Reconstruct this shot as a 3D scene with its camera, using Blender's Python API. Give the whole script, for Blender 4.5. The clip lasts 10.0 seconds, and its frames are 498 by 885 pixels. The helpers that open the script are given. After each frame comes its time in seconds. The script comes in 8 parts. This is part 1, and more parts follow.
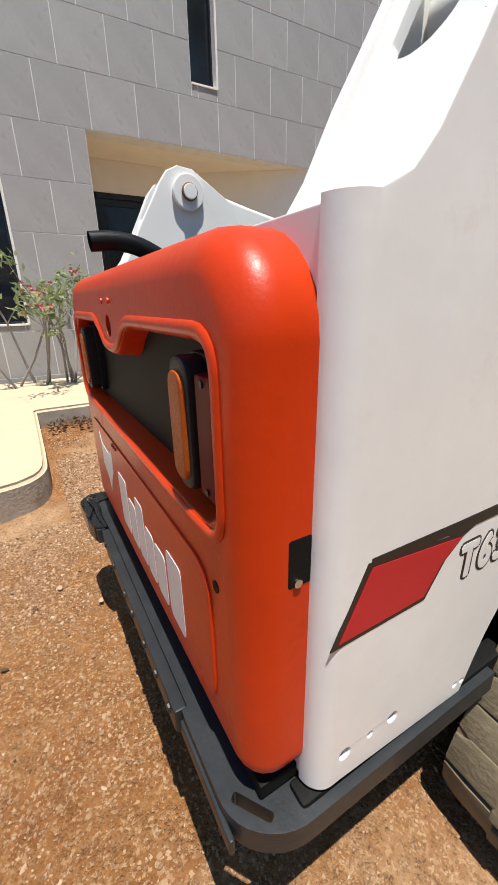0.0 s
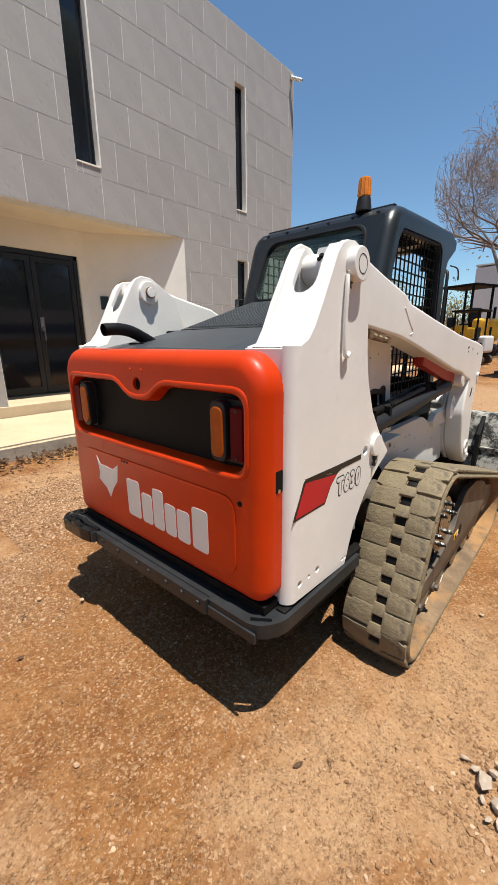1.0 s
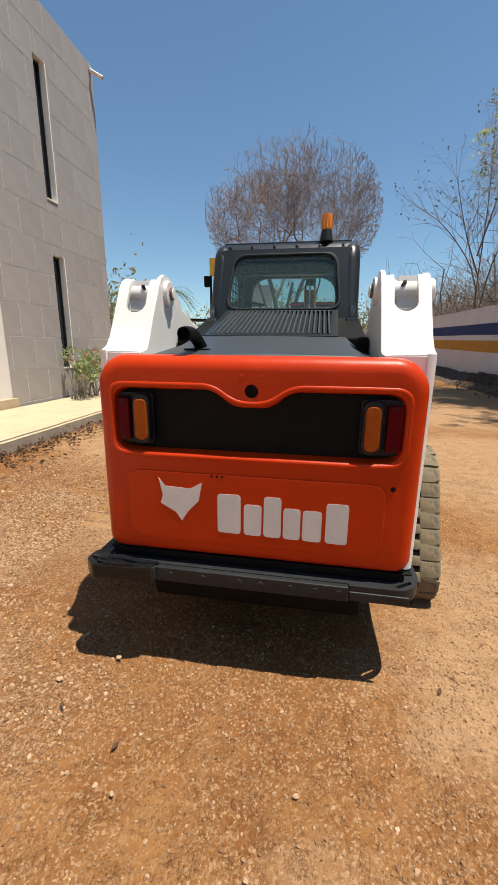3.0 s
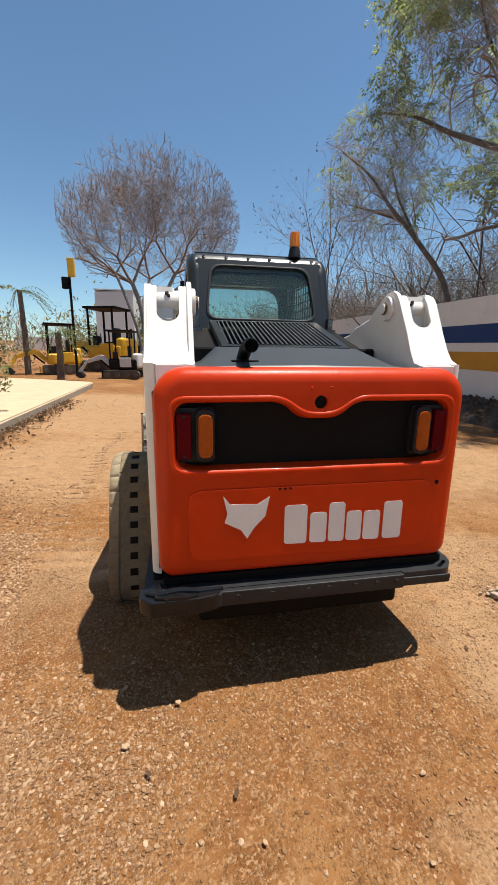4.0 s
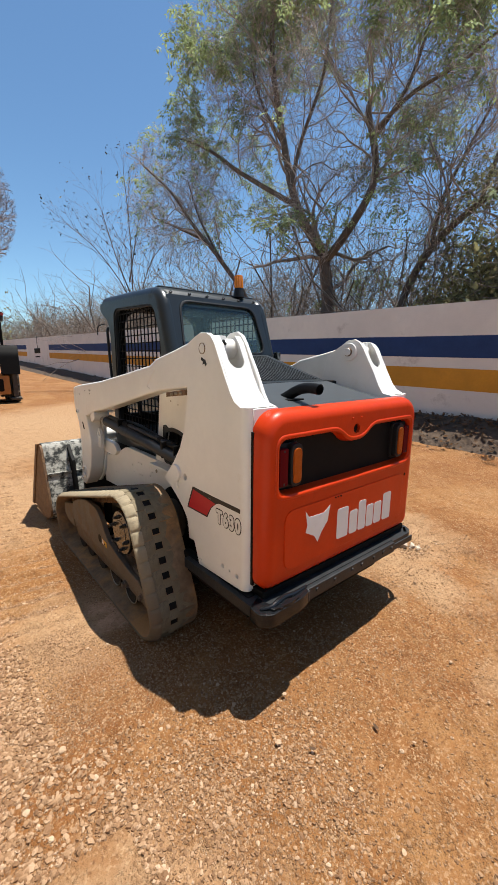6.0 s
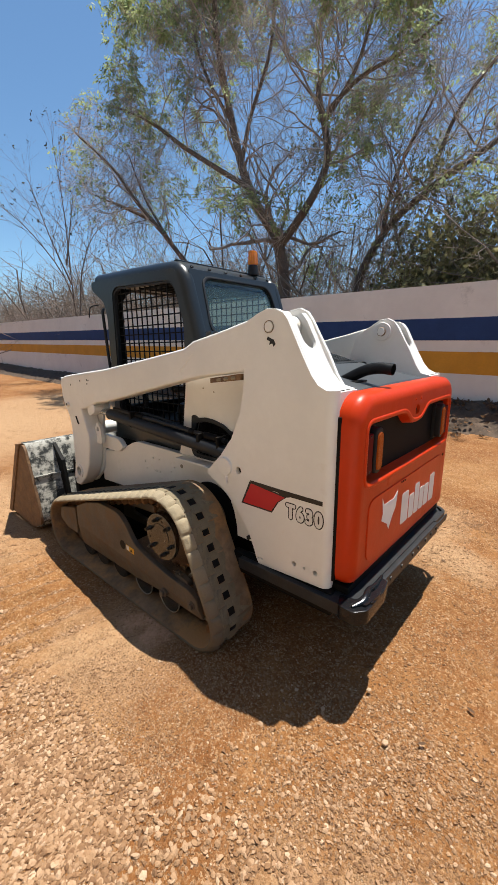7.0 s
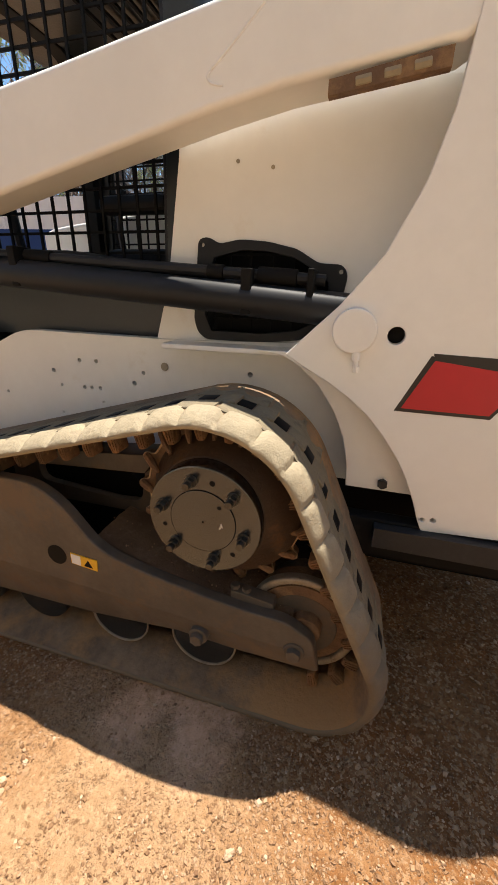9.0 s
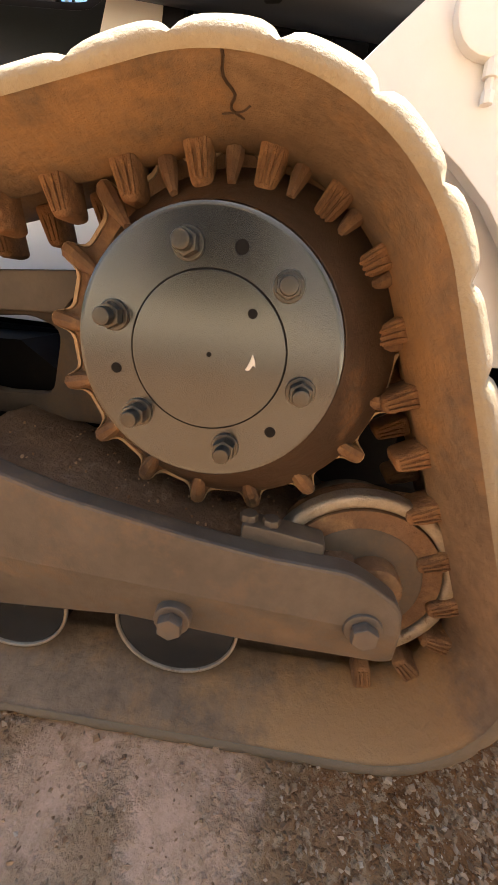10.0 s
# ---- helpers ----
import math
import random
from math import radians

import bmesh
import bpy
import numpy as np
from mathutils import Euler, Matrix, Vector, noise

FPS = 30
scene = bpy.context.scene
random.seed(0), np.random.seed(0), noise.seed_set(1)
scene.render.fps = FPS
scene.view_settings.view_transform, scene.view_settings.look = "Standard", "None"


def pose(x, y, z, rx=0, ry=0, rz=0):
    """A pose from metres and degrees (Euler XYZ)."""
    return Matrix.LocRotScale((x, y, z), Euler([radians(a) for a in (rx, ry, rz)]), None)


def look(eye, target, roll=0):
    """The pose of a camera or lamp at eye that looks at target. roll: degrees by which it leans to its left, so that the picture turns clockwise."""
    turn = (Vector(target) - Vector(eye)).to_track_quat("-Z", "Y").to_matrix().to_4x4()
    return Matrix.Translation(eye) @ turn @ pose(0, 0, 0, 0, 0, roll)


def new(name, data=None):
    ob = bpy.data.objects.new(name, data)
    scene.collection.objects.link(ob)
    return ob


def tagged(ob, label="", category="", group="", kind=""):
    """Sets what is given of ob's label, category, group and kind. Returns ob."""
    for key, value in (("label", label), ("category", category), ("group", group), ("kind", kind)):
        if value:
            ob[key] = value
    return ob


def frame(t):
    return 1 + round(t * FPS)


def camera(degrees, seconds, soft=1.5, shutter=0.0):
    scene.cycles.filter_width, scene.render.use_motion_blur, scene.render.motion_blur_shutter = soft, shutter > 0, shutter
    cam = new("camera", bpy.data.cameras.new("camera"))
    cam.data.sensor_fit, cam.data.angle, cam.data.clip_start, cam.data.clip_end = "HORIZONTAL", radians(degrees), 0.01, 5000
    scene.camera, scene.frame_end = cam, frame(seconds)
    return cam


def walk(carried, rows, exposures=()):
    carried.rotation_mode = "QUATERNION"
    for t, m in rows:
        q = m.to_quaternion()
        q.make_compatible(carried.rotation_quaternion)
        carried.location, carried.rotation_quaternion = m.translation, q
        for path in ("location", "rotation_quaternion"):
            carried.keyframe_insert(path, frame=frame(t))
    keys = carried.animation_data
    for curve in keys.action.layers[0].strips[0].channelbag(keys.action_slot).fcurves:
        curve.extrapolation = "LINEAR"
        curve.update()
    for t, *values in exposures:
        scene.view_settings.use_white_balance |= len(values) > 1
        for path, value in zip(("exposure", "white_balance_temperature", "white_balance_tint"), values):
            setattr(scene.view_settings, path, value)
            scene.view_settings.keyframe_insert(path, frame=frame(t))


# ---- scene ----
cam = camera(65.7, 10.0)
PATH = [
    (0, (0.886, -0.167, 1.148), (-0.747, 0.761, 0.46), -1.2),
    (0.5, (1.085, -0.448, 1.219), (-0.342, 0.841, 0.669), -0.4),
    (1, (1.213, -0.765, 1.253), (-0.072, 0.679, 0.738), -0.6),
    (1.5, (1.134, -1.069, 1.272), (0.01, 0.504, 0.764), -0.4),
    (2, (0.892, -1.138, 1.241), (-0.035, 0.561, 0.738), 0.2),
    (2.5, (0.586, -1.214, 1.231), (-0.075, 0.606, 0.734), 0.6),
    (3, (0.219, -1.305, 1.252), (-0.111, 0.608, 0.773), 0.6),
    (3.2, (0.061, -1.304, 1.245), (-0.133, 0.629, 0.768), 0.3),
    (4.3, (-0.669, -1.278, 1.266), (-0.128, 0.602, 0.848), 0.8),
    (4.5, (-0.78, -1.23, 1.264), (-0.117, 0.613, 0.858), 0.8),
    (5, (-1.079, -1.185, 1.281), (-0.151, 0.546, 0.903), 0.9),
    (5.2, (-1.217, -1.201, 1.32), (-0.204, 0.48, 0.935), 0.9),
    (6.3, (-1.657, -0.945, 1.421), (-0.335, 0.495, 0.997), -0.0),
    (6.5, (-1.731, -0.853, 1.406), (-0.369, 0.546, 0.973), -0.2),
    (7, (-1.832, -0.592, 1.387), (-0.384, 0.703, 0.913), -0.7),
    (7.5, (-1.823, -0.255, 1.343), (-0.295, 0.922, 0.814), -1.3),
    (8, (-1.797, 0.046, 1.304), (-0.208, 1.093, 0.687), -1.6),
    (8.5, (-1.65, 0.35, 1.14), (0.005, 1.276, 0.504), -1.5),
    (9, (-1.442, 0.62, 0.923), (0.345, 1.138, 0.188), 1.3),
    (9.5, (-1.205, 0.783, 0.622), (0.63, 0.81, -0.174), 6.6),
    (10, (-1.181, 0.824, 0.547), (0.684, 0.923, -0.168), 6.5),
]
EXPOSURES = [(0, 0.62, 6180, 8.5), (1, 0.60, 6560, 10), (2, 0.54, 6700, 10), (3, 0.52, 6850, 10), (4.5, 0.58, 6580, 10), (6.5, 0.71, 6400, 9.5), (8, 0.78, 6720, 10), (8.5, 0.93, 6720, 10), (9, 1.14, 6720, 10.5), (9.5, 1.69, 6760, 11), (10, 2.52, 6720, 11.5)]
walk(cam, [(t, look(eye, target, roll)) for t, eye, target, roll in PATH], EXPOSURES)

# world and sun
SUN = Vector((0.248, -0.03, 1.0)).normalized()
world = bpy.data.worlds.new("sky")
scene.world = world
world.use_nodes = True
wn = world.node_tree
sky = wn.nodes.new("ShaderNodeTexSky")
sky.sky_type, sky.sun_disc = "NISHITA", False
sky.sun_elevation = math.asin(SUN.z)
sky.sun_rotation = math.atan2(SUN.x, SUN.y)
sky.air_density, sky.dust_density, sky.ozone_density = 1.0, 0.1, 2.5
wn.nodes["Background"].inputs["Strength"].default_value = 0.09
hue = wn.nodes.new("ShaderNodeMix")
hue.data_type, hue.blend_type = "RGBA", "MULTIPLY"
hue.inputs[0].default_value = 1.0
hue.inputs[7].default_value = (0.84, 1.0, 1.03, 1)
wn.links.new(sky.outputs[0], hue.inputs[6])
wn.links.new(hue.outputs[2], wn.nodes["Background"].inputs["Color"])
sun = new("sun", bpy.data.lights.new("sun", "SUN"))
sun.data.energy, sun.data.angle, sun.data.color = 5.0, radians(0.55), (1.0, 0.95, 0.87)
sun.matrix_world = look(SUN * 40, (0, 0, 0))


# materials


def surface(name, color, rough=0.55, metal=0.0, vary=0.12, scale=6.0, dirt=None, dirt_at=0.55, dirt_scale=3.0,
            bump=0.0, bump_scale=80.0, specular=0.5, coat=0.0, island=0.0, each=0.0):
    """A node material: base colour varied at two scales, patches of dirt, fine relief."""
    m = bpy.data.materials.new(name)
    m.use_nodes = True
    t = m.node_tree
    n, k = t.nodes, t.links
    p = n["Principled BSDF"]
    p.inputs["Roughness"].default_value = rough
    p.inputs["Metallic"].default_value = metal
    p.inputs["Specular IOR Level"].default_value = specular
    p.inputs["Coat Weight"].default_value = coat
    co = n.new("ShaderNodeTexCoord")

    def fog(size, detail=5.0, r=0.6):
        f = n.new("ShaderNodeTexNoise")
        f.inputs["Scale"].default_value, f.inputs["Detail"].default_value, f.inputs["Roughness"].default_value = size, detail, r
        k.new(co.outputs["Object"], f.inputs["Vector"])
        return f.outputs["Fac"]

    def blend(fac, a, b, mode="MIX"):
        x = n.new("ShaderNodeMix")
        x.data_type, x.blend_type = "RGBA", mode
        for i, v in ((0, fac), (6, a), (7, b)):
            if isinstance(v, (int, float)):
                x.inputs[i].default_value = v
            elif isinstance(v, tuple):
                x.inputs[i].default_value = (*v[:3], 1)
            else:
                k.new(v, x.inputs[i])
        return x.outputs[2]

    def ramp(v, lo, hi, a=0.0, b=1.0):
        r = n.new("ShaderNodeMapRange")
        for i, q in ((1, lo), (2, hi), (3, a), (4, b)):
            r.inputs[i].default_value = q
        k.new(v, r.inputs[0])
        return r.outputs[0]

    dark = tuple(c * (1 - vary) for c in color)
    light = tuple(min(1, c * (1 + vary)) for c in color)
    out = blend(ramp(fog(scale), 0.3, 0.7), dark, light)
    out = blend(ramp(fog(scale * 9, 3), 0.35, 0.75, 0.0, 0.35), out, tuple(c * (1 - 1.6 * vary) for c in color))
    if island or each:
        src = n.new("ShaderNodeNewGeometry").outputs["Random Per Island"] if island else n.new("ShaderNodeObjectInfo").outputs["Random"]
        h = n.new("ShaderNodeHueSaturation")
        k.new(ramp(src, 0, 1, 1 - (island or each), 1 + (island or each)), h.inputs["Value"])
        k.new(out, h.inputs["Color"])
        out = h.outputs[0]
    if dirt:
        mask = ramp(fog(dirt_scale, 8, 0.7), dirt_at, dirt_at + 0.12)
        out = blend(mask, out, dirt)
        k.new(ramp(mask, 0, 1, rough, min(1, rough + 0.35)), p.inputs["Roughness"])
    k.new(out, p.inputs["Base Color"])
    if bump:
        b = n.new("ShaderNodeBump")
        b.inputs["Strength"].default_value, b.inputs["Distance"].default_value = min(1, bump), 0.01
        k.new(fog(bump_scale, 6, 0.65), b.inputs["Height"])
        k.new(b.outputs[0], p.inputs["Normal"])
    return m


WHITE = surface("white_paint", (0.79, 0.775, 0.735), 0.38, vary=0.05, scale=3, dirt=(0.73, 0.69, 0.62), dirt_at=0.61, dirt_scale=5, bump=0.05, bump_scale=25, coat=0.15)
ORANGE = surface("orange_paint", (0.53, 0.036, 0.002), 0.37, vary=0.08, scale=4, dirt=(0.45, 0.040, 0.006), dirt_at=0.6, dirt_scale=5, bump=0.22, bump_scale=9, coat=0.05, specular=0.22)
BLACK = surface("matt_black_paint", (0.006, 0.0055, 0.005), 0.65, specular=0.15, vary=0.2, scale=7, dirt=(0.024, 0.020, 0.017), dirt_at=0.6, dirt_scale=6)
CABGREY = surface("dark_grey_cab_paint", (0.013, 0.0165, 0.018), 0.32, vary=0.1, scale=5, dirt=(0.034, 0.035, 0.033), dirt_at=0.62, dirt_scale=7, bump=0.08, bump_scale=40)
HOODGREY = surface("grey_hood_paint", (0.040, 0.047, 0.053), 0.42, vary=0.08, scale=5, dirt=(0.075, 0.070, 0.062), dirt_at=0.62, dirt_scale=6)
STEEL = surface("worn_dark_steel", (0.022, 0.024, 0.026), 0.42, vary=0.25, scale=12, dirt=(0.055, 0.052, 0.049), dirt_at=0.67, dirt_scale=18, bump=0.14, bump_scale=45, specular=0.3)
GLOSSSTEEL = surface("shiny_bent_steel", (0.022, 0.024, 0.027), 0.2, metal=0.6, vary=0.3, scale=14, dirt=(0.10, 0.10, 0.10), dirt_at=0.62, dirt_scale=24, bump=0.15, bump_scale=40)
CHROME = surface("bright_rod_steel", (0.55, 0.55, 0.55), 0.22, metal=1.0, vary=0.1, scale=20)
HUBGREY = surface("machined_grey_hub", (0.100, 0.106, 0.108), 0.21, metal=0.9, vary=0.05, scale=5, dirt=(0.13, 0.12, 0.105), dirt_at=0.66, dirt_scale=7)
NUTSTEEL = surface("oily_dark_nut_steel", (0.085, 0.082, 0.075), 0.3, metal=0.85, vary=0.25, scale=40, dirt=(0.14, 0.10, 0.06), dirt_at=0.6, dirt_scale=60)
RUBBED = surface("rubbed_tooth_steel", (0.40, 0.28, 0.16), 0.42, metal=0.35, vary=0.25, scale=40, dirt=(0.2, 0.11, 0.05), dirt_at=0.58, dirt_scale=50, bump=0.3, bump_scale=150)
LUGRUST = surface("scraped_rusty_lug", (0.21, 0.105, 0.042), 0.75, vary=0.35, scale=30, dirt=(0.36, 0.20, 0.085), dirt_at=0.54, dirt_scale=45, bump=0.6, bump_scale=140, each=0.2)
RIMSTEEL = surface("rubbed_bright_steel", (0.34, 0.29, 0.22), 0.4, metal=0.6, vary=0.25, scale=30, dirt=(0.16, 0.10, 0.06), dirt_at=0.58, dirt_scale=40, bump=0.4, bump_scale=130)
DARKRUST = surface("shade_darkened_rust", (0.052, 0.030, 0.016), 0.6, metal=0.1, vary=0.3, scale=9, dirt=(0.16, 0.085, 0.038), dirt_at=0.55, dirt_scale=8, bump=0.3, bump_scale=60)
RUST = surface("rusty_brown_steel", (0.17, 0.095, 0.048), 0.7, metal=0.15, vary=0.3, scale=16, dirt=(0.27, 0.165, 0.085), dirt_at=0.52, dirt_scale=22, bump=0.5, bump_scale=90)
FRAMEDUST = surface("dusty_track_frame", (0.088, 0.071, 0.053), 0.58, vary=0.3, scale=7, dirt=(0.145, 0.100, 0.062), dirt_at=0.50, dirt_scale=5, bump=0.15, bump_scale=50)
RUBBER = surface("dusty_rubber", (0.190, 0.151, 0.089), 0.85, vary=0.2, scale=14, dirt=(0.118, 0.096, 0.068), dirt_at=0.55, dirt_scale=16, bump=0.5, bump_scale=60, each=0.05)
RUBBERIN = surface("mud_stained_rubber", (0.180, 0.118, 0.066), 0.85, vary=0.45, scale=6, dirt=(0.32, 0.175, 0.070), dirt_at=0.47, dirt_scale=2.6, bump=0.4, bump_scale=70)
RUBBERLIP = surface("pale_dusty_rubber_edge", (0.305, 0.248, 0.158), 0.85, vary=0.12, scale=14, dirt=(0.28, 0.225, 0.15), dirt_at=0.54, dirt_scale=18, bump=0.5, bump_scale=60)
BEACON = surface("beacon_amber", (0.80, 0.23, 0.006), 0.16, vary=0.15, scale=30, coat=0.6)
MUD = surface("dry_brown_mud", (0.155, 0.098, 0.058), 0.95, vary=0.25, scale=12, dirt=(0.22, 0.15, 0.10), dirt_at=0.55, dirt_scale=30, bump=0.8, bump_scale=120)
SCRUBTWIG = surface("brown_scrub_twigs", (0.20, 0.158, 0.128), 0.9, vary=0.35, scale=2, island=0.45)
DARKLEAF = surface("dark_olive_leaf", (0.060, 0.062, 0.028), 0.6, vary=0.3, scale=3, island=0.4)
OLIVE = surface("olive_leaf", (0.29, 0.27, 0.13), 0.7, vary=0.3, scale=3, island=0.4)
AMBER = surface("amber_lens", (0.36, 0.075, 0.008), 0.35, vary=0.15, scale=30, coat=0.0, specular=0.1, bump=0.3, bump_scale=160)
REDLENS = surface("red_lens", (0.11, 0.003, 0.006), 0.4, vary=0.1, scale=30, coat=0.0, specular=0.06)
REDPAINT = surface("red_decal", (0.48, 0.008, 0.016), 0.4, vary=0.06)
DECALBLACK = surface("black_decal", (0.014, 0.010, 0.008), 0.45, vary=0.1)
DECALWHITE = surface("white_decal", (0.72, 0.70, 0.66), 0.5, vary=0.06, dirt=(0.6, 0.35, 0.25), dirt_at=0.68, dirt_scale=30)
REDARM = surface("red_painted_steel", (0.42, 0.03, 0.02), 0.4, vary=0.15)
YELLOW = surface("yellow_machine_paint", (0.72, 0.40, 0.02), 0.45, vary=0.12, scale=4, dirt=(0.35, 0.2, 0.08), dirt_at=0.6, dirt_scale=4)
ORANGEYEL = surface("faded_orange_machine_paint", (0.40, 0.15, 0.025), 0.5, vary=0.15, scale=4, dirt=(0.3, 0.14, 0.05), dirt_at=0.57, dirt_scale=4)
TYRE = surface("dusty_tyre_rubber", (0.06, 0.052, 0.043), 0.85, vary=0.25, scale=8, dirt=(0.17, 0.13, 0.09), dirt_at=0.55, dirt_scale=6, bump=0.3)
BUCKET = surface("chipped_white_over_black", (0.42, 0.41, 0.36), 0.6, vary=0.12, scale=8, dirt=(0.030, 0.032, 0.030), dirt_at=0.44, dirt_scale=13, bump=0.3, bump_scale=40)
SEATBLK = surface("black_vinyl", (0.013, 0.014, 0.016), 0.5, specular=0.3, vary=0.15, dirt=(0.03, 0.03, 0.03), dirt_at=0.6, dirt_scale=9)

TILE = surface("grey_facade_tile", (0.33, 0.31, 0.295), 0.6, vary=0.09, scale=2.5, dirt=(0.285, 0.265, 0.25), dirt_at=0.58, dirt_scale=5, bump=0.1, bump_scale=60, each=0.05)
GROUT = surface("pale_grout", (0.60, 0.585, 0.56), 0.8, vary=0.1)
STUCCO = surface("cream_stucco", (0.74, 0.71, 0.66), 0.85, vary=0.05, scale=2, dirt=(0.66, 0.61, 0.54), dirt_at=0.62, dirt_scale=3, bump=0.2, bump_scale=120)
SOFFIT = surface("cream_soffit", (0.70, 0.62, 0.50), 0.85, vary=0.06, scale=3, bump=0.2, bump_scale=100)
DOORBLACK = surface("black_door_frame", (0.015, 0.016, 0.018), 0.35, vary=0.2)
CONCRETE = surface("sun_bleached_concrete", (0.50, 0.39, 0.25), 0.85, vary=0.1, scale=2.5, dirt=(0.40, 0.30, 0.19), dirt_at=0.6, dirt_scale=3, bump=0.3, bump_scale=90)
KERB = surface("rough_grey_kerb", (0.34, 0.29, 0.23), 0.9, vary=0.2, scale=5, dirt=(0.2, 0.15, 0.1), dirt_at=0.55, dirt_scale=6, bump=0.6, bump_scale=50)
WALLWHITE = surface("weathered_white_wall", (0.73, 0.68, 0.615), 0.9, vary=0.07, scale=0.8, dirt=(0.48, 0.43, 0.38), dirt_at=0.6, dirt_scale=1.2, bump=0.4, bump_scale=40)
WALLBLUE = surface("dark_blue_band_paint", (0.012, 0.040, 0.135), 0.8, vary=0.15, scale=2, bump=0.3, bump_scale=40)
WALLYELLOW = surface("ochre_band_paint", (0.58, 0.26, 0.02), 0.8, vary=0.12, scale=2, bump=0.3, bump_scale=40)
RUBBLE = surface("dark_leaf_bank", (0.085, 0.056, 0.036), 0.95, vary=0.4, scale=7, dirt=(0.14, 0.095, 0.06), dirt_at=0.54, dirt_scale=12, bump=0.6, bump_scale=25)
BARK = surface("grey_brown_bark", (0.155, 0.115, 0.090), 0.9, vary=0.3, scale=5, bump=0.5, bump_scale=30)
PALEBARK = surface("pale_grey_bark", (0.26, 0.232, 0.212), 0.9, vary=0.25, scale=4, bump=0.4, bump_scale=30)
LIMEWASH = surface("limewashed_bark", (0.62, 0.58, 0.52), 0.9, vary=0.15, scale=5)
TWIG = surface("dry_twigs", (0.37, 0.305, 0.262), 0.9, vary=0.3, scale=3, island=0.35)
PINKTWIG = surface("dry_pinkish_twigs", (0.265, 0.205, 0.172), 0.9, vary=0.25, scale=3, island=0.25)
LEAF = surface("thin_green_leaf", (0.31, 0.37, 0.17), 0.6, vary=0.25, scale=6, island=0.4)
DRYLEAF = surface("dry_fallen_leaf", (0.17, 0.10, 0.055), 0.8, vary=0.3, scale=10, island=0.45)
PINK = surface("pink_petal", (0.62, 0.16, 0.17), 0.6, vary=0.2, scale=20, island=0.3)
PALM = surface("palm_leaf", (0.13, 0.16, 0.05), 0.55, vary=0.25, scale=5, island=0.3)
STONE = surface("loose_gravel", (0.275, 0.150, 0.076), 0.9, vary=0.2, scale=40, island=0.30, bump=0.3, bump_scale=150)


def mix_of_stones(m):
    """Each chip takes its own colour, from dark earth over ochre to cream."""
    t = m.node_tree
    n, k = t.nodes, t.links
    p = n["Principled BSDF"]
    ramp = n.new("ShaderNodeValToRGB")
    ramp.color_ramp.elements[0].color, ramp.color_ramp.elements[1].color = (0.170, 0.085, 0.036, 1), (0.52, 0.38, 0.25, 1)
    for at, c in ((0.25, (0.245, 0.130, 0.058, 1)), (0.60, (0.330, 0.198, 0.102, 1)), (0.90, (0.410, 0.268, 0.156, 1))):
        ramp.color_ramp.elements.new(at).color = c
    k.new(n.new("ShaderNodeNewGeometry").outputs["Random Per Island"], ramp.inputs[0])
    x = n.new("ShaderNodeMix")
    x.data_type = "RGBA"
    x.inputs[0].default_value = 0.8
    k.new(p.inputs["Base Color"].links[0].from_socket, x.inputs[6])
    k.new(ramp.outputs[0], x.inputs[7])
    k.new(x.outputs[2], p.inputs["Base Color"])


mix_of_stones(STONE)
MORTAR = surface("pale_broken_mortar", (0.46, 0.375, 0.285), 0.9, vary=0.22, scale=1.5, dirt=(0.30, 0.20, 0.13), dirt_at=0.55, dirt_scale=2.5, bump=0.08, bump_scale=5, each=0.2)
GALV = surface("white_shed_panel", (0.62, 0.62, 0.60), 0.6, vary=0.06)
GATE = surface("dark_brown_gate", (0.075, 0.06, 0.05), 0.7, vary=0.2)


def paler_above(m, low, high, under):
    """Blends by height from the colour under, below low, to the material's own colour above high."""
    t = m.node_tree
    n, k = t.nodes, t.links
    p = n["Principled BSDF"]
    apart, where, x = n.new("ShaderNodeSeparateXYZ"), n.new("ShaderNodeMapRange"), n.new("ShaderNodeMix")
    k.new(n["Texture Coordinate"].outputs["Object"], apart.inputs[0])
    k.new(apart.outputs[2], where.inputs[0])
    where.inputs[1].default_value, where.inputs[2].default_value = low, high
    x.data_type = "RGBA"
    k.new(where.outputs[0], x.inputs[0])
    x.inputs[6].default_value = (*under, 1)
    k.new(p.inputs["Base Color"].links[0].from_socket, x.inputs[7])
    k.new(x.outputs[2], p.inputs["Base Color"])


# the shoulder turns from brown to its paler own colour with height
paler_above(RUBBERLIP, 0.20, 0.56, (0.150, 0.112, 0.068))


def let_light_through(m, share):
    """Thin leaves: part of the light comes through from behind."""
    t = m.node_tree
    n, k = t.nodes, t.links
    p, o = n["Principled BSDF"], n["Material Output"]
    tr, mx = n.new("ShaderNodeBsdfTranslucent"), n.new("ShaderNodeMixShader")
    k.new(p.inputs["Base Color"].links[0].from_socket, tr.inputs["Color"])
    mx.inputs[0].default_value = share
    k.new(p.outputs[0], mx.inputs[1])
    k.new(tr.outputs[0], mx.inputs[2])
    k.new(mx.outputs[0], o.inputs["Surface"])


for leafy in (LEAF, OLIVE, PALM, DRYLEAF):
    let_light_through(leafy, 0.5)


def glass(name, tint, rough=0.02):
    m = bpy.data.materials.new(name)
    m.use_nodes = True
    p = m.node_tree.nodes["Principled BSDF"]
    p.inputs["Base Color"].default_value = (*tint, 1)
    p.inputs["Transmission Weight"].default_value = 1.0
    p.inputs["Roughness"].default_value = rough
    p.inputs["IOR"].default_value = 1.28
    p.inputs["Specular IOR Level"].default_value = 0.3
    return m


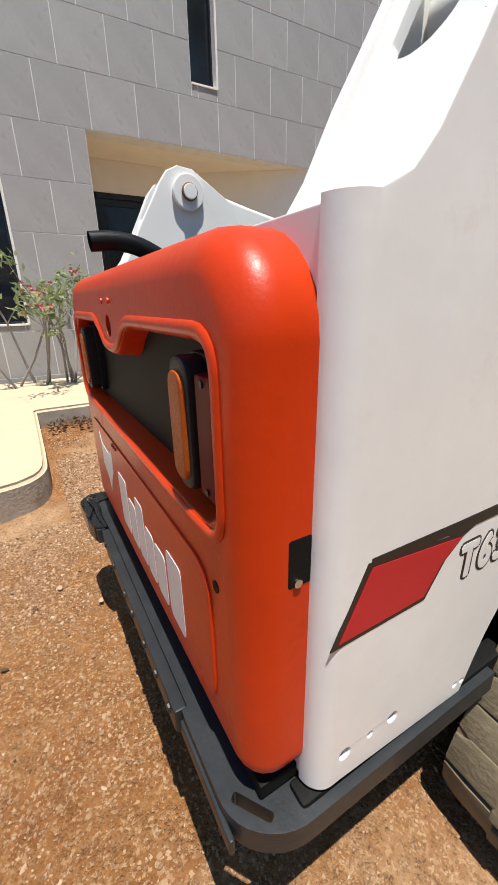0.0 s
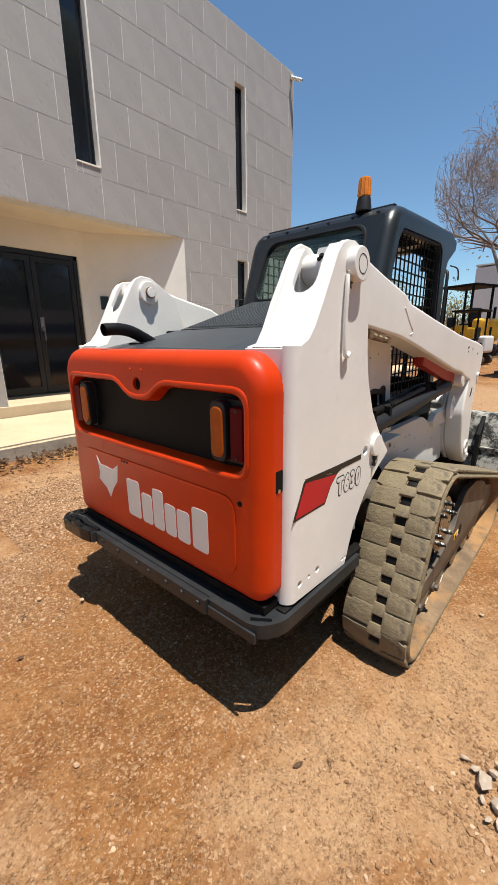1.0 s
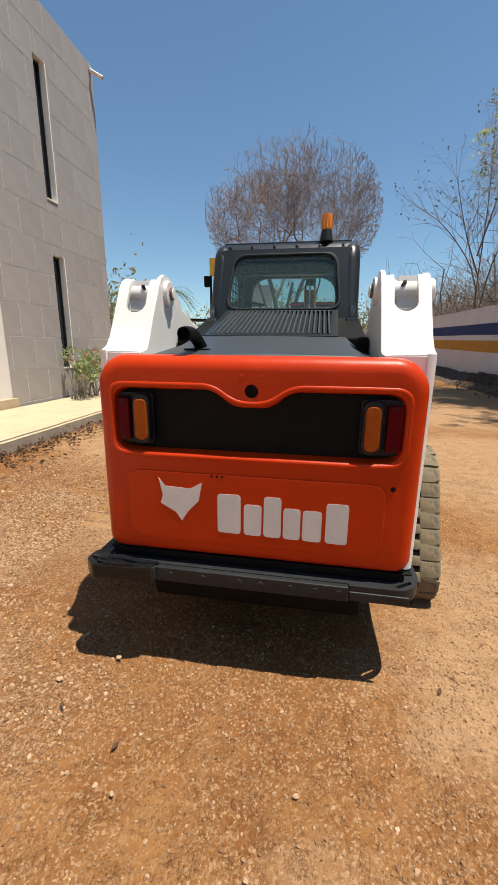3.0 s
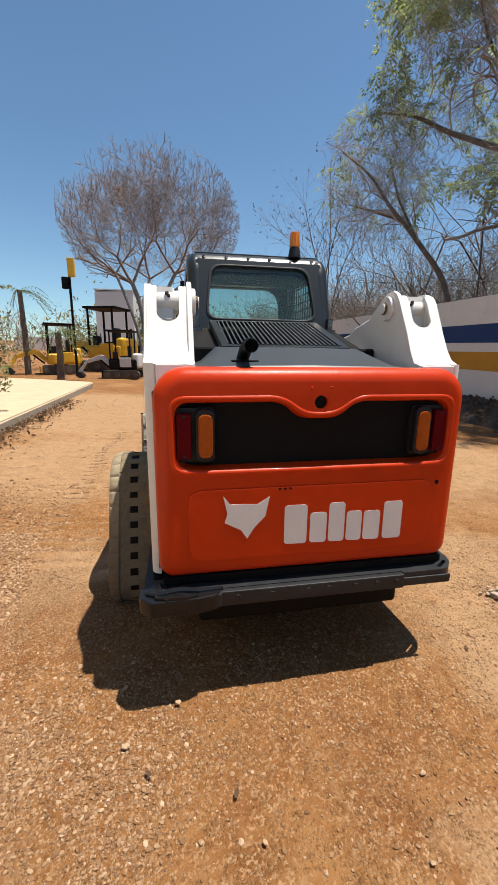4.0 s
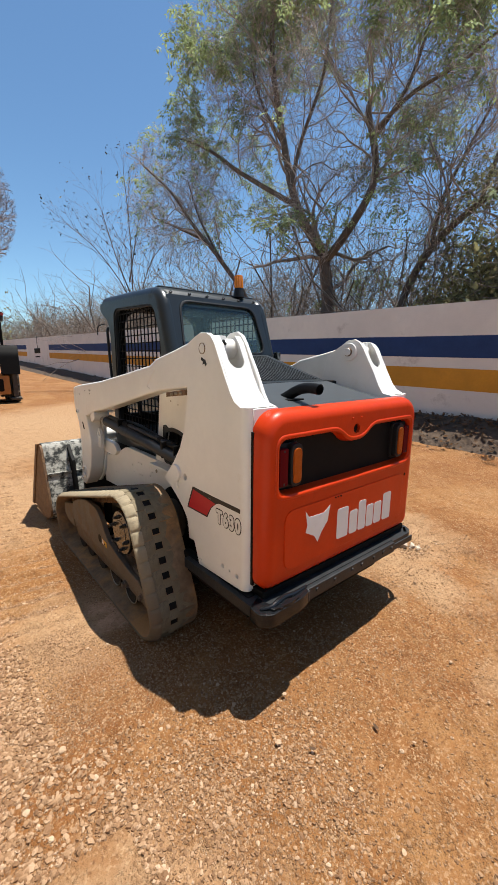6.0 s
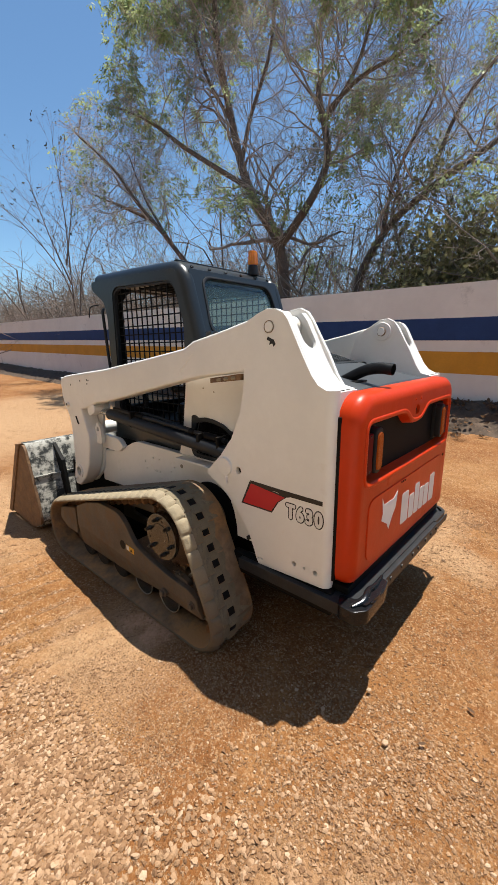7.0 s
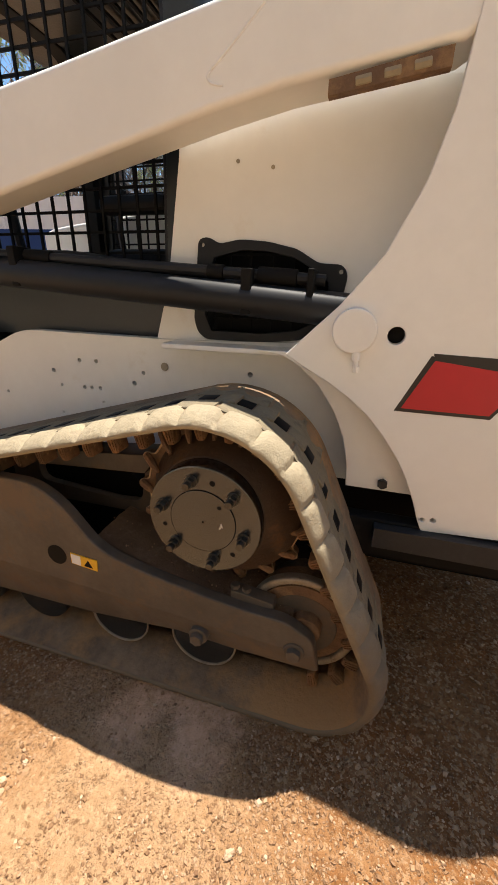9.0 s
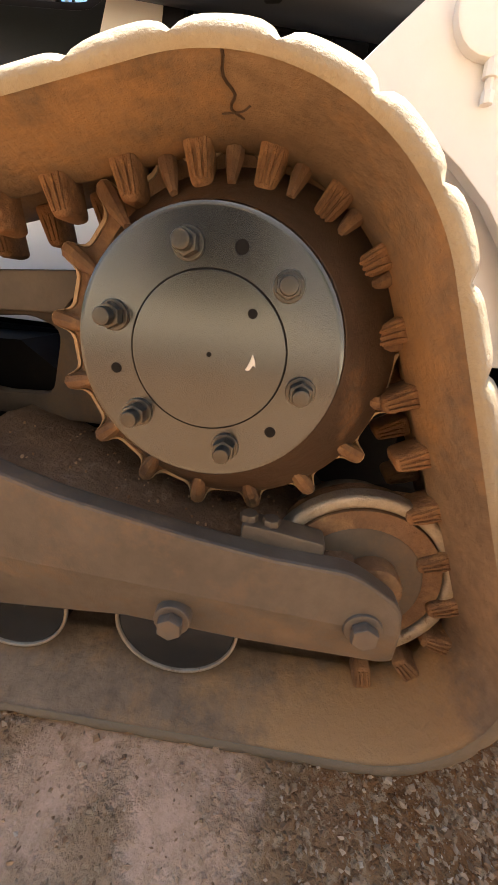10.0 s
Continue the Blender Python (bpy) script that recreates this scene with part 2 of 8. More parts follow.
CABGLASS = glass("green_tinted_glass", (0.56, 0.72, 0.65))
CABGLASS.node_tree.nodes["Principled BSDF"].inputs["Transmission Weight"].default_value = 0.965
CABGLASS.node_tree.nodes["Principled BSDF"].inputs["IOR"].default_value = 1.45
CABGLASS.node_tree.nodes["Principled BSDF"].inputs["Base Color"].default_value = (0.38, 0.54, 0.49, 1)
DARKGLASS = surface("dark_tinted_glass", (0.010, 0.012, 0.016), 0.06, vary=0.1, specular=0.6, dirt=(0.05, 0.05, 0.055), dirt_at=0.66, dirt_scale=5)


def ground_material():
    """Compacted orange soil with paler sand, gravel patches and fine grains."""
    m = surface("orange_earth", (0.225, 0.092, 0.027), 0.95, vary=0.10, scale=1.3)
    t = m.node_tree
    n, k = t.nodes, t.links
    p = n["Principled BSDF"]
    p.inputs["Specular IOR Level"].default_value = 0.2
    co = n["Texture Coordinate"]

    def fog(size, detail, r=0.6):
        f = n.new("ShaderNodeTexNoise")
        f.inputs["Scale"].default_value, f.inputs["Detail"].default_value, f.inputs["Roughness"].default_value = size, detail, r
        k.new(co.outputs["Object"], f.inputs["Vector"])
        return f.outputs["Fac"]

    def ramp(v, lo, hi, a=0.0, b=1.0):
        r = n.new("ShaderNodeMapRange")
        for i, q in ((1, lo), (2, hi), (3, a), (4, b)):
            r.inputs[i].default_value = q
        k.new(v, r.inputs[0])
        return r.outputs[0]

    def blend(fac, a, b):
        x = n.new("ShaderNodeMix")
        x.data_type = "RGBA"
        k.new(fac, x.inputs[0])
        k.new(a, x.inputs[6])
        if isinstance(b, tuple):
            x.inputs[7].default_value = (*b, 1)
        else:
            k.new(b, x.inputs[7])
        return x.outputs[2]

    def times(a, c):
        q = n.new("ShaderNodeMath")
        q.operation = "MULTIPLY"
        k.new(a, q.inputs[0])
        k.new(c, q.inputs[1])
        return q.outputs[0]

    base = p.inputs["Base Color"].links[0].from_socket
    pale = blend(ramp(fog(0.55, 6, 0.6), 0.46, 0.62), base, (0.305, 0.153, 0.058))
    red = blend(ramp(fog(0.9, 8, 0.72), 0.48, 0.62, 0.0, 0.85), pale, (0.172, 0.061, 0.016))
    # sandy patches scraped paler beside the loader; the one at (-1.10, 0.95) also brightens the shade
    for (sx, sy), reach in (((1.25, 0.55), 0.62), ((0.75, -0.05), 0.36), ((0.30, -0.68), 0.16), ((1.15, -0.40), 0.24), ((-1.10, 0.95), 0.42), ((-2.2, 0.5), 0.50), ((-1.35, -0.35), 0.35), ((-1.6, 3.4), 1.3), ((2.3, 3.2), 1.5), ((-1.8, 8.0), 3.0), ((3.4, 9.0), 3.4)):
        far = n.new("ShaderNodeVectorMath")
        far.operation = "DISTANCE"
        k.new(co.outputs["Object"], far.inputs[0])
        far.inputs[1].default_value = (sx, sy, 0)
        wob = n.new("ShaderNodeMath")
        wob.operation = "MULTIPLY_ADD"
        k.new(fog(2.6, 7, 0.7), wob.inputs[0])
        wob.inputs[1].default_value = 1.1
        k.new(far.outputs["Value"], wob.inputs[2])
        red = blend(ramp(wob.outputs[0], reach + 0.30, reach + 0.30 + 0.3 * reach + 0.2, 0.82, 0.0), red, (0.39, 0.243, 0.130))
    grain = blend(ramp(fog(38, 4, 0.75), 0.50, 0.68, 0.0, 0.55), red, (0.30, 0.162, 0.072))
    cells = n.new("ShaderNodeTexVoronoi")
    cells.inputs["Scale"].default_value = 135
    warp = n.new("ShaderNodeVectorMath")
    warp.operation = "MULTIPLY_ADD"
    stir = n.new("ShaderNodeTexNoise")
    stir.inputs["Scale"].default_value = 140
    k.new(co.outputs["Object"], stir.inputs["Vector"])
    k.new(stir.outputs["Color"], warp.inputs[0])
    warp.inputs[1].default_value = (0.010, 0.010, 0.010)
    k.new(co.outputs["Object"], warp.inputs[2])
    k.new(warp.outputs[0], cells.inputs["Vector"])
    bits = blend(times(ramp(cells.outputs["Color"], 0.60, 0.85, 0.0, 0.95), ramp(fog(3.5, 6, 0.7), 0.38, 0.60, 0.35, 1.0)), grain, (0.43, 0.275, 0.150))
    pits = blend(ramp(fog(60, 5, 0.80), 0.53, 0.63, 0.0, 0.66), bits, (0.100, 0.041, 0.014))
    # pale silt pressed smooth beside the track, its colour lightened to lift the shade there
    smooth = []
    for (sx, sy), reach in (((-0.90, 1.02), 0.055), ((-0.96, 1.03), 0.05), ((-0.90, 0.87), 0.06), ((-0.96, 0.86), 0.05)):
        far = n.new("ShaderNodeVectorMath")
        far.operation = "DISTANCE"
        k.new(co.outputs["Object"], far.inputs[0])
        far.inputs[1].default_value = (sx, sy, 0)
        wob = n.new("ShaderNodeMath")
        wob.operation = "MULTIPLY_ADD"
        k.new(fog(14, 5, 0.65), wob.inputs[0])
        wob.inputs[1].default_value = 0.19
        k.new(far.outputs["Value"], wob.inputs[2])
        spot = ramp(wob.outputs[0], reach + 0.08, reach + 0.14, 0.85, 0.0)
        smooth.append(ramp(spot, 0, 0.85, 1.0, 0.35))
        pits = blend(times(spot, ramp(fog(45, 5, 0.75), 0.36, 0.56, 1.0, 0.35)), pits, (0.56, 0.335, 0.205))
    k.new(pits, p.inputs["Base Color"])
    b = n.new("ShaderNodeBump")
    b.inputs["Strength"].default_value, b.inputs["Distance"].default_value = 0.9, 0.018
    h = n.new("ShaderNodeMath")
    h.operation = "MULTIPLY_ADD"
    k.new(fog(18, 9, 0.70), h.inputs[0])
    h.inputs[1].default_value = 1.0
    k.new(times(ramp(cells.outputs["Distance"], 0, 0.6, 0.45, 0.0), ramp(fog(9, 6, 0.7), 0.42, 0.60)), h.inputs[2])
    relief = h.outputs[0]
    for spot in smooth:
        relief = times(relief, spot)
    k.new(relief, b.inputs["Height"])
    k.new(b.outputs[0], p.inputs["Normal"])
    return m


EARTH = ground_material()

# mesh helpers


def part(name, bm, material, parent=None, label="", smooth=32):
    """Links a bmesh as one mesh object, under a thing or a part."""
    me = bpy.data.meshes.new(name)
    bm.to_mesh(me)
    bm.free()
    me.materials.append(material)
    if smooth:
        me.shade_smooth()
        me.set_sharp_from_angle(angle=radians(smooth))
        ob = new(name, me)
        ob.modifiers.new("normals", "WEIGHTED_NORMAL").keep_sharp = True
    else:
        ob = new(name, me)
    ob.parent = parent
    if label:
        tagged(ob, label)
    return ob


def piece(name, mesh, parent, m):
    """A part on shared mesh data."""
    ob = new(name, mesh)
    ob.parent = parent
    ob.matrix_basis = m
    return ob


def raw(name, verts, faces, material, parent=None, smooth=False):
    me = bpy.data.meshes.new(name)
    me.from_pydata(verts, [], faces)
    me.materials.append(material)
    if smooth:
        me.shade_smooth()
    ob = new(name, me)
    ob.parent = parent
    return ob


def thing(name, label, category, at=(0, 0, 0), group="", kind=""):
    ob = new(name)
    ob.location = at
    return tagged(ob, label, category, group, kind)


def soften(bm, geom_edges, r, seg=2):
    if r > 0 and geom_edges:
        bmesh.ops.bevel(bm, geom=geom_edges, offset=r, segments=seg, affect="EDGES", profile=0.5, clamp_overlap=True)


def box(bm, lo, hi, bevel=0.0, m=None, seg=2):
    """A box between two corners, with rounded edges."""
    b = bmesh.new()
    bmesh.ops.create_cube(b, size=1)
    for v in b.verts:
        v.co = Vector([lo[i] + (v.co[i] + 0.5) * (hi[i] - lo[i]) for i in range(3)])
    soften(b, b.edges[:], bevel, seg)
    return join(bm, b, m)


def join(bm, b, m=None):
    if m is not None:
        b.transform(m)
    me = bpy.data.meshes.new("t")
    b.to_mesh(me)
    b.free()
    bm.from_mesh(me)
    bpy.data.meshes.remove(me)
    return bm


AXES = {"x": lambda u, v, w: (w, u, v), "y": lambda u, v, w: (u, w, v), "z": lambda u, v, w: (u, v, w)}


def fillet(pts, r, seg=5):
    """A polygon with its corners rounded; r is one radius or one for each corner."""
    out, n = [], len(pts)
    rs = r if isinstance(r, (list, tuple)) else [r] * n
    for i in range(n):
        p, a, b = Vector(pts[i]), Vector(pts[i - 1]), Vector(pts[(i + 1) % n])
        if rs[i] <= 0:
            out.append(tuple(p))
            continue
        u, v = (a - p), (b - p)
        d = min(rs[i], u.length * 0.49, v.length * 0.49)
        s, e = p + u.normalized() * d, p + v.normalized() * d
        for j in range(seg + 1):
            q = j / seg
            out.append(tuple(s * (1 - q) ** 2 + p * 2 * q * (1 - q) + e * q * q))
    return out


def circle(cx, cy, r, n=20):
    return [(cx + r * math.cos(2 * math.pi * i / n), cy + r * math.sin(2 * math.pi * i / n)) for i in range(n)]


def prism(bm, pts, axis, a, b, holes=(), bevel=0.0, m=None, seg=2):
    """A polygon, with holes, given thickness along an axis."""
    t = bmesh.new()
    put = AXES[axis]
    loops = []
    for ring in (pts, *holes):
        loops.append([[t.verts.new(put(u, v, w)) for u, v in ring] for w in (a, b)])
    rims = []
    for w in (0, 1):
        edges = []
        for lo in loops:
            vs = lo[w]
            edges += [t.edges.new((vs[i], vs[(i + 1) % len(vs)])) for i in range(len(vs))]
        rims += edges
        if len(loops) == 1:
            t.faces.new(loops[0][w])
        else:
            bmesh.ops.triangle_fill(t, use_beauty=True, use_dissolve=False, edges=edges)
    for lo in loops:
        n = len(lo[0])
        for i in range(n):
            t.faces.new((lo[0][i], lo[0][(i + 1) % n], lo[1][(i + 1) % n], lo[1][i]))
    bmesh.ops.recalc_face_normals(t, faces=t.faces[:])
    soften(t, [e for e in rims if e.is_valid], bevel, seg)
    return join(bm, t, m)


def rod(bm, p, q, r, seg=20, bevel=0.0, r2=None):
    """A cylinder or cone from p to q."""
    p, q = Vector(p), Vector(q)
    t = bmesh.new()
    bmesh.ops.create_cone(t, cap_ends=True, segments=seg, radius1=r, radius2=r if r2 is None else r2, depth=(q - p).length)
    if bevel:
        soften(t, [e for e in t.edges if abs(e.verts[0].co.z - e.verts[1].co.z) < 1e-6], bevel)
    m = Matrix.Translation((p + q) / 2) @ (q - p).to_track_quat("Z", "Y").to_matrix().to_4x4()
    return join(bm, t, m)


def pipe(bm, pts, r, seg=10, cap=True):
    """A tube along a line of points; r is one radius or one for each point."""
    pts = [Vector(p) for p in pts]
    n = len(pts)
    rs = r if isinstance(r, (list, tuple)) else [r] * n
    rings = []
    side = None
    for i, p in enumerate(pts):
        d = (pts[min(i + 1, n - 1)] - pts[max(i - 1, 0)]).normalized()
        if side is None:
            side = d.orthogonal().normalized()
        side = (side - d * side.dot(d)).normalized()
        up = d.cross(side)
        rings.append([bm.verts.new(p + (side * math.cos(a) + up * math.sin(a)) * rs[i]) for a in [2 * math.pi * j / seg for j in range(seg)]])
    for i in range(n - 1):
        for j in range(seg):
            bm.faces.new((rings[i][j], rings[i][(j + 1) % seg], rings[i + 1][(j + 1) % seg], rings[i + 1][j]))
    if cap:
        bm.faces.new(rings[0][::-1])
        bm.faces.new(rings[-1])
    return bm


def curve_points(pts, per=6):
    """A smooth line through points (Catmull-Rom)."""
    pts = [Vector(p) for p in pts]
    out = []
    for i in range(len(pts) - 1):
        a, b, c, d = pts[max(i - 1, 0)], pts[i], pts[i + 1], pts[min(i + 2, len(pts) - 1)]
        for j in range(per):
            q = j / per
            out.append(0.5 * ((2 * b) + (c - a) * q + (2 * a - 5 * b + 4 * c - d) * q * q + (3 * b - a - 3 * c + d) * q ** 3))
    return out + [pts[-1]]


def lettering(body, size, m, material, parent, name="lettering", depth=0.002, bold=0.0, label="", space=1.0):
    """Raised letters in the built-in font, as a mesh."""
    cu = bpy.data.curves.new("t", "FONT")
    cu.body, cu.size, cu.extrude, cu.offset = body, size, depth, bold
    cu.align_x, cu.space_character = "CENTER", space
    ob = bpy.data.objects.new("t", cu)
    me = bpy.data.meshes.new_from_object(ob)
    bpy.data.objects.remove(ob)
    bpy.data.curves.remove(cu)
    me.materials.clear()
    me.materials.append(material)
    me.transform(m)
    o = new(name, me)
    o.parent = parent
    if label:
        tagged(o, label)
    return o


# ground


def ground_height(x, y):
    z = 0.0
    if x < -1.5:
        z += 0.10 * min(1.0, (-1.5 - x) / 1.5)
    if y > 14:
        z += 0.031 * (y - 14) ** 2 / (y - 14 + 6)
    return z


def axis_steps(lo, hi, fine_lo, fine_hi, fine, coarse):
    out = list(np.arange(fine_lo, fine_hi + 1e-6, fine))
    s, v = fine, fine_hi
    while v < hi:
        s = min(s * 1.18, coarse)
        v += s
        out.append(v)
    s, v = fine, fine_lo
    while v > lo:
        s = min(s * 1.18, coarse)
        v -= s
        out.insert(0, v)
    return out


def build_ground():
    xs = axis_steps(-700, 700, -3.0, 2.6, 0.036, 60)
    ys = axis_steps(-500, 900, -2.2, 4.0, 0.024, 60)
    nx = len(xs)
    verts = []
    for y in ys:
        for x in xs:
            z = ground_height(x, y)
            near = math.exp(-((x * x + (y - 1) ** 2) / 60.0))
            z += near * (0.018 * noise.noise((x * 0.9, y * 0.9, 0)) + 0.010 * noise.noise((x * 3.1, y * 3.1, 4)) + 0.006 * noise.noise((x * 9, y * 9, 8)) - 0.004)
            # old wheel tracks running past the loader
            if -2.9 < x < -0.95 and y > 0.9:
                z += near * min(1, (y - 0.9) / 0.5) * 0.048 * max(0.0, math.sin(y * 46 + x * 6 + 1.5 * noise.noise((x * 2, y, 1)))) ** 0.6 * (0.65 + 0.5 * noise.noise((x * 7, y * 7, 6))) * math.exp(-((x + 1.24) / 0.22) ** 4)
            if 1.1 < x < 3.2 and y > 1.5:
                z += near * 0.012 * math.sin(y * 30 + x * 4) * math.exp(-((x - 1.7) / 0.3) ** 2)
            # flat where the tracks and the building stand
            if (0.44 < abs(x) < 0.88) and 0.5 < y < 2.3:
                z = min(z, 0.0)
            verts.append((x, y, z))
    faces = [(j * nx + i, j * nx + i + 1, (j + 1) * nx + i + 1, (j + 1) * nx + i) for j in range(len(ys) - 1) for i in range(nx - 1)]
    g = raw("ground", verts, faces, EARTH, smooth=True)
    tagged(g, "compacted orange sandy earth with loose gravel", "ground", kind="structure")


build_ground()

# office building beside the yard
FX = -4.38          # facade plane
BY0, BY1, BTOP = -9.0, 7.03, 6.5
FLOOR = 0.45

building = thing("office_building", "two-storey office building clad in grey square tiles", "building", kind="structure")


def wall_slab(lo, hi, material, name="wall", label=""):
    return part(name, box(bmesh.new(), lo, hi), material, building, label, smooth=0)


# openings in the facade: y0, y1, z0, z1
OPEN = [(0.87, 3.93, 0.0, 2.93), (2.15, 2.49, 3.58, 5.75), (5.25, 5.52, 3.65, 5.67), (5.25, 5.55, 0.85, 2.77), (-0.62, -0.04, 0.95, 2.40), (-3.2, -2.86, 3.58, 5.75)]


def facade_holes():
    """The facade in vertical strips, so that each opening goes through its thickness."""
    cuts = sorted({BY0, BY1, *[o[0] for o in OPEN], *[o[1] for o in OPEN]})
    for a, b in zip(cuts, cuts[1:]):
        spans = sorted((o[2], o[3]) for o in OPEN if o[0] <= a + 1e-6 and o[1] >= b - 1e-6)
        z = 0.0
        for lo, hi in spans + [(BTOP, BTOP)]:
            if lo > z + 1e-4:
                yield a, b, z, lo
            z = hi


fac = bmesh.new()
for a, b, lo, hi in facade_holes():
    box(fac, (FX - 0.22, a, lo), (FX - 0.012, b, hi))
part("wall", fac, GROUT, building, "grout-coloured wall behind the tiles", smooth=0)
wall_slab((-14, BY0, 0), (FX - 0.22, BY0 + 0.2, BTOP), STUCCO)
wall_slab((-14, BY1 - 0.2, 0), (FX - 0.22, BY1 - 0.002, BTOP), TILE)
wall_slab((-14.2, BY0, 0), (-14, BY1, BTOP), STUCCO)
part("roof", box(bmesh.new(), (-14, BY0, BTOP - 0.3), (FX - 0.22, BY1, BTOP - 0.1)), CONCRETE, building, smooth=0)
wall_slab((-8.5, 0.9, 0), (-8.3, 3.9, 3), STUCCO)

# entrance: back wall with the door, splayed side wall, soffit, raised floor
DX = -5.25
wall_slab((DX - 0.15, 0.72, FLOOR), (DX, 1.02, 2.93), STUCCO)
wall_slab((DX - 0.15, 2.44, FLOOR), (DX, 2.56, 2.93), STUCCO)
wall_slab((DX - 0.15, 1.02, 2.56), (DX, 2.44, 2.93), STUCCO)
part("side_wall", prism(bmesh.new(), [(DX, 2.56), (FX - 0.012, 3.925), (FX - 0.22, 4.1), (DX - 0.15, 2.72)], "z", FLOOR, 2.93), STUCCO, building, "white splayed entrance wall", smooth=0)
wall_slab((DX, 0.72, FLOOR), (FX - 0.22, 0.872, 2.93), STUCCO, "side_wall")
part("soffit", prism(bmesh.new(), [(DX - 0.1, 0.75), (FX - 0.222, 0.75), (FX - 0.222, 3.98), (DX - 0.1, 2.6)], "z", 2.932, 3.05), SOFFIT, building, "cream soffit over the entrance", smooth=0)
part("entrance_step", box(bmesh.new(), (DX - 0.2, 0.6, 0.0), (FX + 0.03, 4.0, FLOOR), 0.008), CONCRETE, building, "concrete entrance step with a stained riser")


def door():
    d = thing("door_1", "closed black glazed double entrance door", "door", (0, 0, 0), kind="structure")
    bm = bmesh.new()
    x0, x1 = DX - 0.12, DX - 0.04
    for lo, hi in (((1.02, FLOOR), (1.08, 2.56)), ((2.38, FLOOR), (2.44, 2.56)), ((1.02, 2.49), (2.44, 2.56))):
        box(bm, (x0, lo[0], lo[1]), (x1, hi[0], hi[1]), 0.004)
    part("door_frame", bm, DOORBLACK, d)
    for a, b in ((1.085, 1.725), (1.735, 2.375)):
        bm = bmesh.new()
        ring = [(a, FLOOR + 0.01), (b, FLOOR + 0.01), (b, 2.485), (a, 2.485)]
        hole = [(a + 0.07, FLOOR + 0.12), (b - 0.07, FLOOR + 0.12), (b - 0.07, 2.41), (a + 0.07, 2.41)]
        prism(bm, ring, "x", DX - 0.10, DX - 0.055, [hole])
        leaf = part("door_leaf", bm, DOORBLACK, d, smooth=0)
        part("pane", box(bmesh.new(), (DX - 0.085, a + 0.07, FLOOR + 0.12), (DX - 0.075, b - 0.07, 2.41)), DARKGLASS, leaf, "dark reflecting glass", smooth=0)
    bm = bmesh.new()
    box(bm, (DX - 0.055, 1.76, 1.42), (DX - 0.045, 1.82, 1.62), 0.003)
    rod(bm, (DX - 0.05, 1.79, 1.47), (DX - 0.005, 1.79, 1.47), 0.009, 10)
    box(bm, (DX - 0.015, 1.78, 1.28), (DX + 0.0, 1.80, 1.48), 0.004)
    part("door_handle", bm, CHROME, d, "steel handle on a back plate")


door()


def window(name, y0, y1, z0, z1, label):
    w = thing(name, label, "window", kind="structure")
    bm = bmesh.new()
    prism(bm, [(y0, z0), (y1, z0), (y1, z1), (y0, z1)], "x", FX - 0.15, FX - 0.10, [[(y0 + 0.03, z0 + 0.03), (y1 - 0.03, z0 + 0.03), (y1 - 0.03, z1 - 0.03), (y0 + 0.03, z1 - 0.03)]])
    part("window_frame", bm, DOORBLACK, w, smooth=0)
    part("pane", box(bmesh.new(), (FX - 0.135, y0 + 0.03, z0 + 0.03), (FX - 0.125, y1 - 0.03, z1 - 0.03)), DARKGLASS, w, smooth=0)
    bm = bmesh.new()
    box(bm, (FX - 0.10, y1 - 0.012, z0), (FX + 0.002, y1 + 0.012, z1))
    box(bm, (FX - 0.10, y0, z0 - 0.012), (FX + 0.004, y1, z0 + 0.006))
    part("reveal", bm, STUCCO, w, "pale plastered reveal", smooth=0)


for i, o in enumerate(OPEN[1:]):
    window(f"window_{i + 1}", *o, "narrow upright slot window with dark dusty glass")


def camera_box():
    c = thing("security_camera", "small white security camera on the building corner", "camera", (FX + 0.0, 6.93, 6.3))
    bm = bmesh.new()
    box(bm, (0, -0.04, 0.06), (0.02, 0.04, 0.14), 0.004)
    rod(bm, (0.01, 0, 0.1), (0.08, 0, 0.06), 0.012, 10)
    part("bracket", bm, GALV, c)
    bm = bmesh.new()
    rod(bm, (0.04, -0.05, 0.05), (0.2, 0.09, 0.0), 0.035, 14, 0.006)
    part("housing", bm, GALV, c)
    part("lens", rod(bmesh.new(), (0.2, 0.09, 0.0), (0.206, 0.096, -0.002), 0.024, 14), BLACK, c)


camera_box()

# raised walk along the building with a lobe towards the yard


def walk_height(x):
    return 0.20 + 0.04 * (-1.5 - x)


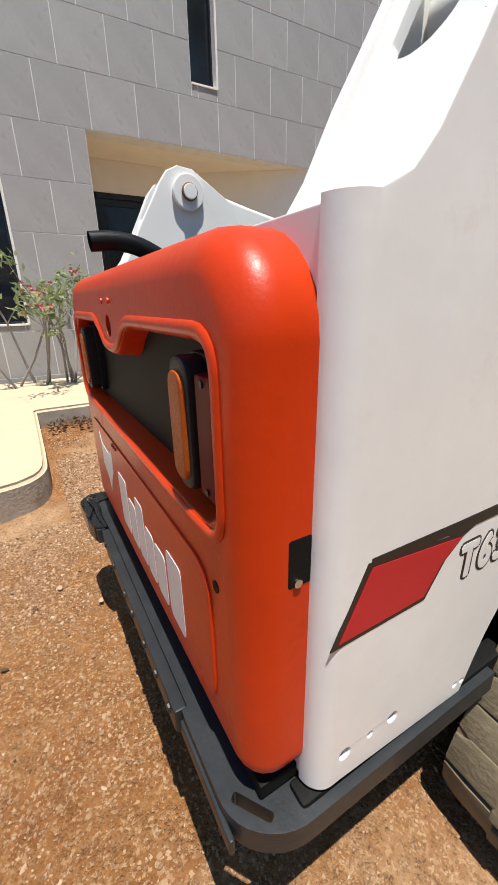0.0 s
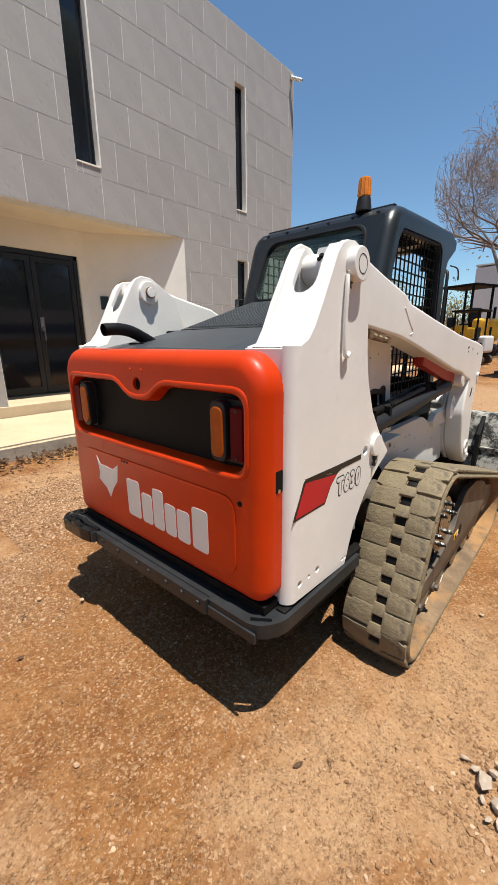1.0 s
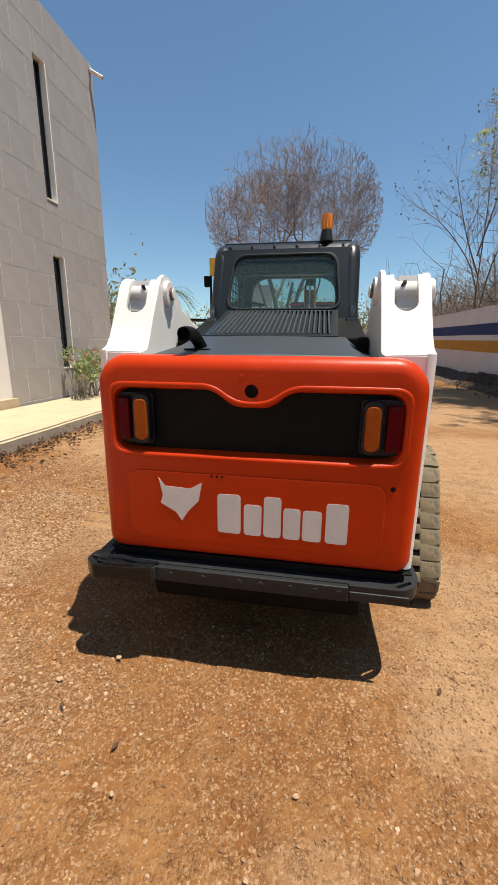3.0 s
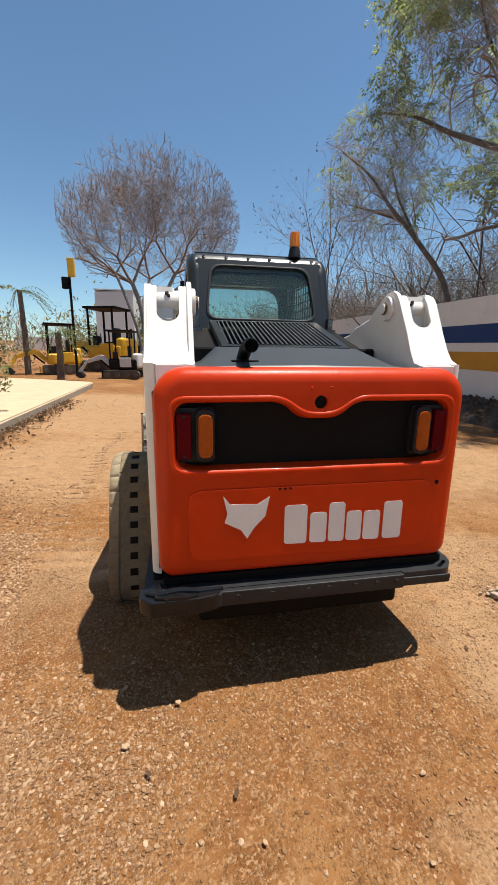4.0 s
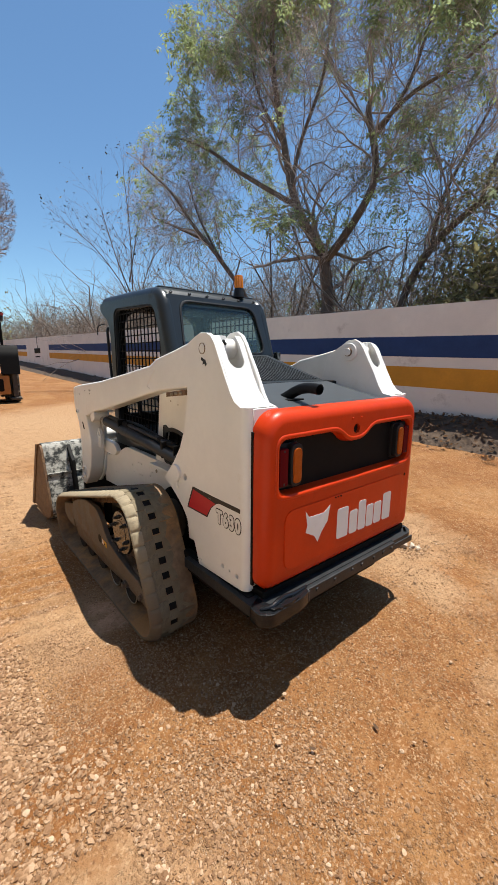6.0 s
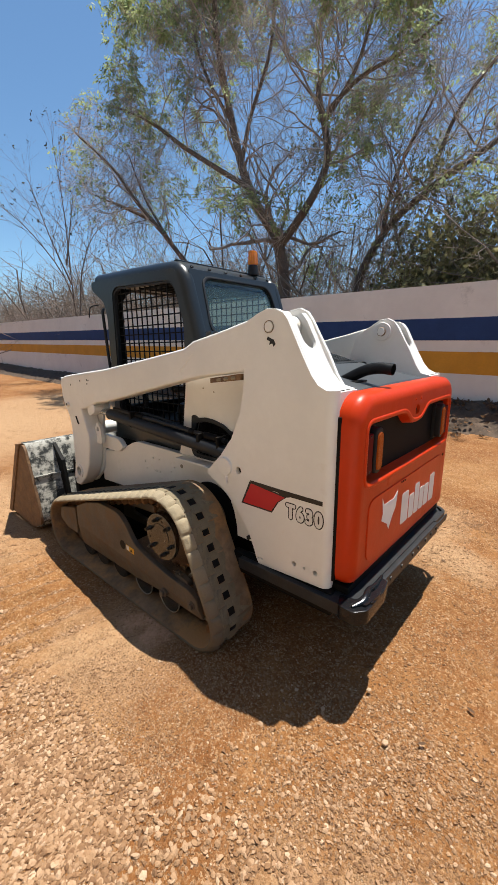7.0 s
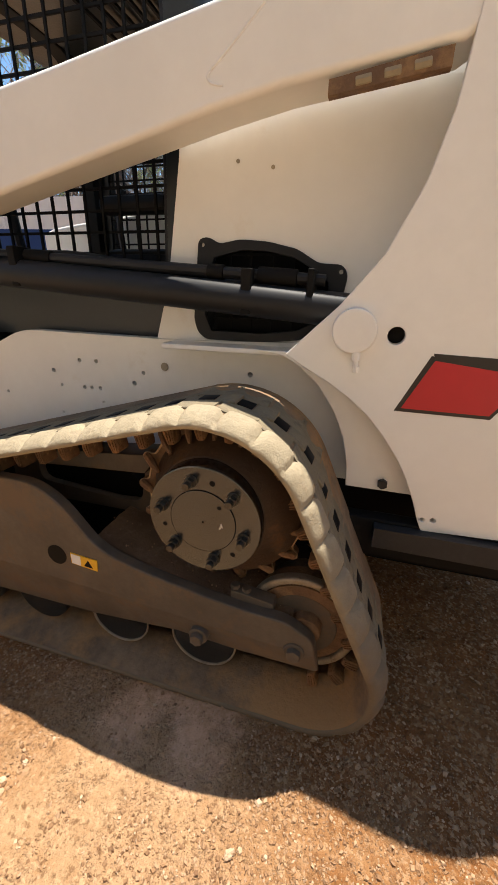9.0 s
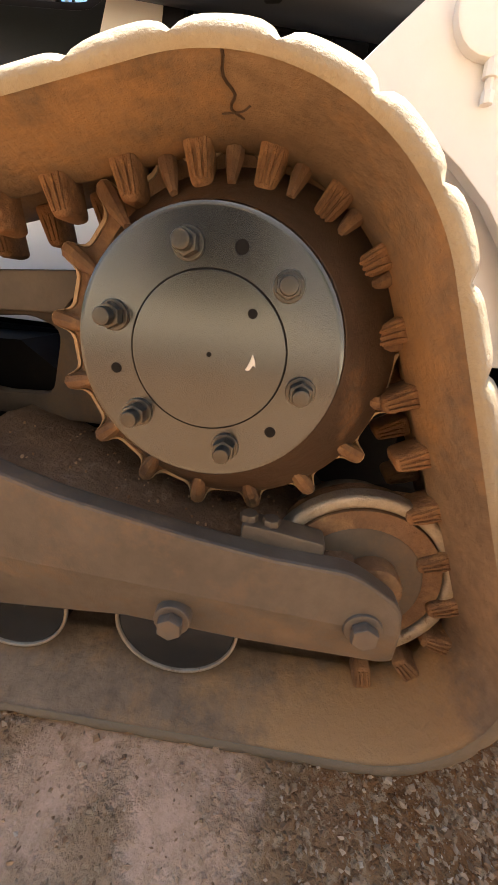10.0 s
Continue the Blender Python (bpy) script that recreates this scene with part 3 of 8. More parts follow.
def raised_walk():
    rim = [(FX + 0.03, -9), (-1.3, -9), (-1.3, -1.4), (-1.52, -0.17), (-2.0, -0.16), (-3.0, -0.16), (-3.03, 3.0), (-3.2, 7.0), (-3.5, 13.5), (-5.5, 14.0), (-9, 14.0), (-9, 7.05), (FX + 0.03, 7.05)]
    rim = fillet(rim, [0, 0, 0.3, 0.3, 0, 0.02, 0, 0.3, 0.4, 0.4, 0, 0, 0], 6)
    fine = []
    for i in range(len(rim)):
        a, b = Vector(rim[i]), Vector(rim[(i + 1) % len(rim)])
        n = max(1, int((b - a).length / 0.12)) if (a - Vector((-3, 1))).length < 8 else 1
        fine += [tuple(a.lerp(b, j / n)) for j in range(n)]
    bm = bmesh.new()
    top = [bm.verts.new((x, y, walk_height(x) + 0.004 * noise.noise((x * 6, y * 6, 2)))) for x, y in fine]
    bot = [bm.verts.new((x + 0.012 * noise.noise((x * 5, y * 5, 0)), y + 0.012 * noise.noise((x * 5, y * 5, 7)), -0.3)) for x, y in fine]
    face = bm.faces.new(top)
    if face.normal.z < 0:
        face.normal_flip()
    sides = []
    n = len(fine)
    for i in range(n):
        sides.append(bm.faces.new((bot[i], bot[(i + 1) % n], top[(i + 1) % n], top[i])))
    edge = [e for e in face.edges]
    bmesh.ops.recalc_face_normals(bm, faces=bm.faces[:])
    bmesh.ops.bevel(bm, geom=edge, offset=0.025, segments=3, affect="EDGES")
    ob = part("pavement", bm, CONCRETE, None, smooth=40)
    ob.data.materials.append(KERB)
    for f in ob.data.polygons:
        if f.normal.z < 0.3:
            f.material_index = 1
    tagged(ob, "sun-bleached raised concrete walk with a rough kerb", "pavement", kind="structure")


raised_walk()

# yard wall with painted bands
WX = 6.0


def wall_top(y):
    return 2.42 + 0.022 * y


def band(name, z0, z1, material, y0, y1, proud, label, parent):
    bm = bmesh.new()
    n = max(2, int((y1 - y0) / 1.5))
    rows = []
    for i in range(n + 1):
        y = y0 + (y1 - y0) * i / n
        wob = 0.012 * noise.noise((y * 1.3, z0 * 3, 0))
        rows.append([bm.verts.new((WX - proud, y, z0 + 0.022 * y + wob)), bm.verts.new((WX - proud, y, z1 + 0.022 * y + 0.012 * noise.noise((y * 1.3, z1 * 3, 5)))),
                     bm.verts.new((WX + 0.01, y, z1 + 0.022 * y)), bm.verts.new((WX + 0.01, y, z0 + 0.022 * y))])
    for a, b in zip(rows, rows[1:]):
        for j in range(4):
            bm.faces.new((a[j], a[(j + 1) % 4], b[(j + 1) % 4], b[j]))
    bm.faces.new(rows[0])
    bm.faces.new(rows[-1][::-1])
    bmesh.ops.recalc_face_normals(bm, faces=bm.faces[:])
    return part(name, bm, material, parent, label, smooth=0)


yard_wall = thing("wall_east", "long weathered white yard wall with blue and ochre bands", "wall", kind="structure")
bm = bmesh.new()
ys = [-40 + 97 * i / 60 for i in range(61)]
rows = []
for y in ys:
    t = wall_top(y) + 0.01 * noise.noise((y * 2, 0, 0))
    rows.append([bm.verts.new(c) for c in ((WX, y, -0.5), (WX, y, t), (WX + 0.2, y, t), (WX + 0.2, y, -0.5))])
for a, b in zip(rows, rows[1:]):
    for j in range(4):
        bm.faces.new((a[j], a[(j + 1) % 4], b[(j + 1) % 4], b[j]))
bm.faces.new(rows[0])
bm.faces.new(rows[-1])
bmesh.ops.recalc_face_normals(bm, faces=bm.faces[:])
part("masonry", bm, WALLWHITE, yard_wall, smooth=0)
for y0, y1 in ((-40, 31.5), (39.5, 56.5)):
    band("blue_band", 1.455, 1.845, WALLBLUE, y0, y1, 0.004, "dark blue painted band", yard_wall)
    band("ochre_band", 0.863, 1.258, WALLYELLOW, y0, y1, 0.004, "ochre painted band", yard_wall)


def painted_sign():
    s = thing("wall_sign", "small dark company mark painted on the yard wall", "sign")
    for z0, z1, y0, y1 in ((2.35, 3.3, 35.1, 35.3), (1.95, 2.35, 34.3, 36.4), (1.62, 1.72, 34.5, 36.2)):
        bm = bmesh.new()
        box(bm, (WX - 0.004, y0, z0), (WX + 0.002, y1, z1))
        part("mark", bm, BLACK, s, smooth=0)


painted_sign()


def bank():
    """Dark bank of soil and leaf litter along the foot of the yard wall."""
    verts, faces = [], []
    ys = list(np.arange(-12, 30, 0.12)) + list(np.arange(30, 57, 0.8))
    nx = 12
    for y in ys:
        h = 0.42 + 0.1 * noise.noise((y * 0.35, 3, 0)) + (0.0 if y < 20 else 0.02 * (y - 20)) + ground_height(5, y) * 0.6
        for i in range(nx):
            q = i / (nx - 1)
            x = WX - 1.15 + 1.14 * q
            base = ground_height(x, y) - 0.06
            z = base + (h - base) * (q * q * (3 - 2 * q)) + 0.05 * noise.noise((x * 4, y * 4, 2)) + 0.025 * noise.noise((x * 12, y * 12, 5)) * (1 if q > 0.1 else 0)
            verts.append((x, y, z))
    for j in range(len(ys) - 1):
        for i in range(nx - 1):
            faces.append((j * nx + i, j * nx + i + 1, (j + 1) * nx + i + 1, (j + 1) * nx + i))
    tagged(raw("earth_bank", verts, faces, RUBBLE, smooth=False), "dark bank of soil and leaf litter along the wall", "ground", kind="structure")


bank()


def gate():
    y, z = 57.2, ground_height(3, 57.2)
    g = thing("gate", "dark brown slatted sliding gate across the road", "gate")
    bm = bmesh.new()
    for x in (-8.0, -1.0, 5.9):
        box(bm, (x, y - 0.05, z), (x + 0.12, y + 0.05, z + 3.2))
    for h in (0.1, 1.5, 3.05):
        box(bm, (-8, y - 0.04, z + h), (6, y + 0.04, z + h + 0.1))
    part("gate_frame", bm, GATE, g, smooth=0)
    slat = bmesh.new()
    box(slat, (-0.05, -0.015, 0), (0.05, 0.015, 2.9))
    first = part("slat", slat, GATE, g, smooth=0)
    first.location = (-7.8, y, z + 0.12)
    for i in range(1, 106):
        piece("slat", first.data, g, Matrix.Translation((-7.8 + 0.13 * i, y, z + 0.12)))
    k = thing("kerb", "pale concrete strip under the gate", "kerb", kind="structure")
    part("strip", box(bmesh.new(), (-8, y - 1.2, z - 0.3), (6, y - 0.4, z + 0.02)), CONCRETE, k, smooth=0)


gate()

# compact track loader: x to its right, y forward, the tail door at y = 0
loader = thing("track_loader", "white and orange compact track loader with a black cab", "loader")


def rrect(hx, z0, z1, rt, rb, off=0.0, seg=7):
    """Rounded rectangle, wider radius above, shrunk by off."""
    hx, z0, z1 = hx - off, z0 + off, z1 - off
    out = []
    for cx, cz, r, a0 in ((1, 1, max(rt - off, 0.012), 0), (-1, 1, max(rt - off, 0.012), 90), (-1, 0, max(rb - off, 0.012), 180), (1, 0, max(rb - off, 0.012), 270)):
        ox = cx * (hx - r)
        oz = (z1 - r) if cz else (z0 + r)
        for j in range(seg + 1):
            a = radians(a0 + 90 * j / seg)
            out.append((ox + r * math.cos(a), oz + r * math.sin(a)))
    return out


def ring_verts(bm, loop, y):
    return [bm.verts.new((x, y, z)) for x, z in loop]


def bridge(bm, a, b):
    n = len(a)
    for i in range(n):
        bm.faces.new((a[i], a[(i + 1) % n], b[(i + 1) % n], b[i]))


def window_shape(off=0.0):
    """The dark opening of the tail door, with a lobe hanging from its top edge."""
    o = off
    p = [(-0.515 + o, 0.875 + o), (-0.40, 0.868 + o), (0.40, 0.868 + o), (0.515 - o, 0.875 + o), (0.515 - o, 1.112 - o), (0.135 - o * 0.3, 1.112 - o),
         (0.065 + o * 0.6, 1.052 - o), (-0.065 - o * 0.6, 1.052 - o), (-0.135 + o * 0.3, 1.112 - o), (-0.515 + o, 1.112 - o)]
    return fillet(p, [0.05, 0, 0, 0.05, 0.05, 0.05, 0.06, 0.06, 0.05, 0.05], 5)


def tail_door():
    bm = bmesh.new()
    r = 0.05
    prev = ring_verts(bm, rrect(0.585, 0.455, 1.224, 0.115, 0.06), 0.088)
    for i in range(0, 7):
        a = radians(90 * i / 6)
        cur = ring_verts(bm, rrect(0.585, 0.455, 1.224, 0.115, 0.06, r * (1 - math.cos(a))), r - r * math.sin(a))
        bridge(bm, prev, cur)
        prev = cur
    front = prev
    lip = ring_verts(bm, window_shape(0.0), 0.0)
    eye = ring_verts(bm, circle(0, 1.105, 0.024, 16), 0.0)
    edges = []
    for loop in (front, lip, eye):
        for i in range(len(loop)):
            e = bm.edges.get((loop[i], loop[(i + 1) % len(loop)]))
            edges.append(e or bm.edges.new((loop[i], loop[(i + 1) % len(loop)])))
    bmesh.ops.triangle_fill(bm, use_beauty=True, edges=edges)
    l2 = ring_verts(bm, window_shape(0.004), 0.004)
    bridge(bm, lip, l2)
    l3 = ring_verts(bm, window_shape(0.010), 0.045)
    bridge(bm, l2, l3)
    e2 = ring_verts(bm, circle(0, 1.105, 0.022, 16), 0.05)
    bridge(bm, eye, e2)
    bmesh.ops.recalc_face_normals(bm, faces=bm.faces[:])
    d = part("tail_door", bm, ORANGE, loader, "glossy orange pressed tail door", smooth=40)
    # raised rolled rim round the opening
    pts = [(x, -0.001, z) for x, z in window_shape(-0.009)]
    rim = bmesh.new()
    n = len(pts)
    rings = []
    for i in range(n):
        p, q, o = Vector(pts[i]), Vector(pts[(i + 1) % n]), Vector(pts[i - 1])
        t = (q - o).normalized()
        side = Vector((t.z, 0, -t.x))
        rings.append([rim.verts.new(p + side * 0.009 * math.cos(a) + Vector((0, -0.005, 0)) * max(0, math.sin(a)) + Vector((0, 0.004, 0)) * (math.sin(a) < 0)) for a in [math.pi * 2 * j / 8 for j in range(8)]])
    for i in range(n):
        bridge(rim, rings[i], rings[(i + 1) % n])
    bmesh.ops.recalc_face_normals(rim, faces=rim.faces[:])
    part("rim", rim, ORANGE, d, smooth=60)
    part("pressed_panel", prism(bmesh.new(), fillet([(-0.475, 0.525), (0.475, 0.525), (0.475, 0.80), (-0.475, 0.80)], 0.06), "y", -0.005, 0.01, bevel=0.0045), ORANGE, d)
    bm = bmesh.new()
    box(bm, (-0.53, 0.045, 0.86), (0.53, 0.055, 1.12))
    part("grille_panel", bm, BLACK, d, "matt black panel set into the door", smooth=0)
    part("latch_cup", rod(bmesh.new(), (0, 0.012, 1.105), (0, 0.06, 1.105), 0.0225, 16), BLACK, d)
    for s in (-1, 1):
        part("screw", rod(bmesh.new(), (s * 0.035, -0.004, 1.155), (s * 0.035, 0.01, 1.155), 0.006, 10, 0.002), ORANGE, d)
    bm = bmesh.new()
    for x in (-0.125, -0.105, -0.085):
        rod(bm, (x - 0.018, -0.008, 0.792), (x - 0.018, 0.01, 0.792), 0.0045, 8)
    part("rivet_holes", bm, BLACK, d)
    part("plug", rod(bmesh.new(), (0.494, -0.0015, 0.786), (0.494, 0.01, 0.786), 0.009, 12), BLACK, d, "black plug")
    part("latch_notch", box(bmesh.new(), (0.555, 0.052, 0.822), (0.5862, 0.0885, 0.892), 0.004), BLACK, d, "dark latch notch")
    # black strip on the left only: paints the shaded edge of the door
    part("door_gap", box(bmesh.new(), (-0.5868, 0.073, 0.47), (-0.575, 0.0885, 1.14), 0.002), BLACK, d, "black strip painting the shade beside the door")
    part("latch_pin", rod(bmesh.new(), (0.56, 0.066, 0.83), (0.589, 0.066, 0.83), 0.006, 10), CHROME, d, "steel latch pin")
    # company mark as plain bars and a plain patch
    bars = [(-0.122, 0.088, 0.726), (-0.022, 0.066, 0.692), (0.052, 0.064, 0.728), (0.124, 0.062, 0.690), (0.194, 0.068, 0.688), (0.276, 0.078, 0.722)]
    for x, w, top in bars:
        drop = 0.016 * (x + 0.12) / 0.4
        bm = prism(bmesh.new(), fillet([(x, 0.572 - drop * 0.4), (x + w, 0.570 - drop * 0.4), (x + w, top - drop * 0.2), (x, top - drop * 0.2)], 0.014, 3), "y", -0.0060, 0.0)
        part("mark_bar", bm, DECALWHITE, d, "white decal bar", smooth=0)
    patch = [(-0.350, 0.775), (-0.325, 0.742), (-0.225, 0.738), (-0.180, 0.765), (-0.195, 0.690), (-0.235, 0.648), (-0.262, 0.605), (-0.285, 0.640), (-0.345, 0.672), (-0.335, 0.705)]
    part("mark_patch", prism(bmesh.new(), patch, "y", -0.0060, 0.0), DECALWHITE, d, "white decal patch", smooth=0)
    # lamp clusters
    for s in (-1, 1):
        bm = bmesh.new()
        prism(bm, fillet([(s * 0.372, 0.895), (s * 0.522, 0.895), (s * 0.522, 1.088), (s * 0.372, 1.088)], 0.02), "y", 0.028, 0.05, bevel=0.004)
        prism(bm, fillet([(s * 0.375, 0.900), (s * 0.443, 0.900), (s * 0.443, 1.086), (s * 0.375, 1.086)], 0.032), "y", -0.002, 0.04, bevel=0.008)
        lamp = part("lamp_housing", bm, SEATBLK, d, "black lamp housing")
        lens = prism(bmesh.new(), fillet([(s * 0.384, 0.915), (s * 0.434, 0.915), (s * 0.434, 1.068), (s * 0.384, 1.068)], 0.024), "y", -0.008, 0.01, bevel=0.006)
        part("amber_lens", lens, AMBER, lamp, "ribbed amber indicator lens")
        lens = prism(bmesh.new(), fillet([(s * 0.456, 0.912), (s * 0.506, 0.912), (s * 0.506, 1.070), (s * 0.456, 1.070)], 0.008), "y", 0.002, 0.035, bevel=0.005)
        part("red_lens", lens, REDLENS, lamp, "dark red tail reflector")
        for z in (0.922, 1.060):
            part("lens_screw", rod(bmesh.new(), (s * 0.481, 0.0, z), (s * 0.481, 0.01, z), 0.005, 8), STEEL, lamp)


tail_door()


def rear_bumper():
    rim = [(-0.640, 0.55), (-0.640, -0.015), (-0.60, -0.068), (-0.36, -0.062), (-0.36, -0.022), (0.37, -0.022), (0.37, -0.034), (0.572, -0.034), (0.628, 0.035), (0.628, 0.55),
           (0.56, 0.55), (0.56, 0.07), (-0.56, 0.07), (-0.56, 0.55)]
    rim = fillet(rim, [0, 0.05, 0.05, 0.01, 0.005, 0.005, 0.01, 0.06, 0.06, 0, 0, 0, 0, 0], 5)
    slots = [fillet([(0.545, -0.02), (0.60, 0.02), (0.592, 0.032), (0.535, -0.008)], 0.006, 3)]
    b = part("rear_bumper", prism(bmesh.new(), rim, "z", 0.372, 0.422, slots, bevel=0.006), STEEL, loader, "scuffed dark steel rear bumper")
    bm = bmesh.new()
    ear = fillet([(-0.650, 0.02), (-0.655, -0.045), (-0.61, -0.085), (-0.44, -0.080), (-0.375, -0.066), (-0.36, -0.03), (-0.57, -0.02), (-0.58, 0.05)], 0.015, 3)
    part("bumper_tab", prism(bmesh.new(), fillet([(-0.60, -0.070), (-0.50, -0.082), (-0.44, -0.070), (-0.52, -0.045), (-0.59, -0.035)], 0.012, 3), "z", 0.426, 0.438, bevel=0.004), GLOSSSTEEL, b, "bare steel bent tab")
    part("bumper_slot", prism(bmesh.new(), fillet([(-0.635, -0.02), (-0.622, -0.048), (-0.600, -0.052), (-0.608, -0.02)], 0.006, 3), "z", 0.4275, 0.4288), BLACK, b, smooth=0)
    prism(bm, ear, "z", 0.366, 0.428, bevel=0.007)
    end = part("bumper_end", bm, GLOSSSTEEL, b, "bent bumper end of shiny dark steel")
    roll = curve_points([(-0.355, -0.030, 0.428), (-0.44, -0.038, 0.431), (-0.50, -0.036, 0.437), (-0.545, -0.046, 0.441), (-0.585, -0.050, 0.436), (-0.630, -0.030, 0.430)], 6)
    part("rolled_edge", pipe(bmesh.new(), roll, [0.006 + 0.007 * math.sin(math.pi * i / (len(roll) - 1)) for i in range(len(roll))], 10), GLOSSSTEEL, end, "rolled bare edge")
    part("bolt", rod(bmesh.new(), (-0.555, -0.072, 0.426), (-0.555, -0.072, 0.436), 0.011, 6, 0.002), GLOSSSTEEL, end)
    bm = bmesh.new()
    box(bm, (-0.362, -0.048, 0.362), (0.37, -0.0215, 0.4215), 0.006)
    bar = part("bumper_bar", bm, STEEL, b, "worn wear bar bolted to the bumper")
    for x in (-0.30, -0.17, -0.03, 0.05, 0.16, 0.25, 0.335):
        part("bolt", rod(bmesh.new(), (x, -0.053, 0.398), (x, -0.040, 0.398), 0.010, 8, 0.002), STEEL, bar)
    part("bumper_lip", box(bmesh.new(), (0.372, -0.040, 0.364), (0.58, -0.030, 0.40), 0.004), STEEL, b)
    for s in (-1, 1):
        part("skirt", box(bmesh.new(), (min(s * 0.57, s * 0.612), 0.07, 0.325), (max(s * 0.57, s * 0.612), 0.62, 0.430), 0.008), BLACK, b, "black steel skirt")
    # added black strip that darkens the gap between door and bumper
    part("shadow_seal", box(bmesh.new(), (-0.57, 0.02, 0.425), (0.57, 0.09, 0.456), 0.004), BLACK, b, "black strip standing in for the shadow under the door")


rear_bumper()


def chassis():
    part("belly_pan", box(bmesh.new(), (-0.44, 0.10, 0.19), (0.44, 2.02, 0.44), 0.02), BLACK, loader, smooth=0)
    part("engine_bay", box(bmesh.new(), (-0.43, 0.10, 0.43), (0.43, 1.02, 1.19), 0.01), BLACK, loader, smooth=0)
    part("cab_base", box(bmesh.new(), (-0.40, 1.0, 0.43), (0.40, 2.02, 0.80), 0.01), BLACK, loader, smooth=0)
    for s in (-1, 1):
        rim = fillet([(2.10, 0.43), (2.09, 0.665), (1.88, 0.685), (1.62, 0.80), (1.12, 0.795), (0.62, 0.81), (0.62, 0.46), (1.5, 0.46)], [0.02, 0.05, 0.1, 0.05, 0, 0, 0, 0])
        pin = [circle(y, z, r, 10) for y, z, r in ((1.145, 0.721, 0.006), (1.425, 0.720, 0.006), (1.368, 0.721, 0.006), (1.525, 0.683, 0.007), (1.502, 0.639, 0.005), (1.420, 0.639, 0.006), (1.394, 0.640, 0.006), (1.364, 0.641, 0.006), (1.358, 0.598, 0.005), (1.512, 0.551, 0.005), (1.246, 0.666, 0.007), (1.214, 0.698, 0.006), (0.899, 0.718, 0.007), (1.72, 0.60, 0.005), (1.85, 0.56, 0.005), (1.85, 0.62, 0.005))]
        side = part("side_panel", prism(bmesh.new(), rim, "x", s * 0.445, s * 0.483, pin, bevel=0.0012), WHITE, loader, "white lower side panel with small bolt holes")
        part("washer", rod(bmesh.new(), (s * 0.482, 1.145, 0.721), (s * 0.487, 1.145, 0.721), 0.0115, 14, 0.002), RIMSTEEL, side)
        # fender plate behind the tower
        arc = [(0.42, 0.482), (0.626, 0.482), (0.630, 0.54), (0.645, 0.605), (0.672, 0.665), (0.712, 0.722), (0.76, 0.765), (0.80, 0.785), (0.86, 0.795), (0.50, 0.80)]
        f = part("fender_plate", prism(bmesh.new(), arc, "x", s * 0.545, s * 0.565, bevel=0.003), WHITE, loader, "white inner fender plate")
        part("bolt", rod(bmesh.new(), (s * 0.565, 0.542, 0.504), (s * 0.580, 0.542, 0.504), 0.012, 6, 0.002), STEEL, f)
        part("inner_fender", box(bmesh.new(), (min(s * 0.44, s * 0.545), 0.50, 0.780), (max(s * 0.44, s * 0.545), 1.12, 0.794), 0.004), WHITE, loader)
        # engine side cover with a screened opening
        cover = [(0.48, 0.786), (1.172, 0.786), (1.126, 0.938), (1.084, 1.20), (1.076, 1.30), (0.48, 1.30)]
        rimout = [(1.045, 0.943), (1.037, 1.034), (1.013, 1.040), (0.983, 1.024), (0.931, 1.033), (0.866, 1.028), (0.795, 1.012), (0.745, 0.983), (0.690, 0.980), (0.677, 0.959), (0.685, 0.910), (0.716, 0.845), (0.773, 0.812), (0.873, 0.800), (1.024, 0.802), (1.045, 0.82), (1.054, 0.85)]
        mouth = [(1.015, 0.945), (1.000, 0.998), (0.930, 1.015), (0.866, 1.012), (0.800, 0.998), (0.752, 0.972), (0.715, 0.945), (0.712, 0.905), (0.735, 0.855), (0.785, 0.830), (0.873, 0.818), (1.010, 0.820), (1.028, 0.86)]
        e = part("engine_cover", prism(bmesh.new(), cover, "x", s * 0.455, s * 0.474, [mouth], bevel=0.003), WHITE, loader, "white engine side cover")
        rimhole = [(0.87 + (y - 0.87) * 0.97, 0.915 + (z - 0.915) * 0.95) for y, z in mouth]
        ears = [circle(1.026, 1.022, 0.005, 8), circle(0.693, 0.965, 0.005, 8)]
        part("screen_frame", prism(bmesh.new(), fillet(rimout, 0.012, 3), "x", s * 0.468, s * 0.482, [rimhole, *ears], bevel=0.002), SEATBLK, e, "black moulded screen frame with bolt ears")
        for i in range(7):
            part("screen_bar", box(bmesh.new(), (min(s * 0.45, s * 0.456), 0.70 + i * 0.052, 0.83), (max(s * 0.45, s * 0.456), 0.705 + i * 0.052, 1.04)), BLACK, e, smooth=0)
        for i in range(4):
            part("screen_bar", box(bmesh.new(), (min(s * 0.45, s * 0.456), 0.67, 0.85 + i * 0.05), (max(s * 0.45, s * 0.456), 1.04, 0.855 + i * 0.05)), BLACK, e, smooth=0)
        for y, z in ((0.94, 1.187), (0.86, 1.172)):
            part("screw", rod(bmesh.new(), (s * 0.473, y, z), (s * 0.476, y, z), 0.0045, 10, 0.001), RIMSTEEL, e)


chassis()

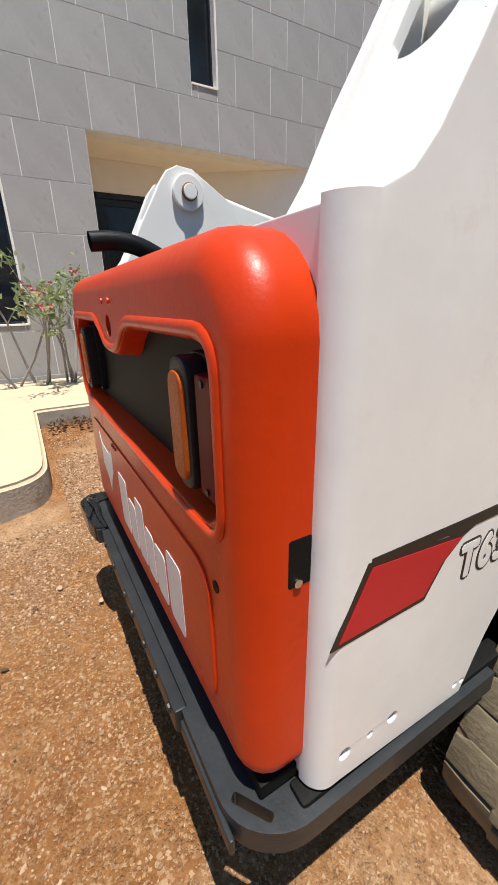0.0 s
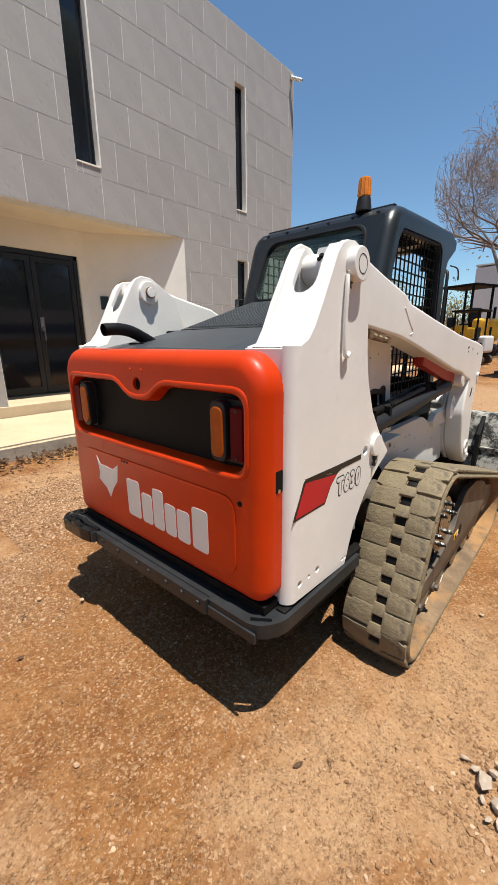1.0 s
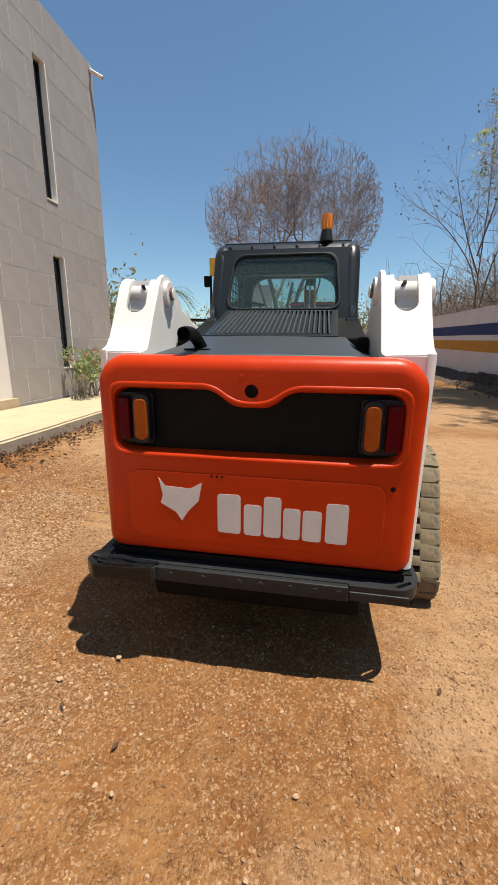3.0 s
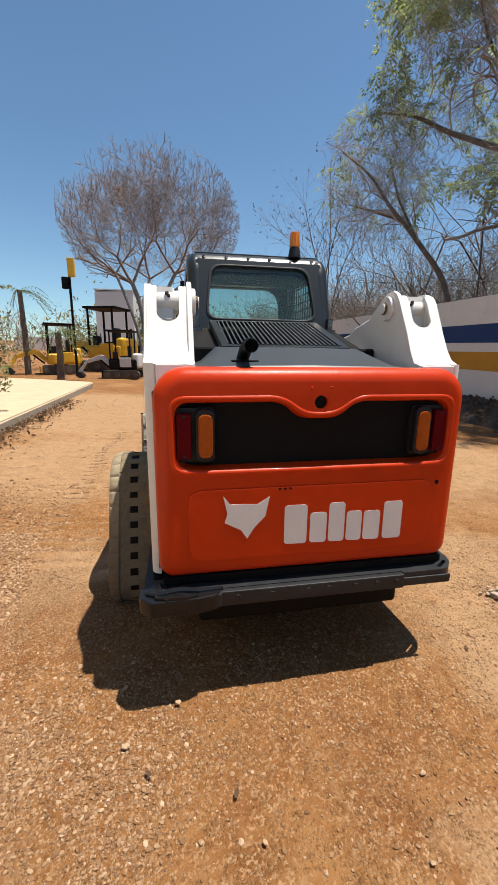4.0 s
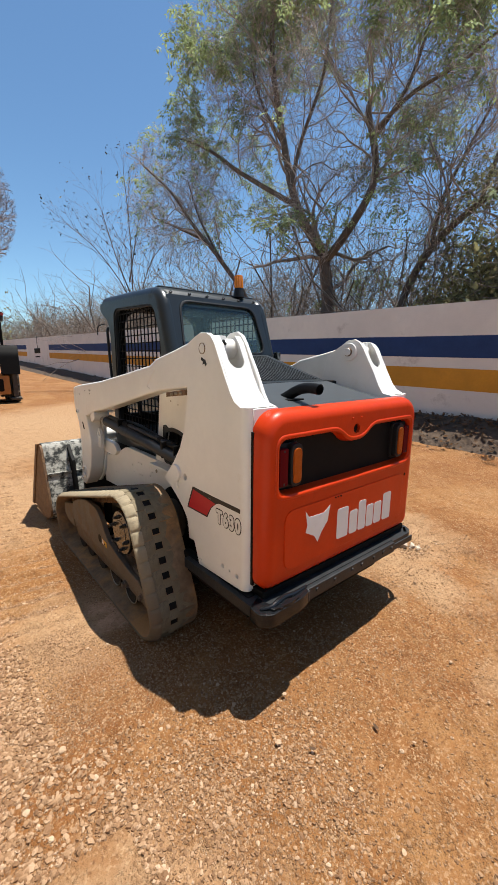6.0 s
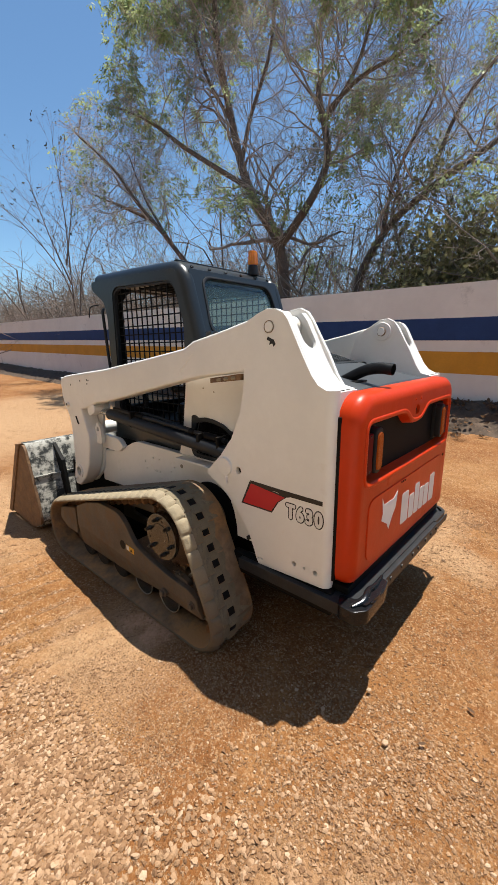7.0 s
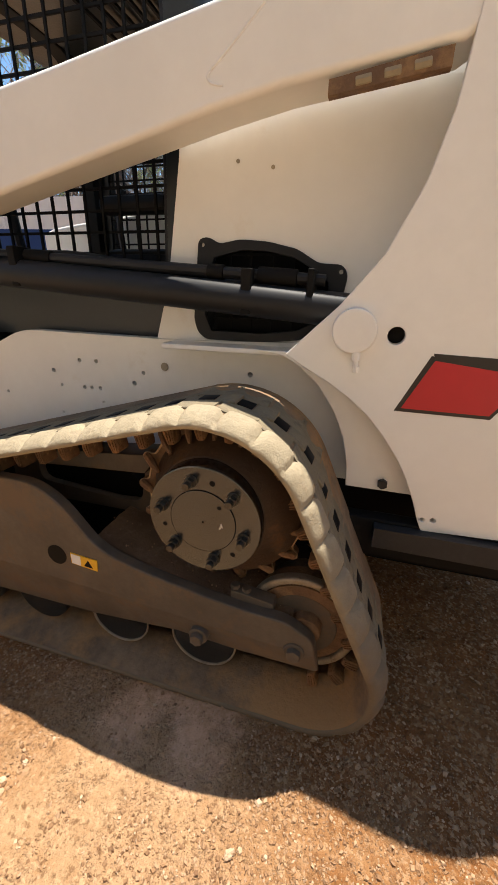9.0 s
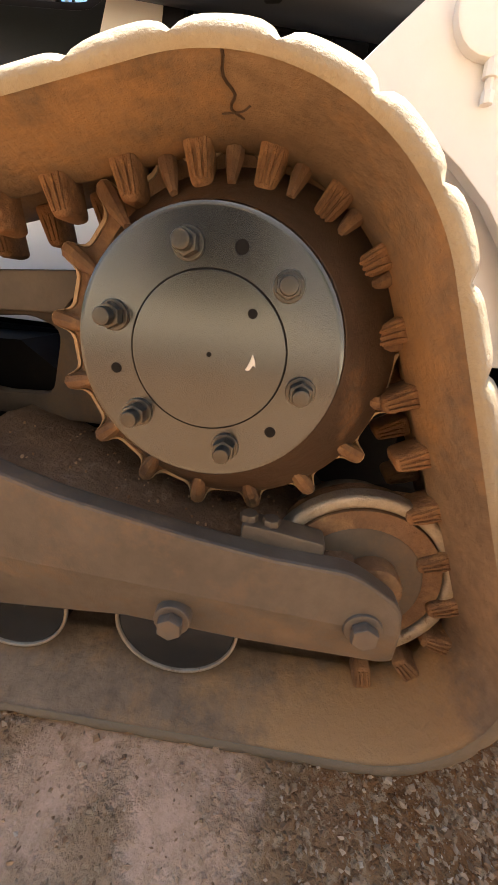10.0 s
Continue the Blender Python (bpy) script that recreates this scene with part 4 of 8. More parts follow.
TOWER = [(0.1205, 0.437), (0.1205, 1.205), (0.1205, 1.2365), (0.158, 1.255), (0.186, 1.288), (0.224, 1.353), (0.262, 1.425), (0.297, 1.492), (0.320, 1.518), (0.350, 1.532), (0.395, 1.536), (0.440, 1.522),
         (0.500, 1.495), (0.520, 1.290), (0.528, 1.205), (0.553, 1.105), (0.606, 0.990), (0.680, 0.898), (0.742, 0.838), (0.783, 0.797), (0.742, 0.772), (0.690, 0.745), (0.640, 0.712), (0.598, 0.678), (0.560, 0.635), (0.526, 0.590), (0.500, 0.545), (0.476, 0.490), (0.460, 0.445), (0.448, 0.421)]


def towers():
    for s in (-1, 1):
        holes = [circle(0.565, 0.846, 0.017, 14), circle(0.145, 0.493, 0.011, 12), circle(0.250, 0.496, 0.011, 12), circle(0.198, 0.495, 0.006, 8), circle(0.450, 0.450, 0.005, 8), circle(0.428, 0.452, 0.006, 8)]
        w = part("tower", prism(bmesh.new(), TOWER, "x", s * 0.590, s * 0.615, holes, bevel=0.003), WHITE, loader, "white lift-arm tower plate with a swept front edge")
        part("hole_back", box(bmesh.new(), (min(s * 0.55, s * 0.572), 0.10, 0.46), (max(s * 0.55, s * 0.572), 0.44, 0.90)), BLACK, w, smooth=0)
        part("hole_back", box(bmesh.new(), (min(s * 0.57, s * 0.588), 0.53, 0.81), (max(s * 0.57, s * 0.588), 0.60, 0.88)), BLACK, w, smooth=0)
        inner = [(0.10, 1.20), (0.10, 1.233), (0.143, 1.243), (0.172, 1.285), (0.213, 1.365), (0.258, 1.44), (0.290, 1.495), (0.315, 1.528), (0.350, 1.545), (0.40, 1.54), (0.45, 1.51), (0.55, 1.45), (0.62, 1.20)]
        part("inner_plate", prism(bmesh.new(), inner, "x", s * 0.435, s * 0.455, bevel=0.005), WHITE, w, "white inner tower plate")
        # slanted rear face with a U-shaped notch
        line = [(0.106, 1.2325), (0.130, 1.2365), (0.158, 1.256), (0.186, 1.290), (0.214, 1.338), (0.240, 1.386)]
        lean = line + [(y + 0.014, z - 0.006) for y, z in line[::-1]]
        bm = bmesh.new()
        prism(bm, lean, "x", s * 0.445, s * 0.605, bevel=0.002)
        up = [(0.240, 1.386), (0.262, 1.428), (0.296, 1.492), (0.322, 1.522), (0.336, 1.514), (0.310, 1.484), (0.276, 1.420), (0.254, 1.380)]
        prism(bm, up, "x", s * 0.445, s * 0.485, bevel=0.002)
        prism(bm, up, "x", s * 0.568, s * 0.605, bevel=0.002)
        lie = Matrix(((1, 0, 0, 0), (0, 0.884, 0.467, 0.240), (0, -0.467, 0.884, 1.386), (0, 0, 0, 1)))
        turn = [radians(a) for a in range(0, 91, 15)]
        prism(bm, [(s * 0.484, -0.002)] + [(s * (0.526 - 0.042 * math.cos(a)), 0.042 - 0.042 * math.sin(a)) for a in turn], "y", 0.0, 0.013, m=lie)
        prism(bm, [(s * 0.569, -0.002)] + [(s * (0.527 + 0.042 * math.cos(a)), 0.042 - 0.042 * math.sin(a)) for a in turn], "y", 0.0, 0.013, m=lie)
        part("rear_face", bm, WHITE, w, "white slanted rear face with a notch")
        part("rear_corner", box(bmesh.new(), (min(s * 0.44, s * 0.572), 0.088, 0.44), (max(s * 0.44, s * 0.580), 0.104, 1.230), 0.003), WHITE, w)
        bend = [(0.5786 + 0.0362 * math.sin(radians(a)), 0.1215 - 0.0362 * math.cos(radians(a))) for a in range(0, 91, 9)]
        bend += [(0.6148, 0.132), (0.598, 0.132), (0.5786, 0.1215)]
        part("corner_edge", prism(bmesh.new(), [(s * x, y) for x, y in bend], "z", 0.438, 1.236), WHITE, w, smooth=50)
        # pivot
        bm = bmesh.new()
        rod(bm, (s * 0.46, 0.385, 1.468), (s * 0.59, 0.385, 1.468), 0.046, 24)
        tube = part("pivot_tube", bm, WHITE, w)
        bm = bmesh.new()
        rod(bm, (s * 0.530, 0.352, 1.494), (s * 0.530, 0.342, 1.502), 0.008, 10, 0.002)
        rod(bm, (s * 0.523, 0.348, 1.486), (s * 0.523, 0.338, 1.492), 0.006, 8, 0.001)
        part("tube_bolt", bm, BLACK, tube, "black bolt in the pivot tube")
        bm = bmesh.new()
        rod(bm, (s * 0.436, 0.378, 1.472), (s * 0.418, 0.378, 1.472), 0.052, 28, 0.005)
        b = part("pivot_boss", bm, WHITE, w)
        part("pivot_pin", rod(bmesh.new(), (s * 0.42, 0.378, 1.472), (s * 0.408, 0.378, 1.472), 0.026, 20, 0.004), RUST, b, "rusty ring round the pivot pin")
        part("pin_bolt", rod(bmesh.new(), (s * 0.41, 0.378, 1.472), (s * 0.404, 0.378, 1.472), 0.0225, 18, 0.003), WHITE, b)
        bm = bmesh.new()
        prism(bm, circle(0.386, 1.468, 0.0242, 28), "x", s * 0.613, s * 0.6175, [circle(0.386, 1.468, 0.0216, 28)], bevel=0.001)
        part("pivot_ring", bm, RUST, w, "dark chipped ring round the pivot")
        part("pivot_cap", rod(bmesh.new(), (s * 0.60, 0.386, 1.468), (s * 0.618, 0.386, 1.468), 0.0205, 24, 0.003), WHITE, w)
        if s > 0:
            bm = bmesh.new()
            rod(bm, (0.612, 0.392, 1.468), (0.645, 0.392, 1.468), 0.050, 32, 0.005)
            boss = part("outer_boss", bm, WHITE, w, "white protruding pivot boss")
            part("boss_ring", prism(bmesh.new(), circle(0.392, 1.468, 0.0285, 28), "x", 0.644, 0.6458, [circle(0.392, 1.468, 0.0262, 28)]), STEEL, boss)
            pts = curve_points([(0.622, 0.345, 1.435), (0.626, 0.338, 1.40), (0.626, 0.336, 1.32), (0.626, 0.340, 1.225), (0.626, 0.352, 1.200), (0.622, 0.378, 1.208)], 5)
            part("lock_rod", pipe(bmesh.new(), pts, 0.0070, 10), WHITE, w, "white hooked locking rod")
        chip = [(0.352, 1.402), (0.362, 1.392), (0.368, 1.404), (0.383, 1.400), (0.380, 1.412), (0.396, 1.420), (0.390, 1.432), (0.376, 1.424), (0.362, 1.420)]
        part("paint_chip", prism(bmesh.new(), chip, "x", s * 0.6145, s * 0.6165), STEEL, w, "bare chipped patch", smooth=0)
        # grease boss and nipple
        part("grease_boss", prism(bmesh.new(), fillet(circle(0.645, 0.852, 0.044, 24), 0), "x", s * 0.612, s * 0.630, bevel=0.005), WHITE, w)
        bm = bmesh.new()
        rod(bm, (s * 0.622, 0.637, 0.812), (s * 0.622, 0.636, 0.794), 0.0085, 10, 0.002)
        rod(bm, (s * 0.622, 0.636, 0.794), (s * 0.622, 0.634, 0.776), 0.0045, 8)
        rod(bm, (s * 0.622, 0.634, 0.783), (s * 0.622, 0.633, 0.771), 0.0070, 8, 0.001)
        part("grease_nipple", bm, STEEL if s > 0 else WHITE, w)


towers()

ARM = [(0.34, 1.40), (0.36, 1.525), (0.44, 1.515), (0.638, 1.468), (0.850, 1.424), (0.890, 1.405), (0.925, 1.390), (1.278, 1.335), (1.726, 1.270), (2.178, 1.224), (2.300, 1.208), (2.352, 1.190), (2.366, 1.150), (2.362, 1.050), (2.335, 0.985),
       (2.288, 0.920), (2.270, 0.840), (2.272, 0.720), (2.285, 0.560), (2.325, 0.430), (2.300, 0.385), (2.240, 0.385), (2.130, 0.470), (2.060, 0.580), (2.020, 0.720), (2.010, 0.800), (2.060, 0.930), (2.080, 0.985), (1.960, 1.010), (1.860, 1.045), (1.700, 1.068), (1.349, 1.145), (0.947, 1.232), (0.815, 1.256), (0.530, 1.288)]


def lift_arms():
    for s in (-1, 1):
        a = part("lift_arm", prism(bmesh.new(), ARM, "x", s * 0.500, s * 0.610, [circle(2.215, 0.505, 0.034, 18)], bevel=0.013, seg=3), WHITE, loader, "white welded lift arm with a cranked front leg")
        bm = bmesh.new()
        weld = curve_points([(s * 0.6095, 0.850, 1.370), (s * 0.610, 0.919, 1.312), (s * 0.610, 0.952, 1.286), (s * 0.610, 0.950, 1.272), (s * 0.6095, 0.925, 1.266)], 4)
        pipe(bm, weld, 0.0026, 6)
        part("weld_bead", bm, WHITE, a)
        bm = bmesh.new()
        prism(bm, circle(2.215, 0.505, 0.052, 24), "x", s * 0.606, s * 0.618, [circle(2.215, 0.505, 0.034, 24)], bevel=0.003)
        part("hinge_boss", bm, WHITE, a)
        part("hinge_back", rod(bmesh.new(), (s * 0.50, 2.215, 0.505), (s * 0.55, 2.215, 0.505), 0.036, 18), STEEL, a)
        for y, z, r in ((2.275, 1.005, 0.018), (2.275, 0.435, 0.013)):
            bm = bmesh.new()
            rod(bm, (s * 0.606, y, z), (s * 0.622, y, z), r, 20, 0.003)
            p = part("pin", bm, WHITE, a)
            part("pin_end", rod(bmesh.new(), (s * 0.62, y, z), (s * 0.626, y, z), r * 0.55, 12, 0.002), STEEL, p)
        for y, z in ((2.20, 1.150), (2.05, 1.185), (1.95, 1.195), (1.95, 1.170), (1.93, 1.192)):
            part("plug", rod(bmesh.new(), (s * 0.608, y, z), (s * 0.6118, y, z), 0.006, 8), STEEL, a)
        part("slot", prism(bmesh.new(), fillet([(2.185, 0.925), (2.165, 0.93), (2.130, 0.872), (2.155, 0.868)], 0.008), "x", s * 0.6095, s * 0.6115), BLACK, a, smooth=0)
        # inner plate of the leg, set back behind the outer one
        leg = fillet([(2.24, 1.05), (1.97, 1.05), (2.005, 0.88), (2.020, 0.72), (2.06, 0.52), (2.20, 0.40), (2.28, 0.40)], [0, 0.02, 0.05, 0.05, 0.06, 0.05, 0.03], 4)
        ip = part("inner_leg_plate", prism(bmesh.new(), leg, "x", s * 0.478, s * 0.500, bevel=0.004), WHITE, a, "white inner plate of the arm's leg")
        lug = fillet([(2.08, 0.74), (1.95, 0.74), (1.945, 0.84), (1.99, 0.905), (2.035, 0.84)], [0.01, 0.02, 0.03, 0.03, 0.03], 4)
        part("link_lug", prism(bmesh.new(), lug, "x", s * 0.525, s * 0.550, [circle(1.99, 0.845, 0.016, 14)], bevel=0.004), WHITE, ip)
        part("link_boss", rod(bmesh.new(), (s * 0.49, 1.93, 1.005), (s * 0.606, 1.93, 1.005), 0.038, 22, 0.006), WHITE, ip)
        part("stop_block", prism(bmesh.new(), fillet([(2.02, 0.80), (2.02, 0.70), (1.80, 0.70), (1.735, 0.745), (1.80, 0.798)], [0, 0.01, 0.03, 0.03, 0.03], 4), "x", s * 0.470, s * 0.510, bevel=0.010), WHITE, loader)
        # hose recess under the arm root
        part("hose_recess", prism(bmesh.new(), [(0.545, 1.255), (0.545, 1.282), (0.735, 1.256), (0.735, 1.234)], "x", s * 0.590, s * 0.6108), RUST, a, smooth=0)
        for i in range(3):
            y = 0.575 + i * 0.045
            part("hose_fitting", rod(bmesh.new(), (s * 0.607, y, 1.268 - 0.13 * (y - 0.545)), (s * 0.607, y + 0.026, 1.265 - 0.13 * (y - 0.545)), 0.0085, 8, 0.002), RUBBERLIP, a)
        # lift cylinder
        bm = bmesh.new()
        rod(bm, (s * 0.545, 1.80, 0.972), (s * 0.545, 0.66, 0.885), 0.036, 20, 0.004)
        rod(bm, (s * 0.535, 1.76, 1.010), (s * 0.535, 0.72, 0.945), 0.013, 10)
        c = part("lift_cylinder", bm, SEATBLK, loader, "black hydraulic lift cylinder")
        part("piston_rod", rod(bmesh.new(), (s * 0.545, 1.97, 0.985), (s * 0.545, 1.79, 0.971), 0.017, 14), CHROME, c, "bright piston rod")
        for y0, y1, r in ((0.78, 0.87, 0.019), (0.95, 0.99, 0.017), (1.42, 1.50, 0.018)):
            f = lambda y: (s * 0.535, y, 0.945 + (y - 0.72) * 0.0625)
            part("tube_coupling", rod(bmesh.new(), f(y0), f(y1), r, 12, 0.003), BLACK, c)
        part("tube_bracket", box(bmesh.new(), (min(s * 0.51, s * 0.575), 0.740, 0.905), (max(s * 0.51, s * 0.572), 0.754, 0.968), 0.004), BLACK, c)
        for q in (0.25, 0.8):
            y, z = 1.80 - 1.14 * q, 0.972 - 0.087 * q
            bm = box(bmesh.new(), (min(s * 0.515, s * 0.575), y - 0.012, z - 0.03), (max(s * 0.515, s * 0.575), y + 0.012, z + 0.065), 0.004)
            part("clamp", bm, BLACK, c)
        part("rod_eye", rod(bmesh.new(), (s * 0.50, 1.975, 0.985), (s * 0.60, 1.975, 0.985), 0.034, 18, 0.004), WHITE, c)
        for k in range(2):
            pts = curve_points([(s * (0.50 + 0.02 * k), 1.70, 0.99 - 0.02 * k), (s * 0.50, 1.40, 1.0 - 0.03 * k), (s * 0.49, 1.1, 0.96 - 0.03 * k), (s * 0.48, 0.85, 0.93), (s * 0.47, 0.7, 0.90)], 5)
            part("hose", pipe(bmesh.new(), pts, 0.010, 8), SEATBLK, c, "black rubber hose")
    bm = bmesh.new()
    box(bm, (0.515, 0, -0.035), (0.565, 0.62, 0.035), 0.008, Matrix.Translation((0, 1.28, 1.155)) @ Matrix.Rotation(radians(-14), 4, "X"))
    part("arm_stop", bm, REDARM, loader, "red painted lift-arm stop")
    for s in (-1, 1):
        part("end_plate", box(bmesh.new(), (min(s * 0.52, s * 0.598), 2.366, 1.075), (max(s * 0.52, s * 0.598), 2.384, 1.195), 0.004), WHITE, loader)
    part("cross_tube", rod(bmesh.new(), (-0.50, 2.24, 0.80), (0.50, 2.24, 0.80), 0.05, 16), WHITE, loader)


lift_arms()


def decals():
    for s, red, line, text_at in (
            (-1, [(0.487, 0.803), (0.535, 0.703), (0.372, 0.703), (0.340, 0.752), (0.300, 0.782)], [(0.492, 0.8165), (0.315, 0.8125), (0.121, 0.811), (0.121, 0.792), (0.270, 0.792), (0.300, 0.782), (0.340, 0.796), (0.487, 0.803)], (0.205, 0.700)),
            (1, [(0.161, 0.833), (0.112, 0.733), (0.277, 0.733), (0.310, 0.782), (0.350, 0.812)], [(0.158, 0.8465), (0.335, 0.8425), (0.530, 0.841), (0.530, 0.822), (0.380, 0.822), (0.350, 0.812), (0.310, 0.826), (0.161, 0.833)], (0.445, 0.730))):
        cy, cz = sum(p[0] for p in red) / 5, sum(p[1] for p in red) / 5
        rim = [(cy + (y - cy) * 1.10, cz + (z - cz) * 1.16) for y, z in red]
        part("decal_border", prism(bmesh.new(), rim, "x", s * 0.6140, s * 0.6156), DECALBLACK, loader, "black decal border", smooth=0)
        part("decal", prism(bmesh.new(), red, "x", s * 0.6140, s * 0.6163), REDPAINT, loader, "dark red slanted decal", smooth=0)
        part("decal_stripe", prism(bmesh.new(), line, "x", s * 0.6140, s * 0.6159), DECALBLACK, loader, "thin black decal stripe", smooth=0)
        ax = Vector((0, s, 0))
        # bold letters with a dark outline: the same letters shifted a little each way
        for grow_by, off, mt, nm in ((0.0088, 0.6150, DECALBLACK, "letter_outline"), (0.0040, 0.6158, DECALWHITE, "lettering")):
            whole = bmesh.new()
            for i in range(12):
                q = 2 * math.pi * i / 12
                m = Matrix(((0, 0, s, s * (off + 0.00002 * i)), (ax.y, 0, 0, text_at[0] + grow_by * math.cos(q)), (0, 1, 0, text_at[1] + grow_by * math.sin(q)), (0, 0, 0, 1)))
                o = lettering("T630", 0.086, m @ Matrix.Diagonal((0.78, 1, 1, 1)), mt, loader, nm, 0.0003, space=1.30)
                whole.from_mesh(o.data)
                bpy.data.meshes.remove(o.data)
            part(nm, whole, mt, loader, smooth=0)


decals()


def hood():
    bm = bmesh.new()
    rows = [(0.075, 1.206, 1.206), (0.10, 1.226, 1.222), (0.28, 1.262, 1.228), (0.45, 1.298, 1.235), (0.47, 1.30, 1.24)]
    strip = []
    for y, zc, ze in rows:
        strip.append([bm.verts.new(c) for c in ((-0.437, y, ze - 0.01), (-0.40, y, ze), (-0.33, y, zc), (0, y, zc + 0.004), (0.33, y, zc), (0.40, y, ze), (0.437, y, ze - 0.01))])
    for a, b in zip(strip, strip[1:]):
        for j in range(6):
            bm.faces.new((a[j], a[j + 1], b[j + 1], b[j]))
    bmesh.ops.recalc_face_normals(bm, faces=bm.faces[:])
    bmesh.ops.solidify(bm, geom=bm.faces[:], thickness=0.012)
    h = part("hood", bm, HOODGREY, loader, "dark grey engine hood dulled by dust", smooth=25)
    # sloping louvre panel
    slope = math.atan2(1.455 - 1.30, 0.53)
    m = Matrix.Translation((0, 0.455, 1.303)) @ Matrix.Rotation(slope, 4, "X")
    bm = bmesh.new()
    prism(bm, [(-0.30, 0.0), (0.30, 0.0), (0.315, 0.55), (-0.315, 0.55)], "z", -0.03, 0.0, [[(-0.265, 0.035), (0.265, 0.035), (0.28, 0.52), (-0.28, 0.52)]], m=m)
    part("louvre_frame", bm, CABGREY, h, smooth=0)
    bm = bmesh.new()
    box(bm, (-0.43, 0.0, -0.20), (0.43, 0.56, -0.045), m=m)
    part("louvre_back", bm, BLACK, h, smooth=0)
    slat = bmesh.new()
    prism(slat, [(0.008, -0.02), (-0.002, 0.004), (-0.009, 0.004), (0.002, -0.02)], "y", 0.03, 0.525, bevel=0.0)
    me = bpy.data.meshes.new("slat")
    slat.to_mesh(me)
    me.materials.append(HOODGREY)
    for i in range(24):
        piece("slat", me, h, m @ Matrix.Translation((-0.265 + i * 0.0232, 0, 0)))
    for s in (-1, 1):
        part("hinge_bracket", box(bmesh.new(), (min(s * 0.36, s * 0.42), 0.93, 1.375), (max(s * 0.36, s * 0.42), 0.99, 1.415), 0.005), HUBGREY, h, "bare steel hinge bracket")
        part("hinge_block", box(bmesh.new(), (min(s * 0.372, s * 0.405), 0.94, 1.410), (max(s * 0.372, s * 0.405), 0.985, 1.478), 0.006), HUBGREY, h, "bare steel hinge block")
        part("hinge_bolt", rod(bmesh.new(), (s * 0.39, 0.945, 1.335), (s * 0.39, 0.945, 1.372), 0.022, 14, 0.004), BLACK, h)
        part("side_ledge", box(bmesh.new(), (min(s * 0.31, s * 0.43), 0.46, 1.20), (max(s * 0.31, s * 0.43), 1.02, 1.30), 0.01), BLACK, h, smooth=0)
    # exhaust
    pts = curve_points([(-0.245, 0.33, 1.20), (-0.245, 0.22, 1.258), (-0.245, 0.15, 1.290), (-0.246, 0.09, 1.300), (-0.247, 0.03, 1.296)], 5)
    bm = pipe(bmesh.new(), pts, 0.024, 16, cap=False)
    bmesh.ops.solidify(bm, geom=bm.faces[:], thickness=0.004)
    x = part("exhaust_pipe", bm, SEATBLK, loader, "black curved exhaust pipe")
    part("exhaust_collar", prism(bmesh.new(), fillet([(-0.30, 0.16), (-0.19, 0.16), (-0.20, 0.27), (-0.29, 0.27)], 0.02), "z", 1.228, 1.246, bevel=0.003), BLACK, x)


hood()


